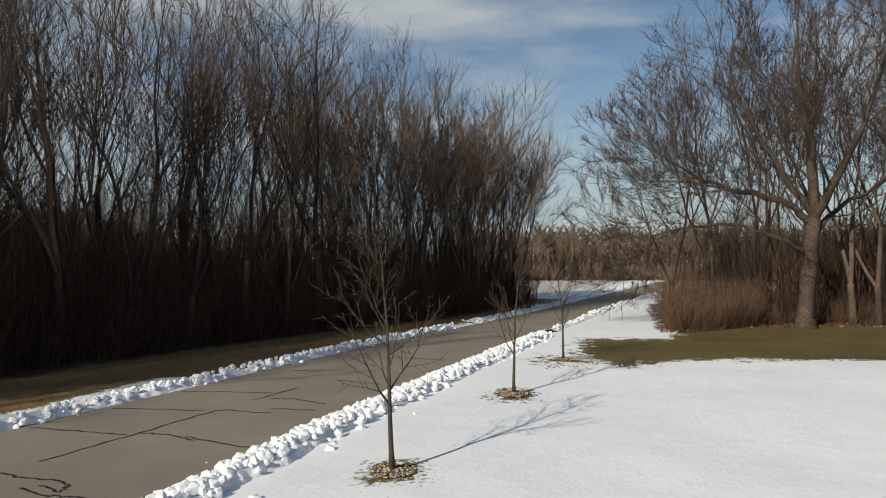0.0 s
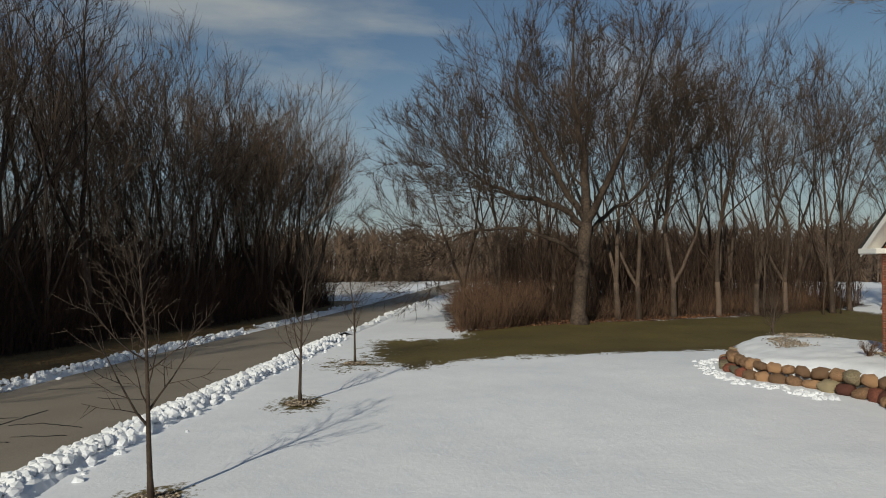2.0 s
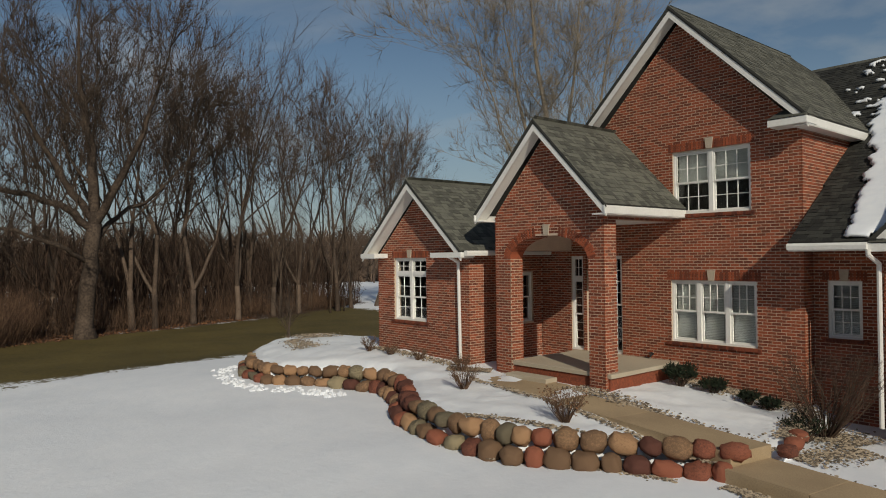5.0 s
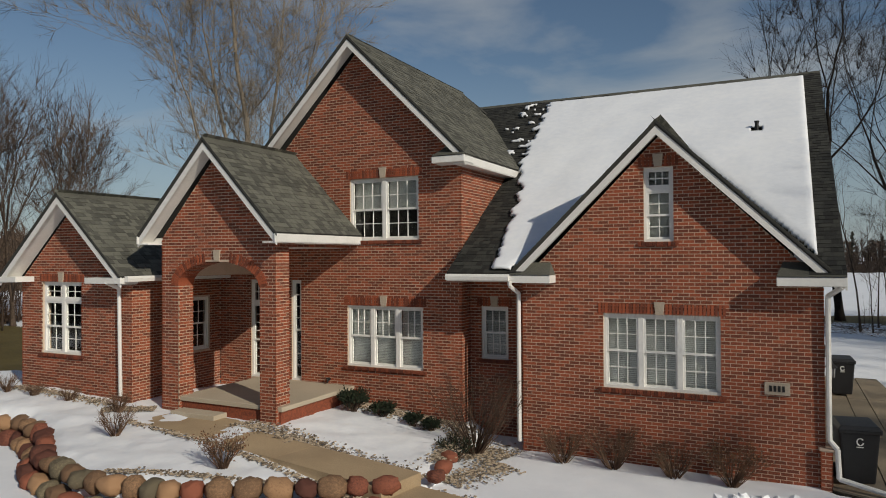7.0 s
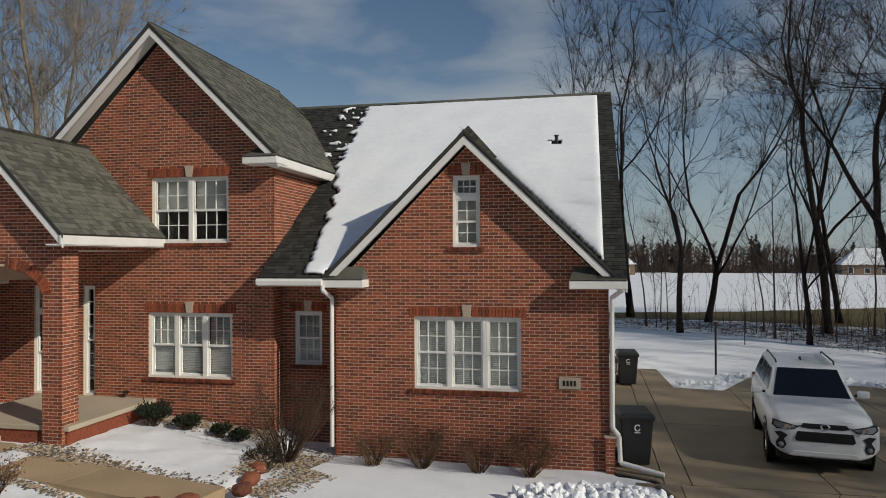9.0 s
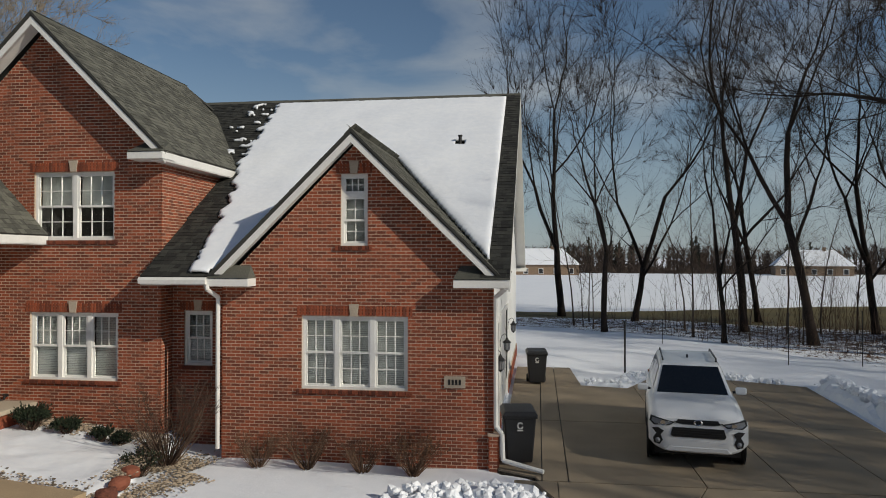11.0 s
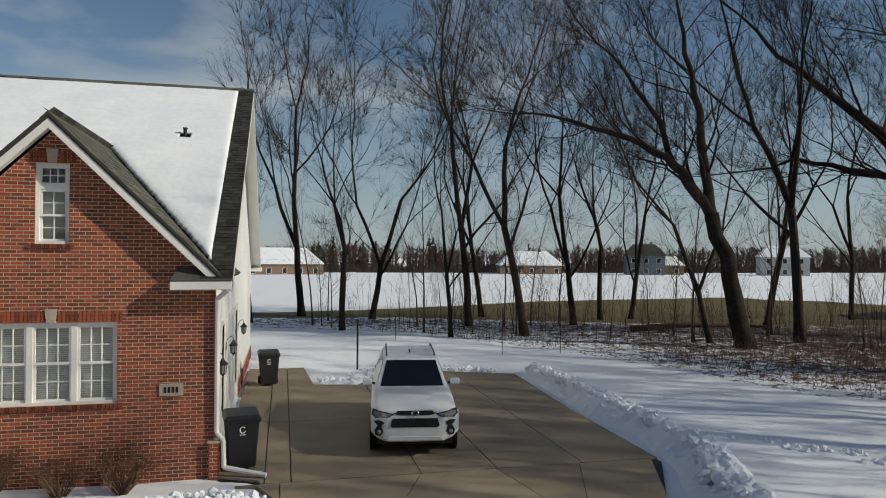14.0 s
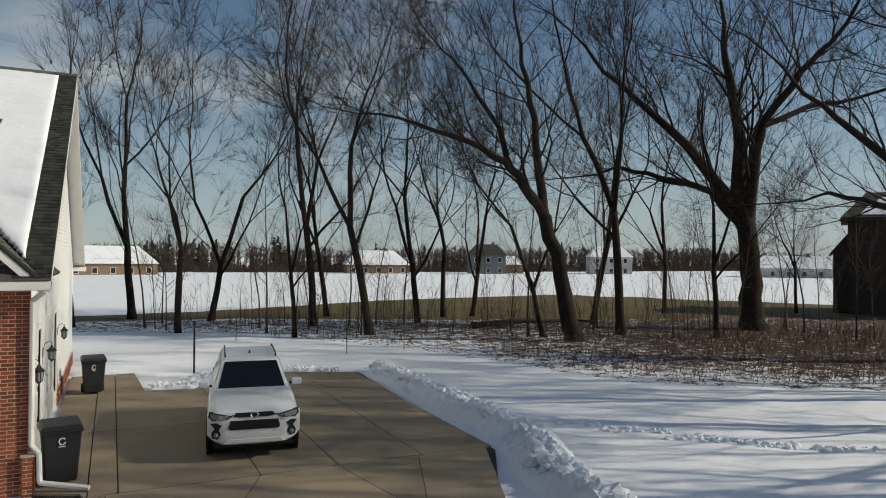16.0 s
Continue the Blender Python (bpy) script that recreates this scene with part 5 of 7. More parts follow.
def spread_tree(seed, height, radius, bole=0.2, depth=6, wide=1.0, lean=(0, 0), twig=0.010, forks=1, spray=3, frame_limbs=None, fill=1.0):
    """A bare tree that keeps forking upwards into a fan of limbs, as two meshes, trunk and crown.
    frame_limbs: main limbs of a tree of known habit, each a list of (sideways, up, away, radius)."""
    rng = random.Random(seed)
    trunk, crown = Mesh(), Mesh()
    sides = (9, 7, 6, 5, 4, 3, 3, 3, 3)

    def turn(d, ang):
        a = Matrix.Rotation(rng.uniform(0, 2 * math.pi), 3, d) @ d.orthogonal().normalized()
        return (d * math.cos(ang) + a * math.sin(ang)).normalized()

    def shoots(p, d, ln):
        for _ in range(spray):
            dd = (turn(d, radians(rng.gauss(24, 10)) * wide) + Vector((0, 0, 0.24))).normalized()
            e = p + dd * ln * rng.uniform(0.5, 1.2)
            cone(crown, p, e, twig)
            for _ in range(2):
                q = p.lerp(e, rng.uniform(0.25, 0.85))
                cone(crown, q, q + (turn(dd, radians(rng.gauss(36, 11))) + Vector((0, 0, 0.2))).normalized() * ln * rng.uniform(0.25, 0.6), twig * 0.75)

    def limb(p, d, ln, r, dep):
        if dep >= depth:
            shoots(p, d, ln * 1.3)
            return
        n = 3 if dep < 3 else 2
        pts, rad = [p.copy()], [r]
        for i in range(n):
            w = 0.07 + 0.02 * dep
            d = (d + Vector((rng.gauss(0, w), rng.gauss(0, w), rng.gauss(0, w * 0.6) + 0.08))).normalized()
            p = p + d * (ln / n)
            pts.append(p.copy())
            rad.append(max(twig * 0.8, r * (1 - 0.24 * (i + 1) / n)))
        crown.tube(pts, rad, sides[min(dep + 1, 8)], cap=False)
        r1 = rad[-1]
        if dep >= 2:
            for q in pts[1:]:
                cone(crown, q, q + (turn(d, radians(rng.gauss(36, 9)) * wide) + Vector((0, 0, 0.25))).normalized() * ln * rng.uniform(0.5, 0.9), twig * 0.9)
        if dep >= 1:
            if rng.random() < 0.75 * fill:
                q = pts[0].lerp(pts[-1], rng.uniform(0.25, 0.85))
                limb(q, turn(d, radians(rng.gauss(40, 9)) * wide), ln * rng.uniform(0.6, 0.85), max(twig, r1 * 0.42), min(depth, dep + 2))
        limb(p, turn(d, radians(rng.gauss(13, 5)) * wide), ln * rng.uniform(0.78, 0.96), max(twig, r1 * 0.80), dep + 1)
        limb(p, turn(d, radians(rng.gauss(29, 7)) * wide), ln * rng.uniform(0.68, 0.9), max(twig, r1 * 0.56), dep + 1)
        if rng.random() < 0.15 * fill:
            limb(p, turn(d, radians(rng.gauss(42, 7)) * wide), ln * rng.uniform(0.55, 0.75), max(twig, r1 * 0.5), dep + 1)

    if frame_limbs:
        for k, pl in enumerate(frame_limbs):
            q = []
            for i in range(len(pl) - 1):
                for j in range(3):
                    t = j / 3
                    b0, b1 = pl[i], pl[i + 1]
                    q.append([b0[c] + (b1[c] - b0[c]) * t + (rng.gauss(0, 0.07) if c < 3 and (i or j) else 0) for c in range(4)])
            q.append(list(pl[-1]))
            pts = [Vector((c[0], c[2], c[1])) for c in q]
            (trunk if k == 0 else crown).tube(pts, [c[3] for c in q], 10 if k == 0 else 7, cap=k == 0)
            if k == 0:
                continue
            for i in range(2, len(pts)):
                d = (pts[i] - pts[i - 1]).normalized()
                for _ in range(2 if i > len(pts) // 2 and rng.random() < fill else 1):
                    limb(pts[i], turn(d, radians(rng.gauss(40, 10))), height * rng.uniform(0.09, 0.13), max(twig * 1.2, q[i][3] * 0.30), max(2, depth - 4))
            limb(pts[-1], (pts[-1] - pts[-2]).normalized(), height * 0.11, q[-1][3], max(2, depth - 4))
    else:
        for k in range(forks):
            d = Vector((lean[0], lean[1], 1)).normalized()
            if forks > 1:
                d = turn(d, radians(12 + 4 * k))
            p = Vector((k * radius * 0.9, (k % 2) * radius * 0.6, -0.2))
            n, ln, r = 5, height * bole, radius * (1 if forks == 1 else 0.8)
            pts, rad = [p.copy()], [r * 1.35]
            for i in range(n):
                d = (d + Vector((rng.gauss(0, 0.035), rng.gauss(0, 0.035), 0.01))).normalized()
                p = p + d * (ln / n)
                pts.append(p.copy())
                rad.append(r * (1 - 0.2 * (i + 1) / n))
            trunk.tube(pts, rad, 9, cap=True)
            step = height * (1 - bole) * 0.29
            limb(p, turn(d, radians(rng.gauss(8, 3))), step, rad[-1] * 0.92, 0)
            limb(p, turn(d, radians(rng.gauss(26, 6)) * wide), step * 0.9, rad[-1] * 0.7, 0)
            if rng.random() < 0.6:
                limb(pts[-2], turn(d, radians(rng.gauss(40, 6)) * wide), step * 0.8, rad[-1] * 0.5, 1)
    return trunk.mesh("trunk", True), crown.mesh("crown", True)


WOODS = [spread_tree(20 + i, 15.5 + i % 3, 0.16 + 0.02 * (i % 3), bole=0.16 + 0.05 * (i % 3), depth=5, wide=0.72, twig=0.0165, forks=1 + (i % 3 == 1), spray=1) for i in range(7)]
GROVES = [spread_tree(40 + i, 17 + i % 2, 0.23, bole=0.15, depth=5, wide=0.84, twig=0.0170, forks=1 + (i % 4 == 2), spray=2, fill=1.0) for i in range(5)]
LINES = [spread_tree(60 + i, 23 + i % 3, 0.25, bole=(0.2, 0.28, 0.26, 0.30, 0.18)[i], depth=5, wide=1.0, twig=0.0118, lean=((-0.02, 0.03), (-0.10, 0.10), (-0.05, 0.04), (0.0, 0.05), (-0.14, 0.10))[i], spray=4) for i in range(5)]
BIGOAK = spread_tree(80, 22, 0.8, depth=6, twig=0.0105, spray=1, fill=0.5, frame_limbs=[
    [(0, -0.3, 0, 0.90), (0, 0.8, 0, 0.68), (-0.2, 3.5, 0, 0.58), (-0.5, 6.6, 0, 0.54)],
    [(-0.5, 6.0, 0, 0.46), (-1.7, 8.2, 0.3, 0.38), (-3.7, 11.2, 0.8, 0.30), (-6.5, 14.0, 1.0, 0.22), (-9.0, 16.4, 1.0, 0.14), (-10.9, 19.0, 0.6, 0.08)],
    [(-0.7, 6.2, 0, 0.26), (-2.2, 8.1, -0.8, 0.22), (-5.0, 9.1, -1.6, 0.16), (-7.6, 9.7, -2.0, 0.10), (-9.5, 9.3, -2.2, 0.05)],
    [(-0.5, 6.3, 0, 0.50), (-0.9, 8.2, 0, 0.44), (-0.9, 12.3, 0.4, 0.34), (-1.6, 16.4, 0.9, 0.22), (-1.9, 20.0, 1.2, 0.10)],
    [(-0.4, 6.4, 0, 0.42), (0.0, 9.7, -0.3, 0.34), (0.5, 12.3, -0.6, 0.26), (2.4, 14.9, -1.0, 0.20), (3.9, 16.2, -1.2, 0.14), (6.0, 19.7, -1.4, 0.06)],
    [(0.5, 12.0, -0.5, 0.20), (3.0, 13.3, 1.6, 0.16), (5.6, 13.9, 3.0, 0.11), (8.4, 14.9, 4.0, 0.05)]])
LEANER = spread_tree(81, 19, 0.42, depth=6, twig=0.0105, spray=1, fill=0.7, frame_limbs=[
    [(0, -0.3, 0, 0.60), (-0.1, 0.6, 0, 0.44), (-0.8, 3.3, 0, 0.38), (-1.55, 6.3, 0, 0.34)],
    [(-1.5, 6.1, 0, 0.31), (-2.6, 7.9, 0, 0.26), (-3.6, 9.1, 0, 0.20), (-5.5, 10.2, -0.4, 0.15), (-8.1, 11.0, -0.8, 0.10), (-11.0, 11.6, -1.0, 0.04)],
    [(-1.5, 6.0, 0, 0.27), (-1.85, 8.2, 0.2, 0.23), (-2.1, 11.2, 0.4, 0.18), (-2.7, 14.1, 0.4, 0.12), (-3.2, 17.0, 0.3, 0.06)],
    [(-3.2, 8.6, 0, 0.17), (-3.9, 10.9, 0.6, 0.14), (-5.8, 13.8, 1.0, 0.09), (-8.0, 16.4, 1.2, 0.04)]])
GROVEOAK = spread_tree(82, 16, 0.5, depth=6, twig=0.016, spray=2, frame_limbs=[
    [(0, -0.3, 0, 0.70), (0, 0.6, 0, 0.50), (0.34, 4.0, 0, 0.43), (0.5, 6.5, 0, 0.38)],
    [(0.4, 6.2, 0, 0.24), (-0.5, 7.1, -0.3, 0.21), (-2.7, 7.9, -0.5, 0.17), (-4.8, 8.6, -0.8, 0.13), (-6.5, 9.6, -0.8, 0.08), (-7.8, 10.5, -0.8, 0.04)],
    [(0.3, 4.2, 0, 0.16), (-1.0, 5.0, -1.0, 0.13), (-3.4, 6.1, -1.8, 0.10), (-6.5, 5.9, -2.2, 0.07), (-8.8, 5.4, -2.4, 0.03)],
    [(0.5, 6.3, 0, 0.34), (0.5, 9.8, 0.3, 0.28), (0.0, 13.2, 0.5, 0.18), (-0.2, 16.5, 0.5, 0.08)],
    [(0.5, 6.4, 0, 0.28), (1.4, 8.1, -0.6, 0.24), (3.0, 11.5, -1.2, 0.15), (4.0, 15.0, -1.6, 0.06)],
    [(0.4, 6.8, 0, 0.24), (-1.0, 9.1, 1.0, 0.19), (-2.6, 12.2, 1.6, 0.12), (-3.8, 15.0, 1.8, 0.05)],
    [(0.5, 5.4, 0, 0.18), (1.8, 7.0, 1.2, 0.14), (4.2, 8.6, 2.2, 0.09), (6.2, 11.0, 2.8, 0.04)]])
PALE = spread_tree(83, 24, 0.30, depth=6, twig=0.012, spray=3, frame_limbs=[
    [(0, -0.3, 0, 0.50), (0, 0.5, 0, 0.40), (0, 1.5, 0, 0.34)],
    [(0, 1.2, 0, 0.24), (-0.6, 6.0, 0.3, 0.18), (-1.6, 12.0, 0.6, 0.12), (-3.0, 19.0, 0.8, 0.04)],
    [(0, 1.2, 0, 0.26), (0.2, 6.0, -0.4, 0.22), (-0.6, 13.0, -0.8, 0.15), (-1.4, 22.0, -1.0, 0.05)],
    [(0, 1.2, 0, 0.24), (0.6, 6.0, 0.6, 0.18), (1.3, 13.0, 1.0, 0.11), (2.0, 21.0, 1.2, 0.04)],
    [(0, 1.2, 0, 0.20), (1.0, 5.0, -0.6, 0.15), (2.4, 11.0, -1.2, 0.10), (3.8, 18.0, -1.6, 0.04)],
    [(-0.4, 4.0, 0, 0.12), (-1.4, 7.5, -0.8, 0.09), (-3.2, 12.0, -1.4, 0.06), (-4.6, 17.0, -1.8, 0.03)]])
SAPLING = [grow(90 + i, 9 + i, 0.07, (10, 7, 5), first=0.3, up=0.45, angles=(36, 38, 40), ratio=(0.36, 0.5, 0.5), wiggle=0.10, twig=0.006, sides=(5, 4, 3, 3)) for i in range(3)]
YOUNG = [grow(95 + i, 4.2, 0.055, (15, 5, 4), first=0.28, up=0.45, angles=(42, 42, 42), ratio=(0.31, 0.5, 0.5), wiggle=0.09, twig=0.0065, sides=(8, 5, 4, 3), top=0.15) for i in range(3)]




def facing(x, y):
    """Degrees about z by which a tree of known habit shows its sides across the view from the lawn."""
    return math.degrees(math.atan2(y + 14.0, x - 6.5)) - 90


def plant_woods():
    rng = random.Random(2)
    for row in range(4):
        x = 7.0 - row * 0.7
        while x > -50 + row * 1.5:
            y = float(line_y(x, WOOD_EDGE)) - 1.2 - row * 2.8 + rng.uniform(-1, 1)
            s = rng.uniform(0.76, 0.98) * (1.0 - 0.14 * max(0, (-x - 30) / 18))
            tree(WOODS[rng.randrange(7)], x, y, gz(x, y), rng.uniform(0, 360), s, "tall bare woodland tree in dark shade", M_WOODBARK, group="roadside woods")
            x -= rng.uniform(1.75, 2.85) * (1 + 0.12 * row)
    for i in range(16):
        x = 8 + rng.random() * 16
        y = float(line_y(x, WOOD_EDGE)) - 4.5 - rng.random() * 9
        tree(WOODS[i % 7], x, y, gz(x, y), rng.uniform(0, 360), rng.uniform(0.8, 1.0), "tall bare woodland tree in dark shade", M_WOODBARK, group="roadside woods")
    for x, y, s in ((-42.5, -25.8, 0.76), (-44.5, -24.0, 0.72), (-46.0, -26.6, 0.72), (-47.5, -23.4, 0.66), (-49.0, -25.6, 0.7), (-51.0, -23.6, 0.62), (-53.0, -26.0, 0.66), (-54.5, -24.4, 0.6), (-47.5, -29.5, 0.74), (-52.0, -29.5, 0.7), (-43.0, -29.0, 0.78)):
        tree(GROVES[int(-x) % 5], x, y, gz(x, y), rng.uniform(0, 360), s, "bare tree at the end of the roadside woods", M_WOODBARK, group="roadside woods")


plant_woods()


def plant_grove():
    rng = random.Random(3)
    spots = [(-38.5, -9.8, 0.86), (-36.8, -2.6, 0.9), (-36.6, -1.4, 0.84), (-37.6, 1.2, 0.9), (-40, -12.0, 0.78), (-41, 1.5, 0.95), (-38.5, 4.5, 0.88), (-42, 7, 0.95), (-40.5, 10, 0.88), (-46, 3, 0.95), (-45, -6, 0.95), (-48, -1, 1.0), (-50, 9, 0.95), (-44, 13, 0.9), (-52, -8, 0.9), (-47, 17, 0.9), (-55, 3, 0.95), (-42, 15.5, 0.78), (-52, 15, 0.9), (-58, 11, 0.95), (-43.5, 20, 0.74), (-39.3, 7.4, 0.85), (-47, 22, 0.8), (-40, 13, 0.85), (-42, 18, 0.82), (-38.4, -6.2, 0.8)]
    tree(GROVEOAK, -34.2, -5.7, gz(-34.2, -5.7), facing(-34.2, -5.7), 0.90, "large bare oak with spreading crown at the wood's edge", group="grove trees")
    for x, y, s in spots:
        tree(GROVES[rng.randrange(5)], x, y, gz(x, y), rng.uniform(0, 360), s, "tall bare tree in the grove", group="grove trees")
    for i in range(30):
        x, y = -36 - rng.random() * 16, -11 + rng.random() * 30
        tree(SAPLING[i % 3], x, y, gz(x, y), rng.uniform(0, 360), rng.uniform(0.6, 1.0), "slender bare sapling in the grove", group="grove saplings")


plant_grove()


def plant_line():
    rng = random.Random(4)
    lab = "tall dark bare tree on snowy leaf litter"
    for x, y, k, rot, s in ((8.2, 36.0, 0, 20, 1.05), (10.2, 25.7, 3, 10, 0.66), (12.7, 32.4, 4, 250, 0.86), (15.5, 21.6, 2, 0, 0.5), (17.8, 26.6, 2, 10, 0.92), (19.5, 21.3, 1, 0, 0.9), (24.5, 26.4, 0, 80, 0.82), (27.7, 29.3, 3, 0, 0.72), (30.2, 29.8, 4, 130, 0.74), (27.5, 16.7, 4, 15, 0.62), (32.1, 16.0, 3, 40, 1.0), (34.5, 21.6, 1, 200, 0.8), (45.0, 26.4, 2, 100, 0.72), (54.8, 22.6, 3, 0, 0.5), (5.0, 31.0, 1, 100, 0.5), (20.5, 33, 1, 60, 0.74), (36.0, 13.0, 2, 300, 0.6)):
        tree(LINES[k], x, y, gz(x, y), rot, s, lab, M_BACKLITBARK, group="driveway trees")
    tree(LEANER, 28.0, 14.6, gz(28.0, 14.6), facing(28.0, 14.6), 1.0, "leaning dark bare tree beside the snowy clearing", M_BACKLITBARK, group="driveway trees")
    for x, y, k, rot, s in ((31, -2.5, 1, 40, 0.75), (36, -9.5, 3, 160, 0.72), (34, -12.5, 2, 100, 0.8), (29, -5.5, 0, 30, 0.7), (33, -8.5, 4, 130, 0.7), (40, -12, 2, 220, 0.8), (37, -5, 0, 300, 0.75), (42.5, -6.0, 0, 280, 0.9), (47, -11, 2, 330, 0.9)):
        tree(LINES[k], x, y, gz(x, y), rot, s, lab, M_BACKLITBARK, group="driveway trees")
    tree(BIGOAK, 41.4, 15.2, gz(41.4, 15.2), facing(41.4, 15.2), 1.0, "huge dark bare oak with thick spreading limbs", M_BACKLITBARK, group="driveway trees")
    tree(BIGOAK, 39.0, 2.0, gz(39.0, 2.0), facing(39.0, 2.0) + 8, 0.72, "large dark bare oak with long limbs", M_BACKLITBARK, group="driveway trees")
    for i in range(44):
        x = rng.uniform(8, 46)
        y = 36 - x * 0.55 + rng.uniform(-5, 4)
        if sd_poly(x, y, LITTER) < 0.3:
            continue
        tree(SAPLING[i % 3], x, y, gz(x, y), rng.uniform(0, 360), rng.uniform(0.4, 0.95), "slender bare sapling in leaf litter", M_BACKLITBARK, group="driveway saplings")
    tree(PALE, -24.7, 19.7, -0.4, facing(-24.7, 19.7), 1.0, "pale-barked bare tree behind the house", M_TWIG, group="bare trees")


plant_line()


def young_tree(mesh, x, y, s, rot):
    t = thing("young_tree", "young bare street tree in a ring of gravel on snow", "tree", "young street trees", at=(x, y, gz(x, y)))
    for nm, me in zip(("trunk", "crown"), mesh):
        b = part(nm, me, M_YOUNG, t)
        b.matrix_basis = pose(0, 0, 0, 0, 0, rot) @ Matrix.Diagonal((s, s, s, 1))
    rng = random.Random(int(abs(x) * 10))
    m = Mesh()
    for i in range(230):
        a, r = rng.uniform(0, 6.3), 0.42 * math.sqrt(rng.random())
        q = Vector((r * math.cos(a), r * math.sin(a), 0.05 - 0.06 * r + rng.uniform(0, 0.03)))
        k = rng.uniform(0.02, 0.045)
        m.add([Vector((v.x * k * 1.2, v.y * k, v.z * k * 0.7)) + q for v in OCT[0]], OCT[1])
    part("gravel_ring", m, M_GRAVEL, t, "ring of tan pebbles round the trunk")
    return t


young_tree(YOUNG[0], -5.73, -19.45, 1.06, 0)
young_tree(YOUNG[1], -13.1, -18.3, 0.98, 60)
young_tree(YOUNG[2], -19.9, -17.4, 0.92, 140)


def stems(name, region, n, h0, h1, seed, material, label, r=0.006, droop=0.35, forks=3, zf=gz, kind="stuff", category="undergrowth"):
    """Thin brush: many forked stems over a region given by a sampling function."""
    rng = random.Random(seed)
    m = Mesh()
    for i in range(n):
        x, y = region(rng)
        z = zf(x, y) - 0.03
        h = rng.uniform(h0, h1)
        d = Vector((rng.gauss(0, droop), rng.gauss(0, droop), 1)).normalized()
        p, q = Vector((x, y, z)), Vector((x, y, z)) + d * h * 0.55
        e = q + (d + Vector((rng.gauss(0, .3), rng.gauss(0, .3), 0))).normalized() * h * 0.45
        m.tube([p, q], [r, r * 0.75], 3, cap=False)
        cone(m, q, e, r * 0.75)
        for k in range(forks):
            f = rng.uniform(0.3, 0.95)
            s = p.lerp(q, f) if rng.random() < 0.6 else q.lerp(e, f)
            t = s + (d + Vector((rng.gauss(0, .6), rng.gauss(0, .6), rng.gauss(0.1, .3)))).normalized() * h * rng.uniform(0.2, 0.42)
            cone(m, s, t, r * 0.6)
    return tagged(part(name, m, material), label, category, kind=kind)


def along_edge(pts, x0, x1, d0, d1):
    def f(rng):
        x = rng.uniform(x0, x1)
        return x, float(line_y(x, pts)) + rng.uniform(d0, d1)
    return f


def in_poly(poly):
    a, b = [q[0] for q in poly], [q[1] for q in poly]
    def f(rng):
        while True:
            x, y = rng.uniform(min(a), max(a)), rng.uniform(min(b), max(b))
            if inside(x, y, poly):
                return x, y
    return f


stems("undergrowth", along_edge(WOOD_EDGE, -53, 6, -4.5, 0.6), 9000, 1.0, 4.4, 1, M_HEDGE, "dark dense brush at the foot of the woods", r=0.013, forks=5)
stems("understorey", along_edge(WOOD_EDGE, -52, 9, -24, -1.5), 8600, 3.5, 9.0, 2, M_DARKBRUSH, "dark woodland understorey of thin stems", r=0.022, forks=5, droop=0.12)
stems("understorey", in_poly([(-36, -8), (-37, 0), (-42, 10), (-47, 20), (-62, 22), (-68, 0), (-50, -11)]), 2600, 2.5, 6.5, 22, M_DARKBRUSH, "dark thin understorey of the grove", r=0.022, forks=7, droop=0.12)
stems("brush", in_poly([(-29.8, -12.9), (-31.5, -10.5), (-34.5, -7.8), (-40, -7), (-46, -9), (-46, -12.1), (-33, -12.9)]), 3600, 1.2, 2.9, 3, M_BRUSH, "tan and rust brush at the grove's corner", r=0.009, forks=4)
stems("brush", in_poly([(-35, -8), (-36, -2), (-39.5, 6), (-42, 14), (-47, 20), (-50, 16), (-44, 4), (-40, -8)]), 3800, 0.6, 2.0, 4, M_BRUSH, "thin brown brush under the grove", r=0.009, forks=4)
stems("brush", in_poly([(21, 12.5), (24, 4), (30, 0.5), (50, -6), (56, 10), (40, 13), (28, 15)]), 5200, 0.3, 1.1, 5, M_BRUSH, "low red-brown brush on leaf litter", r=0.008, forks=3)
stems("brush", in_poly([(10, 27), (20, 15.5), (30, 15), (44, 16), (44, 22), (24, 29), (10, 34)]), 1500, 0.3, 1.1, 6, M_BRUSH, "sparse brown brush under bare trees", r=0.006, forks=3)
stems("thicket", in_poly([(9, 33), (14, 22), (20, 15.5), (30, 13.5), (46, 12), (46, 22), (24, 29)]), 420, 1.2, 4.2, 8, M_DARKBRUSH, "thin dark saplings and suckers in leaf litter", r=0.011, forks=6, droop=0.14)
stems("dry_grass", along_edge(ROAD_FAR, -36, 8, -5.5, -0.9), 3500, 0.05, 0.16, 7, M_LEAF, "short dead grass on the road verge", r=0.006, forks=1, category="grass")


def leaves(name, region, n, seed, label, size=0.05):
    rng = random.Random(seed)
    m = Mesh()
    for i in range(n):
        x, y = region(rng)
        z = gz(x, y) + rng.uniform(0.005, 0.04)
        rot = Euler((rng.gauss(0, .5), rng.gauss(0, .5), rng.uniform(0, 6.3))).to_matrix()
        s = size * rng.uniform(0.6, 1.4)
        m.add([rot @ Vector(q) * s + Vector((x, y, z)) for q in ((-1, 0, 0), (0, -0.55, 0.12), (1, 0, 0), (0, 0.55, 0.12))], [(0, 1, 2, 3)])
    return tagged(part(name, m, M_LEAF), label, "leaves", kind="stuff")


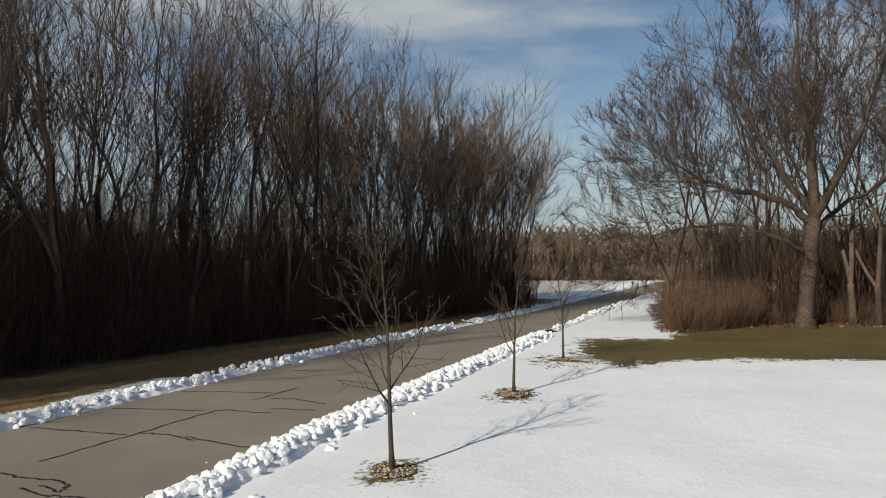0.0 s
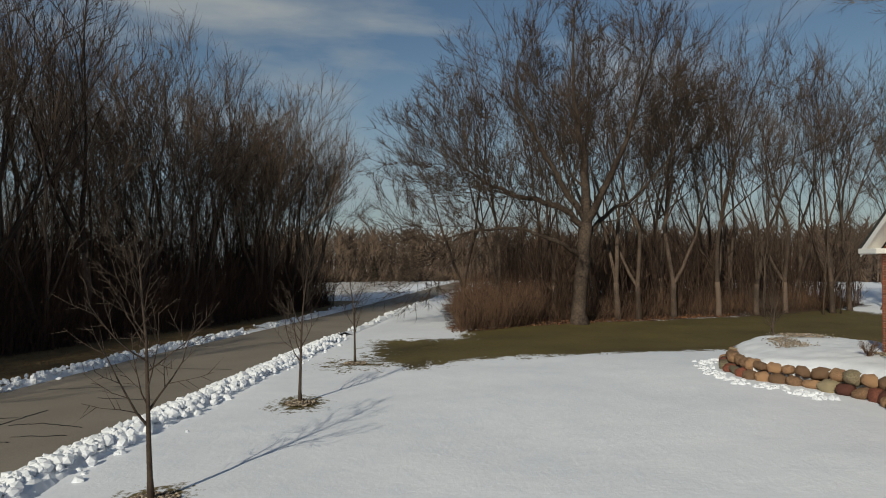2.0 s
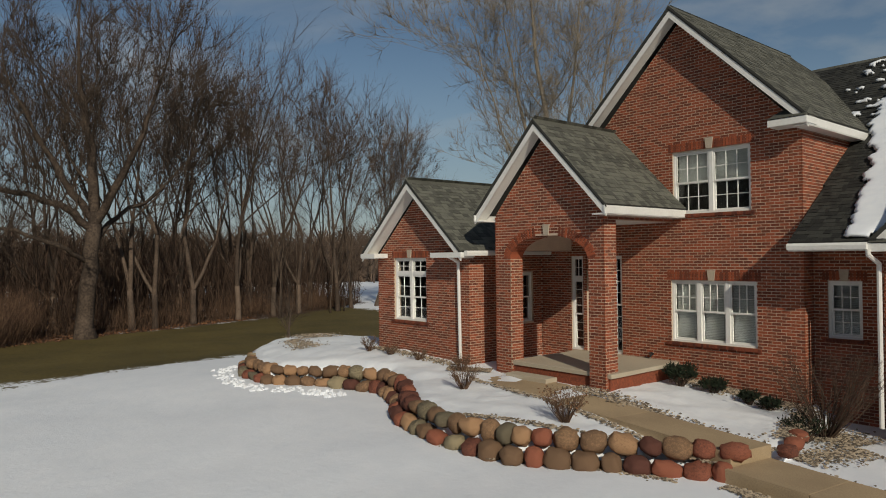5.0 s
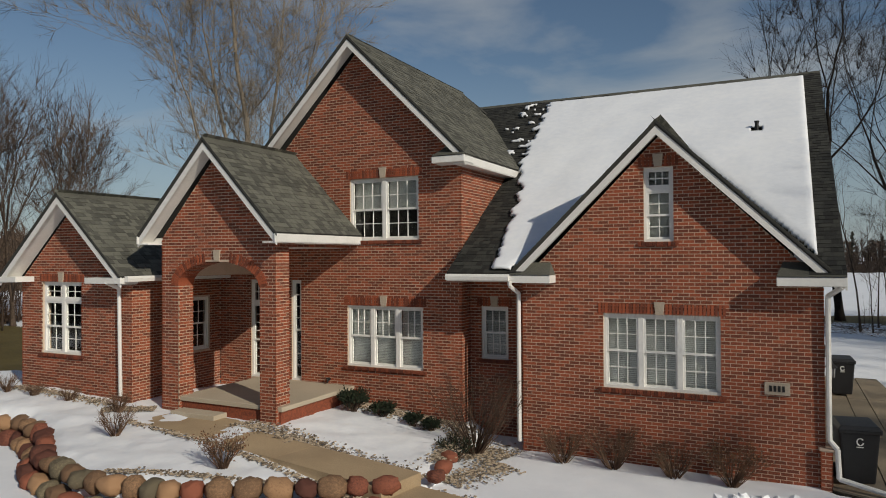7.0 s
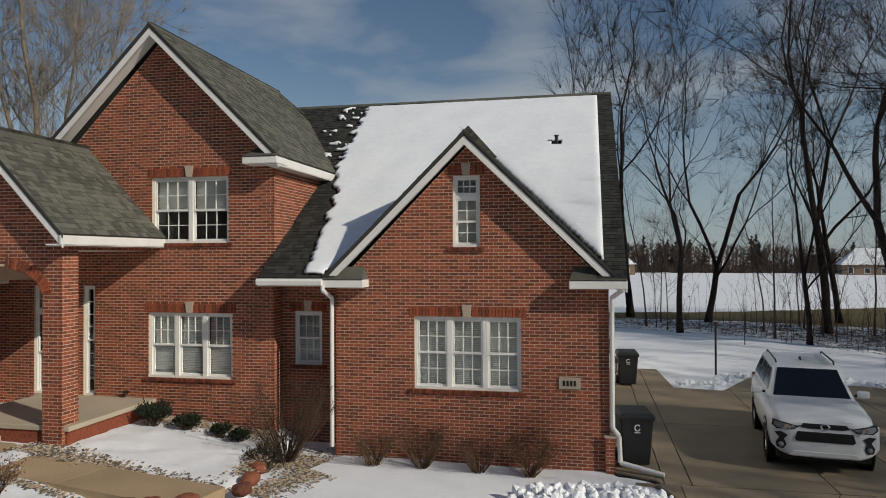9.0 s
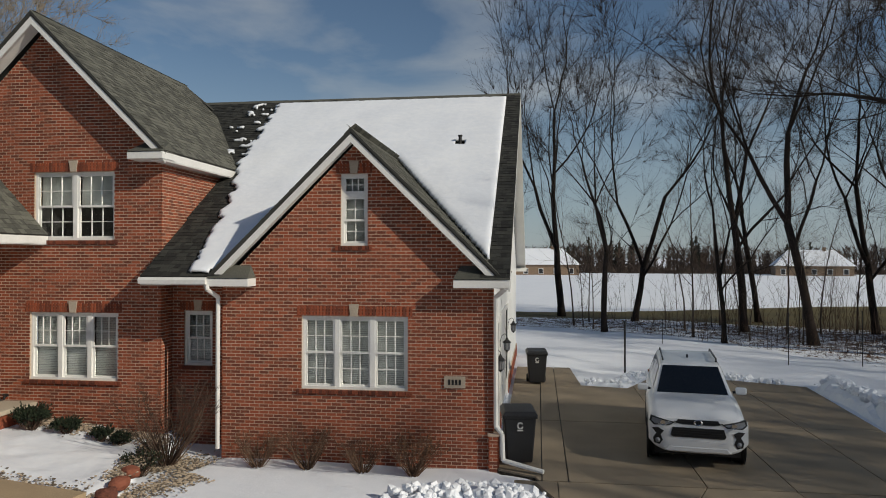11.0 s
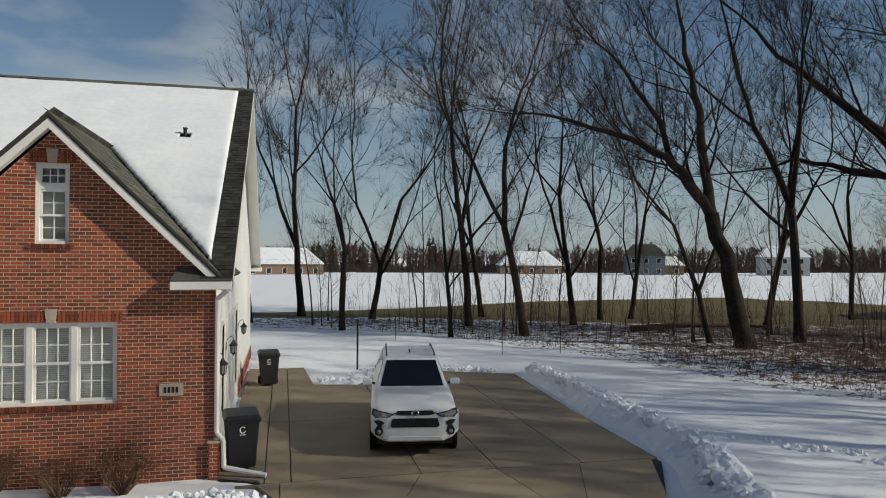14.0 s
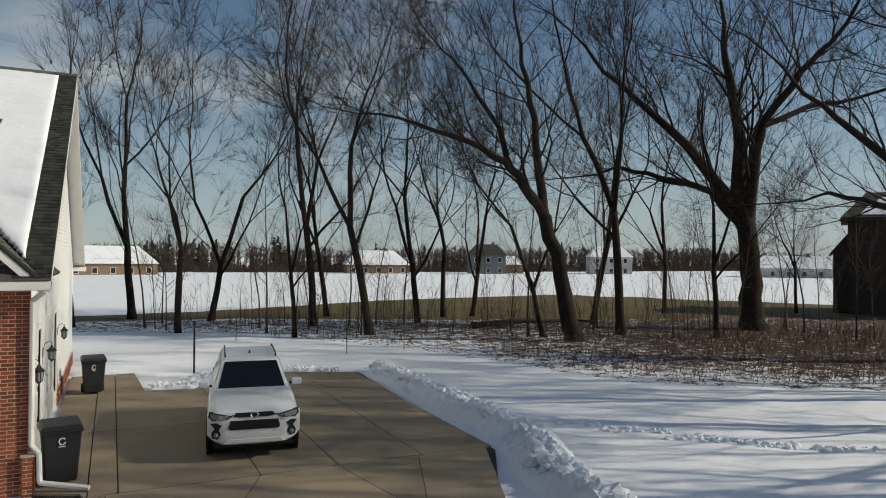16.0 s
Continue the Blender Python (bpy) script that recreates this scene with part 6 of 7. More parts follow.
leaves("leaf_litter", in_poly(LITTER), 7000, 1, "dead brown leaves scattered on snow", 0.06)
leaves("leaf_litter", in_poly([(-30, -13.3), (-33, -8.6), (-35, -3), (-38.2, 6), (-40, 6), (-37, -8), (-33, -13.5)]), 2500, 2, "rust-brown fallen leaves at the grove's edge", 0.07)


def shrub(name, x, y, z, r, h, n, seed, material, label, leafy=None, up=0.5):
    rng = random.Random(seed)
    t = thing(name, label, "shrub", "garden shrubs", at=(x, y, z))
    m, lf = Mesh(), Mesh()
    for i in range(n):
        a = rng.uniform(0, 6.3)
        d = Vector((math.cos(a) * (1 - up), math.sin(a) * (1 - up), up + rng.uniform(0, .5))).normalized()
        p = Vector((rng.uniform(-.05, .05), rng.uniform(-.05, .05), -0.05))
        q = p + d * h * rng.uniform(0.4, 0.6)
        e = q + (d + Vector((rng.gauss(0, .3), rng.gauss(0, .3), .25))).normalized() * h * 0.5
        m.tube([p, q, e], [0.010, 0.006, 0.002], 3, cap=False)
        for k in range(5):
            s = q.lerp(e, rng.random())
            u = s + (d + Vector((rng.gauss(0, .7), rng.gauss(0, .7), rng.gauss(.1, .4)))).normalized() * r * 0.45
            cone(m, s, u, 0.004)
            if leafy:
                for _ in range(leafy * (2 if material is M_DARKBRUSH else 1)):
                    c = s.lerp(u, rng.uniform(0.3, 1.1))
                    rot = Euler((rng.uniform(0, 6), rng.uniform(0, 6), rng.uniform(0, 6))).to_matrix()
                    lf.add([rot @ (Vector(v) * 0.027) + c for v in ((-1, 0, 0), (0, -.5, 0), (1, 0, 0), (0, .5, 0))], [(0, 1, 2, 3)])
    part("bush", m, material, t)
    if lf.v:
        part("foliage", lf, M_EVERGREEN if material is M_DARKBRUSH else M_LEAF, t)
    return t


for i, (x, y, r, h, n, mt, lf, lb) in enumerate((
        (-6.9, -4.35, 0.45, 0.6, 46, M_BRUSH, None, "bare twiggy shrub in the snowy bed"), (-3.7, -4.75, 0.5, 0.6, 52, M_BRUSH, 1, "bare twiggy shrub with dead leaves by the walk"),
        (-8.4, -3.1, 0.45, 0.45, 40, M_BRUSH, None, "low bare tan shrub beside the wing"), (-10.2, -3.0, 0.35, 0.35, 34, M_BRUSH, None, "low bare tan shrub below the wing window"),
        (-11.5, -3.0, 0.35, 0.3, 30, M_BRUSH, None, "low bare tan shrub below the wing window"), (-12.6, -3.0, 0.35, 0.45, 34, M_BRUSH, None, "low bare shrub at the wing corner"),
        (-4.0, -0.25, 0.5, 0.42, 60, M_DARKBRUSH, 6, "low dark evergreen shrub under the window"), (-3.2, -0.2, 0.35, 0.3, 46, M_DARKBRUSH, 6, "small dark evergreen shrub under the window"),
        (-2.4, -0.25, 0.3, 0.25, 40, M_DARKBRUSH, 4, "small dark evergreen shrub under the window"), (-1.9, -0.35, 0.3, 0.22, 36, M_DARKBRUSH, 4, "small dark shrub at the wall"),
        (-0.7, -0.7, 0.7, 1.8, 100, M_DARKBRUSH, None, "tall dark bare shrub beside the garage wall"), (-0.9, -1.3, 0.4, 0.5, 40, M_DARKBRUSH, 2, "dark shrub at the bed's corner"),
        (1.1, -0.5, 0.4, 0.8, 60, M_BRUSH, None, "bare reddish shrub against the garage wall"), (2.1, -0.5, 0.45, 0.95, 70, M_BRUSH, None, "bare reddish shrub against the garage wall"),
        (3.2, -0.5, 0.4, 0.75, 60, M_BRUSH, None, "bare reddish shrub against the garage wall"), (4.2, -0.5, 0.45, 0.85, 70, M_BRUSH, 1, "bare reddish shrub against the garage wall"))):
    inbed = sd_poly(x, y, BED) > 0
    shrub("shrub", x, y, (bz(x, y) if inbed else gz(x, y)) - 0.03, r, h, n, i, mt, lb, lf)
orn = grow(97, 1.5, 0.04, (6, 6, 5), first=0.15, up=0.5, angles=(40, 40, 40), ratio=(0.7, 0.5, 0.5), fork=3, twig=0.005, sides=(6, 5, 4, 3))
tree(orn, -17.3, -3.2, bz(-17.3, -3.2) - 0.05, 0, 1.0, "small bare multi-stemmed ornamental tree in gravel", M_BARK, "ornamental_tree")


def far_tree(m, rng, x, y, z, h, rr):
    base = Vector((x, y, z))
    top = base + Vector((rng.gauss(0, .05) * h, rng.gauss(0, .05) * h, h * 0.85))
    cone(m, base, top, h * 0.018)
    for k in range(rr):
        f = rng.uniform(0.2, 0.95)
        s = base.lerp(top, f)
        a = rng.uniform(0, 6.3)
        e = s + Vector((math.cos(a) * 0.5, math.sin(a) * 0.5, rng.uniform(0.15, 0.85))) * h * 0.24
        cone(m, s, e, h * 0.013)


def far_woods():
    rng = random.Random(12)
    m, ev = Mesh(), Mesh()
    for i in range(1500):
        x = rng.uniform(-110, 300)
        y = 190 + rng.uniform(0, 40) + 0.0004 * x * x - 0.12 * x
        h = rng.uniform(8.5, 13.5) * (0.8 + 0.3 * noise.noise((x * 0.02, 3, 0)))
        far_tree(m, rng, x, y, -1.3, h, 26)
    for i in range(2200):
        x = rng.uniform(-120, 330)
        y = 186 + rng.uniform(0, 14) + 0.0004 * x * x - 0.12 * x
        h = rng.uniform(2.5, 5.0)
        mid = Vector((x, y, -1.2))
        for j in range(9):
            d = Vector((rng.gauss(0, 0.7), rng.gauss(0, 0.7), rng.uniform(0.5, 1.3))).normalized()
            cone(m, mid, mid + d * h, 0.2)
    for i in range(22):
        x = rng.choice((rng.gauss(28, 14), rng.gauss(55, 12), rng.uniform(-60, 250)))
        y = 214 + rng.uniform(0, 10) + 0.0004 * x * x - 0.12 * x
        h = rng.uniform(8, 12)
        for j in range(60):
            f = rng.random() ** 0.8
            r = h * 0.30 * (1 - f) + 0.4
            c = Vector((x, y, h * (0.12 + 0.86 * f) - 1.2))
            an = rng.uniform(0, 6.3)
            cone(ev, c, c + Vector((math.cos(an) * r, math.sin(an) * r, rng.uniform(-0.1, 0.5) * r)), 0.42)
    tagged(part("far_woods", ev, M_FARGREEN), "distant dark evergreens above the winter woods", "woods", kind="stuff")
    tagged(part("far_woods", m, M_FARWOOD), "distant band of brown winter woods beyond the field", "woods", kind="stuff")
    m = Mesh()
    for i in range(1500):
        a = rng.uniform(radians(140), radians(197))
        d = rng.uniform(118, 175)
        far_tree(m, rng, d * math.cos(a), d * math.sin(a) - 6, -0.9, rng.uniform(7.5, 12.5), 20)
    for i in range(900):
        a = rng.uniform(radians(140), radians(197))
        d = rng.uniform(112, 125)
        c = Vector((d * math.cos(a), d * math.sin(a) - 6, -0.9))
        for j in range(8):
            cone(m, c, c + Vector((rng.gauss(0, 0.5), rng.gauss(0, 0.5), rng.uniform(0.6, 1.2))) * rng.uniform(1.5, 3.6), 0.12)
    tagged(part("far_woods", m, M_TANWOOD), "distant brown woods at the road's end", "woods", kind="stuff")
    m = Mesh()
    for i in range(1100):
        x = rng.uniform(-75, 40)
        far_tree(m, rng, x, -58 - rng.uniform(0, 22) + 0.15 * x, -0.9, rng.uniform(7, 12), 18)
    tagged(part("far_woods", m, M_DARKBRUSH), "deep dark woods across the road", "woods", kind="stuff")
    m = Mesh()
    for i in range(420):
        a = rng.uniform(radians(95), radians(150))
        d = rng.uniform(85, 150)
        far_tree(m, rng, d * math.cos(a) - 20, d * math.sin(a), -0.9, rng.uniform(6, 10), 16)
    tagged(part("far_woods", m, M_FARWOOD), "distant brown woods behind the house", "woods", kind="stuff")


far_woods()


def cedar(x, y, h, seed):
    rng = random.Random(seed)
    t = thing("cedar", "small dark conical cedar in the far meadow", "tree", "meadow cedars", at=(x, y, gz(x, y)))
    part("trunk", Mesh().tube([(0, 0, 0), (0, 0, h)], [0.08, 0.02], 6), M_BARK, t)
    m = Mesh()
    for i in range(420):
        f = rng.random() ** 0.7
        a, r = rng.uniform(0, 6.3), h * 0.30 * (1 - f) * rng.uniform(0.5, 1.1)
        c = Vector((r * math.cos(a), r * math.sin(a), 0.1 * h + f * h * 0.9))
        rot = Euler((rng.uniform(0, 6), rng.uniform(0, 6), rng.uniform(0, 6))).to_matrix()
        m.add([rot @ (Vector(v) * h * 0.05) + c for v in ((-1, 0, 0), (0, -.6, .2), (1, 0, 0), (0, .6, .2))], [(0, 1, 2, 3)])
    part("foliage", m, M_CEDAR, t)


for i, (x, y, h) in enumerate(((-88, -20.5, 3.2), (-104, -21.5, 4.2), (-108, -16.5, 4.4), (-99, -18.8, 3.0), (-112, -24, 4.0))):
    cedar(x, y, h, i)


# ---------------------------------------------------------------- car
def front_y(x, z):
    """The curved face of the car's front, along its length."""
    return -0.07 + 0.55 * max(0.0, abs(x) - 0.50) ** 1.6 + 0.16 * max(0.0, z - 0.80) + 0.10 * max(0.0, 0.50 - z)


def front_patch(poly, lift, side):
    """A flat-sided patch that lies on the car's front; side mirrors it."""
    return Mesh().prism([(side * x, z) for x, z in poly][::-side], lambda a, b: (a, front_y(a, b) - lift, b), (0, 0.06, 0))


def build_car():
    car = thing("car", "white sport utility vehicle parked on the driveway", "car", at=(9.57, 0.27, 0.0))
    Wd = 0.925
    # half sections (x, z) from the sill up to the bonnet or belt line, along the length
    st = [(0.02, 0.74, 0.50, 0.88), (0.10, 0.86, 0.44, 1.00), (0.40, 0.91, 0.40, 1.09), (0.95, Wd, 0.38, 1.13), (1.45, Wd, 0.36, 1.17), (2.4, Wd, 0.36, 1.18), (3.6, Wd, 0.36, 1.20), (4.5, 0.91, 0.42, 1.20), (4.78, 0.84, 0.50, 1.15)]
    m = Mesh()
    rows = []
    for y, w, zb, zt in st:
        half = [(0.0, zb), (w * 0.80, zb), (w * 0.97, zb + 0.10), (w, zb + 0.30), (w * 0.985, zt - 0.22), (w * 0.93, zt - 0.06), (w * 0.80, zt), (w * 0.4, zt + 0.025), (0.0, zt + 0.03)]
        ring = [(x, z) for x, z in half] + [(-x, z) for x, z in half[-2:0:-1]]
        rows.append(len(m.v))
        m.v += [(x, y, z) for x, z in ring]
    n = 16
    for a, b in zip(rows, rows[1:]):
        for i in range(n):
            m.f.append((a + i, a + (i + 1) % n, b + (i + 1) % n, b + i))
    m.f += [tuple(rows[0] + i for i in range(n))[::-1], tuple(rows[-1] + i for i in range(n))]
    part("body", m, M_CARPAINT, car, "glossy white body", smooth=True)
    # cabin: pillars and roof, with dark glass let in
    cab = Mesh()
    base = [(-0.80, 1.42, 1.16), (0.80, 1.42, 1.16), (0.83, 4.62, 1.20), (-0.83, 4.62, 1.20)]
    top = [(-0.62, 2.12, 1.72), (0.62, 2.12, 1.72), (0.64, 4.35, 1.74), (-0.64, 4.35, 1.74)]
    cab.add(base + top, [(4, 5, 6, 7), (0, 1, 5, 4), (1, 2, 6, 5), (2, 3, 7, 6), (3, 0, 4, 7)])
    cb = part("cabin", cab, M_CARPAINT, car, "white roof and pillars", bevel=0.06)

    def pane(q, k0, k1, j0, j1, lift):
        a, b, c, d = (Vector(v) for v in q)
        g = lambda s, t: (a.lerp(b, s)).lerp(d.lerp(c, s), t)
        nn = (b - a).cross(d - a).normalized() * lift
        return Mesh().add([g(k0, j0) + nn, g(k1, j0) + nn, g(k1, j1) + nn, g(k0, j1) + nn], [(0, 1, 2, 3)])
    part("windscreen", pane((base[0], base[1], top[1], top[0]), 0.05, 0.95, 0.06, 0.93, 0.012), M_CARGLASS, car, "dark windscreen")
    for a, b, s in ((1, 2, 1), (2, 3, 1), (3, 0, 1)):
        q = (base[a], base[b], top[b], top[a])
        if a == 2:
            part("rear_window", pane(q, 0.08, 0.92, 0.15, 0.85, 0.012), M_CARGLASS, car)
        else:
            for k0, k1 in (((0.10, 0.36), (0.39, 0.66), (0.70, 0.93)) if a == 1 else ((0.07, 0.30), (0.34, 0.61), (0.64, 0.90))):
                part("side_window", pane(q, k0, k1, 0.12, 0.84, 0.012), M_CARGLASS, car)
    for sx in (-1, 1):
        part("roof_rail", Mesh().tube([(sx * 0.56, 2.35, 1.76), (sx * 0.57, 2.45, 1.81), (sx * 0.58, 4.0, 1.82), (sx * 0.58, 4.1, 1.77)], [0.02] * 4, 6), M_BLACK, car, "black roof rail")
        mir = part("mirror", Mesh().box(-0.11, -0.06, -0.075, 0.11, 0.06, 0.075), M_CARPAINT, car, "white door mirror", bevel=0.035)
        mir.location = (sx * 1.0, 1.78, 1.24)
        part("mirror_arm", Mesh().tube([(sx * 0.84, 1.80, 1.20), (sx * 0.95, 1.78, 1.23)], [0.03, 0.03], 6), M_BLACK, mir).matrix_parent_inverse = Matrix.Translation(mir.location).inverted()
        # headlight: swept wedge in a dark housing
        hs = front_patch([(0.42, 0.915), (0.62, 0.955), (0.86, 1.0), (0.885, 0.90), (0.80, 0.83), (0.52, 0.85)], 0.012, sx)
        h = part("headlight", hs, M_BLACK, car, "dark swept headlight housing")
        part("headlight_lens", front_patch([(0.47, 0.905), (0.63, 0.935), (0.83, 0.97), (0.85, 0.91), (0.78, 0.855), (0.54, 0.87)], 0.022, sx), M_LENS, h, "clear headlight lens")
        part("projector", Mesh().lathe([(0.0, 0), (0.045, 0.0), (0.05, 0.05)], 14, Matrix.Translation((sx * 0.64, front_y(0.64, 0.9) - 0.03, 0.90)) @ pose(0, 0, 0, 90, 0, 0)), M_CHROME, h)
        f = part("fog_lamp_bezel", front_patch([(0.62, 0.74), (0.72, 0.79), (0.84, 0.77), (0.76, 0.68), (0.82, 0.58), (0.80, 0.49), (0.70, 0.47), (0.64, 0.56), (0.68, 0.66)], 0.014, sx), M_BLACK, car, "black curled fog-lamp bezel")
        part("fog_lamp", Mesh().lathe([(0.0, 0.02), (0.045, 0.0), (0.05, -0.04)], 12, Matrix.Translation((sx * 0.73, front_y(0.73, 0.55) - 0.03, 0.55)) @ pose(0, 0, 0, 90, 0, 0)), M_LENS, f)
        for y in (0.92, 3.71):
            wh = part("wheel", Mesh().lathe([(0.25, -0.12), (0.34, -0.13), (0.385, -0.10), (0.39, 0.0), (0.385, 0.10), (0.34, 0.13), (0.25, 0.12)], 28, pose(0, 0, 0, 0, 90, 0)), M_RUBBER, car, "black tyre", smooth=True)
            wh.location = (sx * 0.80, y, 0.385)
            rim = Mesh().lathe([(0.0, 0.09 * sx), (0.06, 0.10 * sx), (0.07, 0.08 * sx), (0.23, 0.07 * sx), (0.25, 0.10 * sx), (0.25, -0.1 * sx)], 24, pose(0, 0, 0, 0, 90, 0))
            part("rim", rim, M_CHROME, wh, "grey alloy rim")
            arch = Mesh().lathe([(0.40, 0.0), (0.47, 0.0), (0.47, 0.035), (0.40, 0.035)], 28, Matrix.Translation((sx * 0.905 - (0.0175 if sx > 0 else 0.0175), y, 0.40)) @ pose(0, 0, 0, 0, 90, 0))
            part("wheel_arch", arch, M_BLACK, car, "dark wheel arch")
    part("underside", Mesh().box(-0.78, 0.15, 0.26, 0.78, 4.65, 0.42), M_BLACK, car)
    fas = Mesh()
    gx, gv = [(-0.90 + 1.80 * i / 24) for i in range(25)], [j / 12 for j in range(13)]
    for x in gx:
        ax = abs(x)
        zb = float(np.interp(ax, (0, 0.58, 0.78, 0.90), (0.35, 0.36, 0.43, 0.55)))
        zt = float(np.interp(ax, (0, 0.45, 0.90), (1.02, 1.02, 0.97)))
        for v in gv:
            z = zb + (zt - zb) * v
            fas.v.append((x, front_y(x, z), z))
    for i in range(24):
        for j in range(12):
            fas.f.append((13 * i + j, 13 * (i + 1) + j, 13 * (i + 1) + j + 1, 13 * i + j + 1))
    fp = part("front_bumper", fas, M_CARPAINT, car, "glossy white front bumper", smooth=True)
    so = fp.modifiers.new("thick", "SOLIDIFY")
    so.thickness, so.offset = 0.05, -1
    for nm, pl, lb in (("upper_grille", [(-0.40, 0.905), (-0.36, 0.975), (0.36, 0.975), (0.40, 0.905), (0.28, 0.885), (-0.28, 0.885)], "slim black upper grille"),
                       ("lower_grille", [(-0.50, 0.68), (-0.46, 0.825), (0.46, 0.825), (0.50, 0.68), (0.46, 0.645), (-0.46, 0.645)], "wide black lower grille")):
        gr = part(nm, Mesh().prism(pl, lambda a, b: (a, front_y(0, b) - 0.014, b), (0, 0.05, 0)), M_BLACK, car, lb)
        for k in range(3 if nm == "lower_grille" else 1):
            z = 0.69 + 0.045 * k if nm == "lower_grille" else 0.93
            part("grille_slat", Mesh().box(-0.44, front_y(0, z) - 0.022, z - 0.006, 0.44, front_y(0, z) - 0.010, z + 0.006), M_RUBBER, gr)
    part("skid_plate", Mesh().prism([(-0.52, 0.46), (0.52, 0.46), (0.60, 0.37), (-0.60, 0.37)], lambda a, b: (a, front_y(0, b) - 0.010, b), (0, 0.04, 0)), M_CARPAINT, car, "white lower bumper lip", bevel=0.01)
    part("badge", Mesh().lathe([(0.055, 0), (0.07, 0.01), (0.085, 0)], 20, Matrix.Translation((0, front_y(0, 0.93) - 0.04, 0.93)) @ pose(0, 0, 0, 90, 0, 0) @ Matrix.Diagonal((1, 0.68, 1, 1))), M_CHROME, car, "chrome oval badge")
    part("tail_light", Mesh().box(-0.86, 4.66, 0.95, -0.70, 4.80, 1.15), M_BRICK, car)
    part("tail_light", Mesh().box(0.70, 4.66, 0.95, 0.86, 4.80, 1.15), M_BRICK, car)
    part("antenna", Mesh().prism([(2.9 + 0.0, 1.75), (3.12, 1.75), (3.08, 1.81)], lambda a, b: (-0.02, a, b), (0.04, 0, 0)), M_BLACK, car, "small black roof fin")
    car.rotation_euler = (0, 0, radians(-8))
    return car


build_car()


# ---------------------------------------------------------------- small things by the garage
def bin_(x, y, rot):
    t = thing("wheeled_bin", "black wheeled refuse bin with a closed lid", "bin", "refuse bins", at=(x, y, 0.0))
    b = Mesh().box(-0.26, -0.30, 0.06, 0.26, 0.30, 0.98, taper=1.0)
    b.v = [(vx * (0.86 if vz < 0.5 else 1.08), vy * (0.80 if vz < 0.5 else 1.06), vz) for vx, vy, vz in b.v]
    part("body", b, M_BIN, t, bevel=0.03)
    part("rim", Mesh().box(-0.30, -0.34, 0.94, 0.30, 0.34, 1.0), M_BIN, t, bevel=0.012)
    lid = Mesh().add([(-0.31, -0.36, 1.0), (0.31, -0.36, 1.0), (0.31, 0.36, 1.02), (-0.31, 0.36, 1.02), (-0.26, -0.30, 1.07), (0.26, -0.30, 1.07), (0.26, 0.30, 1.10), (-0.26, 0.30, 1.10)], [(0, 3, 2, 1), (4, 5, 6, 7), (0, 1, 5, 4), (1, 2, 6, 5), (2, 3, 7, 6), (3, 0, 4, 7)])
    part("lid", lid, M_BIN, t, bevel=0.015)
    part("handle", Mesh().tube([(-0.24, 0.36, 1.0), (-0.24, 0.42, 1.02), (0.24, 0.42, 1.02), (0.24, 0.36, 1.0)], [0.018] * 4, 6), M_BIN, t)
    for sx in (-1, 1):
        part("wheel", Mesh().lathe([(0.03, -0.03), (0.12, -0.035), (0.13, 0), (0.12, 0.035), (0.03, 0.03)], 18, Matrix.Translation((sx * 0.24, 0.27, 0.13)) @ pose(0, 0, 0, 0, 90, 0)), M_RUBBER, t)
    ring = Mesh().tube([(0.05 * math.cos(a) * 0.9, -0.312, 0.80 + 0.06 * math.sin(a)) for a in np.linspace(0.6, 6.0, 12)], [0.011] * 12, 5)
    ring.box(-0.05, -0.315, 0.70, 0.05, -0.305, 0.715)
    part("emblem", ring, M_WHITE, t, "pale printed mark")
    t.rotation_euler = (0, 0, radians(rot))
    t.scale = (1.12, 1.08, 1.0)


bin_(6.16, 0.36, 8)
bin_(6.50, 9.1, 4)


def coach_light(y):
    t = thing("coach_light", "black iron coach lantern on the white garage wall", "lamp", "garage lanterns", at=(5.63, y, 1.98))
    t.scale = (0.78, 0.78, 0.78)
    part("back_plate", Mesh().box(0.0, -0.05, -0.12, 0.02, 0.05, 0.12), M_IRON, t, bevel=0.008)
    part("arm", Mesh().tube([(0.02, 0, 0.08), (0.06, 0, 0.24), (0.16, 0, 0.30), (0.22, 0, 0.24), (0.22, 0, 0.17)], [0.010] * 5, 6), M_IRON, t)
    part("roof", Mesh().lathe([(0.0, 0.20), (0.03, 0.17), (0.05, 0.12), (0.13, 0.04), (0.13, 0.02)], 8, Matrix.Translation((0.22, 0, 0))), M_IRON, t)
    part("glass", Mesh().lathe([(0.095, 0.02), (0.075, -0.20), (0.0, -0.20)], 8, Matrix.Translation((0.22, 0, 0))), M_LENS, t, "clear glass lantern body")
    cage = Mesh()
    for k in range(6):
        a = k * math.pi / 3
        cage.tube([(0.22 + 0.10 * math.cos(a), 0.10 * math.sin(a), 0.02), (0.22 + 0.08 * math.cos(a), 0.08 * math.sin(a), -0.21)], [0.006] * 2, 4)
    cage.lathe([(0.085, -0.20), (0.04, -0.24), (0.0, -0.29)], 8, Matrix.Translation((0.22, 0, 0)))
    part("cage", cage, M_IRON, t)


for y in (0.42, 3.35, 7.75):
    coach_light(y)

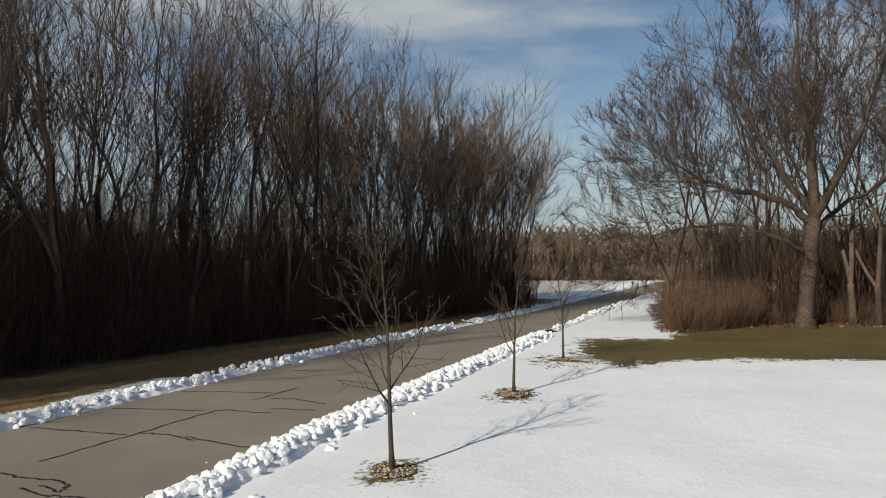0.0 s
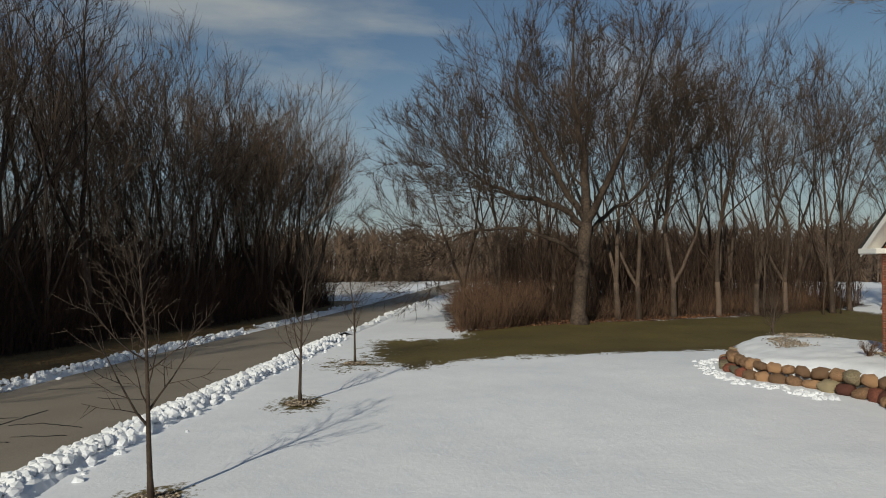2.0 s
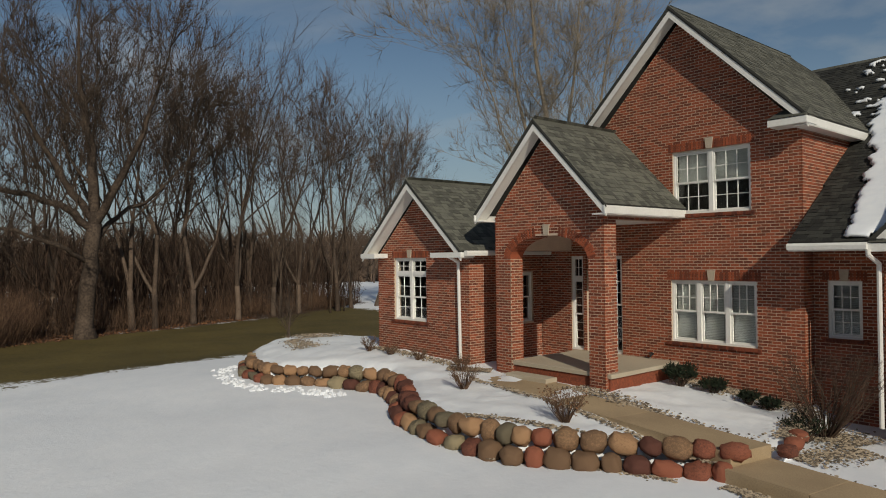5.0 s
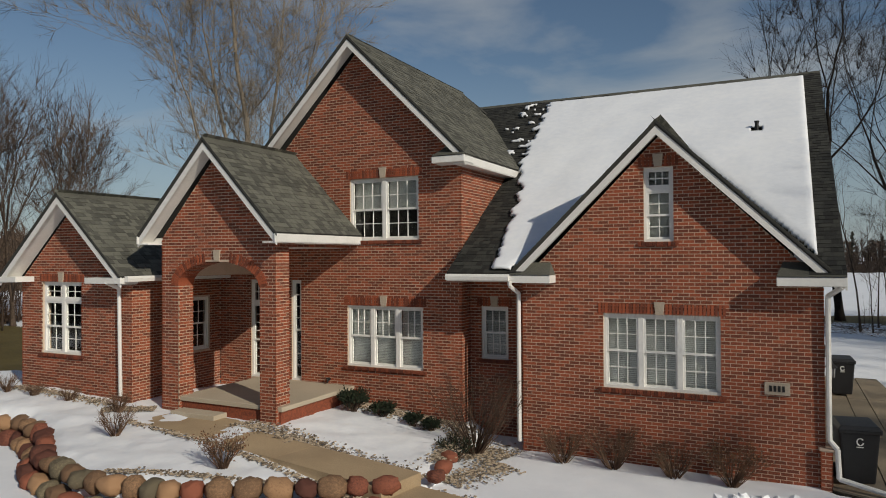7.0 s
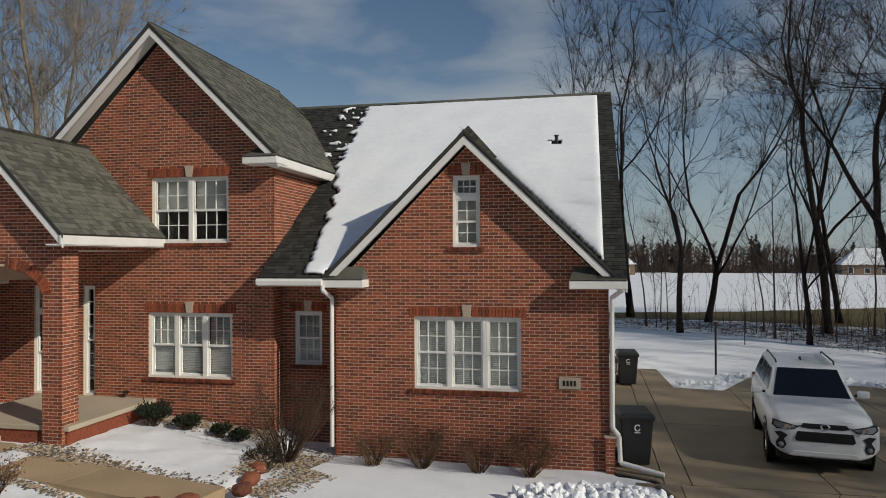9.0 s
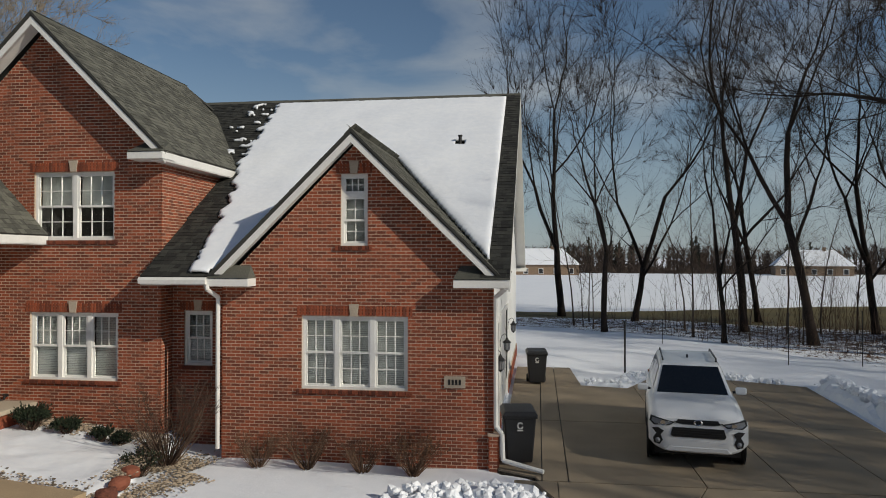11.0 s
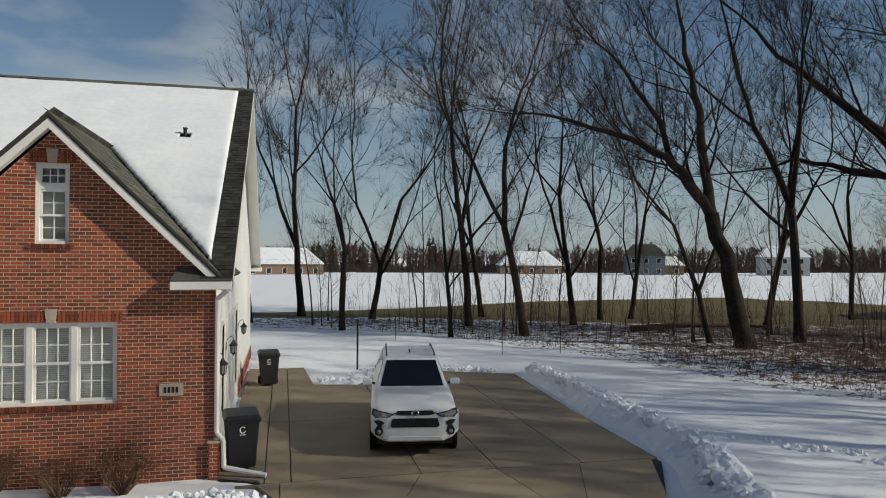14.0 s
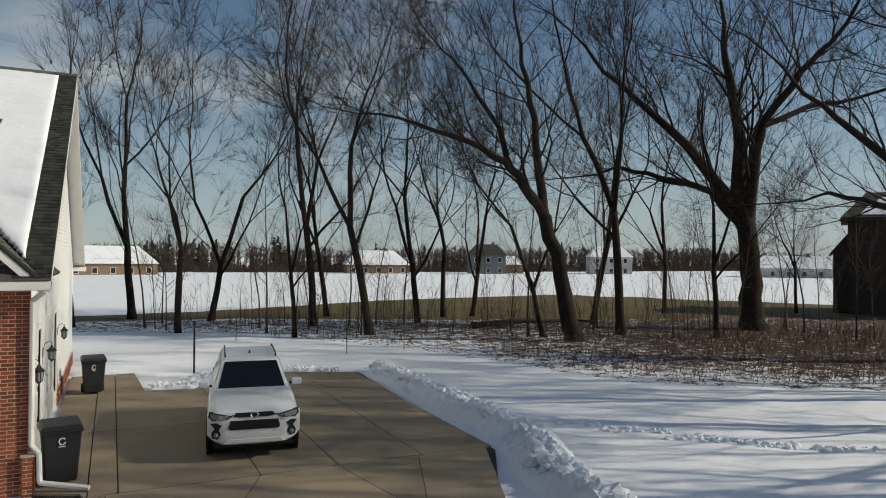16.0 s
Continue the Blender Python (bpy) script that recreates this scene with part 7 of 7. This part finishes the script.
plq = thing("address_plaque", "tan stone address plaque with dark marks on brick", "sign", at=(4.93, -0.02, 1.62))
part("plate", Mesh().box(-0.21, -0.015, -0.115, 0.21, 0.02, 0.115), M_STONE, plq, bevel=0.008)
part("border", Mesh().box(-0.20, -0.021, -0.105, 0.20, -0.016, -0.093).box(-0.20, -0.021, 0.093, 0.20, -0.016, 0.105), M_STONE, plq)
for k in range(4):
    part("mark", Mesh().box(-0.13 + k * 0.07, -0.022, -0.05, -0.085 + k * 0.07, -0.014, 0.055), M_IRON, plq, "plain dark bar")


def stake(x, y, h, r, label):
    t = thing("marker_stake", label, "stake", "driveway stakes", at=(x, y, gz(x, y)))
    part("rod", Mesh().tube([(0, 0, -0.1), (0, 0, h)], [r, r], 6), M_IRON, t)
    part("cap", Mesh().lathe([(r * 1.6, h - 0.05), (r * 1.6, h), (0, h + 0.02)], 8), M_IRON, t)


stake(9.54, 11.2, 1.9, 0.035, "slim dark post at the driveway's edge")
for x, y, h in ((16.06, 14.6, 2.0), (18.73, 14.65, 2.1), (12.4, 20.5, 1.2)):
    stake(x, y, h, 0.018, "thin dark marker stake in snow")
lg = tagged(part("fallen_log", Mesh().tube([(26, 22, 0.1), (29, 20.5, 0.45), (33, 19.5, 0.35)], [0.20, 0.16, 0.06], 8).tube([(28, 21, 0.4), (29.5, 22.5, 0.9)], [0.07, 0.02], 5), M_BARK, None, smooth=True), "fallen dead log in leaf litter", "log")


# ---------------------------------------------------------------- far houses
def far_house(x, y, w, d, h, rot, wallm, snowy, label, gable=2.6):
    t = thing("far_house", label, "house", "far houses", at=(x, y, -1.1))
    part("wall", Mesh().box(-w / 2, -d / 2, 0, w / 2, d / 2, h), wallm, t)
    r = Mesh().add([(-w / 2 - .4, -d / 2 - .4, h), (w / 2 + .4, -d / 2 - .4, h), (w / 2 + .4, d / 2 + .4, h), (-w / 2 - .4, d / 2 + .4, h), (-w / 2 + w * .2, 0, h + gable), (w / 2 - w * .2, 0, h + gable)], [(0, 1, 5, 4), (2, 3, 4, 5), (1, 2, 5), (3, 0, 4), (3, 2, 1, 0)])
    part("roof", r, M_SNOW if snowy else M_FELT, t, "snow-covered roof" if snowy else "dark shingle roof")
    k = max(2, int(w / 3.2))
    for fl in range(1 if h < 4 else 2):
        for i in range(k):
            c = -w / 2 + w * (i + 0.5) / k
            wn_ = part("window", Mesh().box(c - 0.6, -d / 2 - 0.06, 0.9 + 2.9 * fl, c + 0.6, -d / 2 + 0.02, 2.3 + 2.9 * fl), M_WHITE, t, "white-framed window")
            part("pane", Mesh().box(c - 0.48, -d / 2 - 0.08, 1.0 + 2.9 * fl, c + 0.48, -d / 2 - 0.055, 2.2 + 2.9 * fl), M_CARGLASS, wn_)
    part("chimney", Mesh().box(w * .15, -0.4, h + gable - 0.8, w * .15 + 0.8, 0.4, h + gable + 0.6), M_TANSIDE, t)
    t.rotation_euler = (0, 0, radians(rot))


far_house(7, 168, 19, 11, 3.2, 3, M_TANSIDE, True, "far tan brick ranch house with a snowy roof", 4.2)
far_house(74, 170, 17, 11, 3.0, -12, M_TANSIDE, True, "far brick house with a snowy hipped roof", 4.0)
far_house(104, 160, 10, 9, 5.8, -22, M_GREYSIDE, False, "far grey two-storey house with a gabled roof", 3.2)
far_house(112, 162, 8, 9, 3.2, -22, M_TANSIDE, True, "far tan house wing with a snowy roof", 2.6)
far_house(140, 150, 12, 9, 5.6, -30, M_PALESIDE, True, "far pale two-storey house with a snowy roof", 3.2)
far_house(165, 108, 22, 10, 3.0, -40, M_PALESIDE, True, "far low pale house with a snowy roof", 3.2)

nb = thing("shed", "dark weathered brown wooden building beyond the trees", "building", at=(57.8, 21.7, -0.3))
part("wall", Mesh().box(1.0, 0, 0, 12, 8, 7.55), M_BROWNSIDE, nb)
part("side_wing", Mesh().prism([(0, 0), (1.0, 0), (1.0, 6.3), (0, 5.0)], lambda a, b: (a, 0.5, b), (0, 6.5, 0)), M_BROWNSIDE, nb, "dark boarded lean-to")
part("side_wing_roof", Mesh().prism([(-0.25, 4.72), (0.99, 6.32), (0.99, 6.46), (-0.25, 4.88)], lambda a, b: (a, 0.2, b), (0, 7.1, 0)), M_FELT, nb)
hip = Mesh()
hip.v = [(x, y, z) for z in (7.45, 7.68) for x, y in ((0.5, -0.5), (12.5, -0.5), (12.5, 8.5), (0.5, 8.5))] + [(2.3, 4, 9.9), (12.5, 4, 9.9)]
hip.f = [(3, 2, 1, 0), (0, 1, 5, 4), (1, 2, 6, 9, 5), (2, 3, 7, 6), (3, 0, 4, 7), (4, 5, 9, 8), (6, 7, 8, 9), (7, 4, 8)]
part("roof", hip, M_FELT, nb, "dark hipped roof with a snow patch")
snow = Mesh()
snow.prism([(1.75, 0.06), (4.0, 0.06), (6.2, 0.40), (8.0, 0.72), (3.4, 0.74), (2.6, 0.5)], lambda a, b: (a, -0.5 + 4.5 * b, 7.70 + 2.22 * b), (0, 0, 0.07))
part("roof_snow", snow, M_SNOW, nb, "patch of snow")
bd = Mesh().box(-0.11, -0.03, 0.1, 0.11, 0.01, 7.4).mesh("board")
for k in range(40):
    b = part("board", bd, M_BROWNSIDE, nb)
    b.location = (1.15 + k * 0.27, -0.012, 0)
nb.rotation_euler = (0, 0, radians(-56))


def footprints(path, n, seed, label):
    """A trodden line in the snow: small rims of pushed-up snow round shallow prints."""
    rng = random.Random(seed)
    m = Mesh()
    for i in range(n):
        t = i / n
        k = t * (len(path) - 1)
        a, b = path[int(k)], path[min(int(k) + 1, len(path) - 1)]
        x = a[0] + (b[0] - a[0]) * (k % 1) + rng.uniform(-.25, .25)
        y = a[1] + (b[1] - a[1]) * (k % 1) + rng.uniform(-.25, .25)
        z = gz(x, y)
        for j in range(5):
            an = rng.uniform(0, 6.3)
            vs, fs = LUMPS[rng.randrange(6)]
            s = rng.uniform(0.04, 0.10)
            rot = Euler((rng.uniform(0, 6), rng.uniform(0, 6), 0)).to_matrix()
            m.add([rot @ (v * s) + Vector((x + 0.16 * math.cos(an), y + 0.13 * math.sin(an), z - 0.01)) for v in vs], fs)
    tagged(part("trodden_snow", m, M_SNOW), label, "snow", kind="stuff")


footprints([(17.4, 0.4), (19.0, -1.6), (20.2, -3.0), (22.0, -4.4)], 34, 1, "trodden line of broken snow beside the driveway")
footprints([(-17.5, -5.3), (-15.6, -6.2), (-13.4, -6.5), (-12.0, -5.6), (-10.5, -5.2)], 40, 2, "trodden snow along the boulder wall")


# ---------------------------------------------------------------- bricks and shingles
def lay(budget):
    bm = Mesh().box(0, 0, 0, BRICK_L - JOINT, 0.02, COURSE - JOINT)
    whole = bm.mesh("brick")
    whole.materials.append(M_BRICK1)
    left = {"brick": budget, "shingle": budget}
    for job in PIECE_JOBS:
        if len(job) == 7 and isinstance(job[5], list) and not isinstance(job[4], Vector):
            w, o, u, n, outline, holes, near = job
            rng = random.Random(len(w.name) * 31 + int(o.y * 10))
            mm = Matrix((u, -n, Vector((0, 0, 1)))).transposed().to_4x4()
            mm.translation = o
            V, F = [], []
            z0 = math.floor(min(q[1] for q in outline) / COURSE)
            z1 = math.ceil(max(q[1] for q in outline) / COURSE)
            flip = u.cross(Vector((0, 0, 1))).dot(n) < 0
            for k in range(z0, z1):
                z = k * COURSE
                zm = z + COURSE / 2
                for a, b in spans(outline, holes, zm, z + 0.008, z + COURSE - 0.008):
                    s = math.floor(a / BRICK_L) * BRICK_L - (BRICK_L / 2 if k % 2 else 0)
                    while s < b:
                        p, q = max(s, a), min(s + BRICK_L - JOINT, b)
                        s += BRICK_L
                        if q - p < 0.025:
                            continue
                        if near and left["brick"] > 0 and q - p > BRICK_L - JOINT - 1e-4 and 0.4 < zm < 2.9 and 3.9 < p < 5.6 and not flip:
                            left["brick"] -= 1
                            ob = new("brick", whole)
                            ob.parent = w
                            ob.matrix_basis = mm @ pose(p, rng.uniform(-0.0015, 0.0015), z)
                            continue
                        d = rng.uniform(-0.0015, 0.0015)
                        base = len(V)
                        for dep in (d, 0.02):
                            for uu, vv in ((p, z), (q, z), (q, z + COURSE - JOINT), (p, z + COURSE - JOINT)):
                                V.append(tuple(mm @ Vector((uu, dep, vv))))
                        F += [tuple(base + i for i in f) for f in ((0, 1, 2, 3), (0, 4, 5, 1), (1, 5, 6, 2), (2, 6, 7, 3), (3, 7, 4, 0))]
            me = bpy.data.meshes.new("bricks")
            me.from_pydata(V, [], F)
            me.materials.append(M_BRICK)
            ob = new("bricks", me)
            ob.parent = w
            tagged(ob, kind="stuff")
        else:
            r, o, u, v, nn, poly, near, wet = job
            rng = random.Random(len(r.name) * 17 + int(o.x * 10))
            V, F = [], []
            exp_, k = 0.143, 0
            vmax = max(q[1] for q in poly)
            while k * exp_ < vmax:
                v0 = k * exp_
                for a, b in spans(poly, [], min(v0 + exp_ * 0.5, vmax - 0.01)):
                    s = a - rng.uniform(0, 0.2)
                    while s < b:
                        wd = rng.choice((0.09, 0.13, 0.17, 0.22))
                        p, q = max(s, a), min(s + wd - 0.006, b)
                        s += wd
                        if q - p < 0.02:
                            continue
                        t = rng.choice((0.008, 0.012, 0.017))
                        base = len(V)
                        for uu, vv, h in ((p, v0, 0), (q, v0, 0), (p, v0, t), (q, v0, t), (q, v0 + exp_ + 0.02, 0.003), (p, v0 + exp_ + 0.02, 0.003)):
                            V.append(tuple(o + u * uu + v * vv + nn * h))
                        F += [tuple(base + i for i in f) for f in ((0, 1, 3, 2), (2, 3, 4, 5), (0, 2, 5), (1, 4, 3))]
                k += 1
            me = bpy.data.meshes.new("shingles")
            me.from_pydata(V, [], F)
            me.materials.append(M_WETSHINGLE if wet else M_SHINGLE)
            ob = new("shingles", me)
            ob.parent = r
            tagged(ob, kind="stuff")


lay(300)
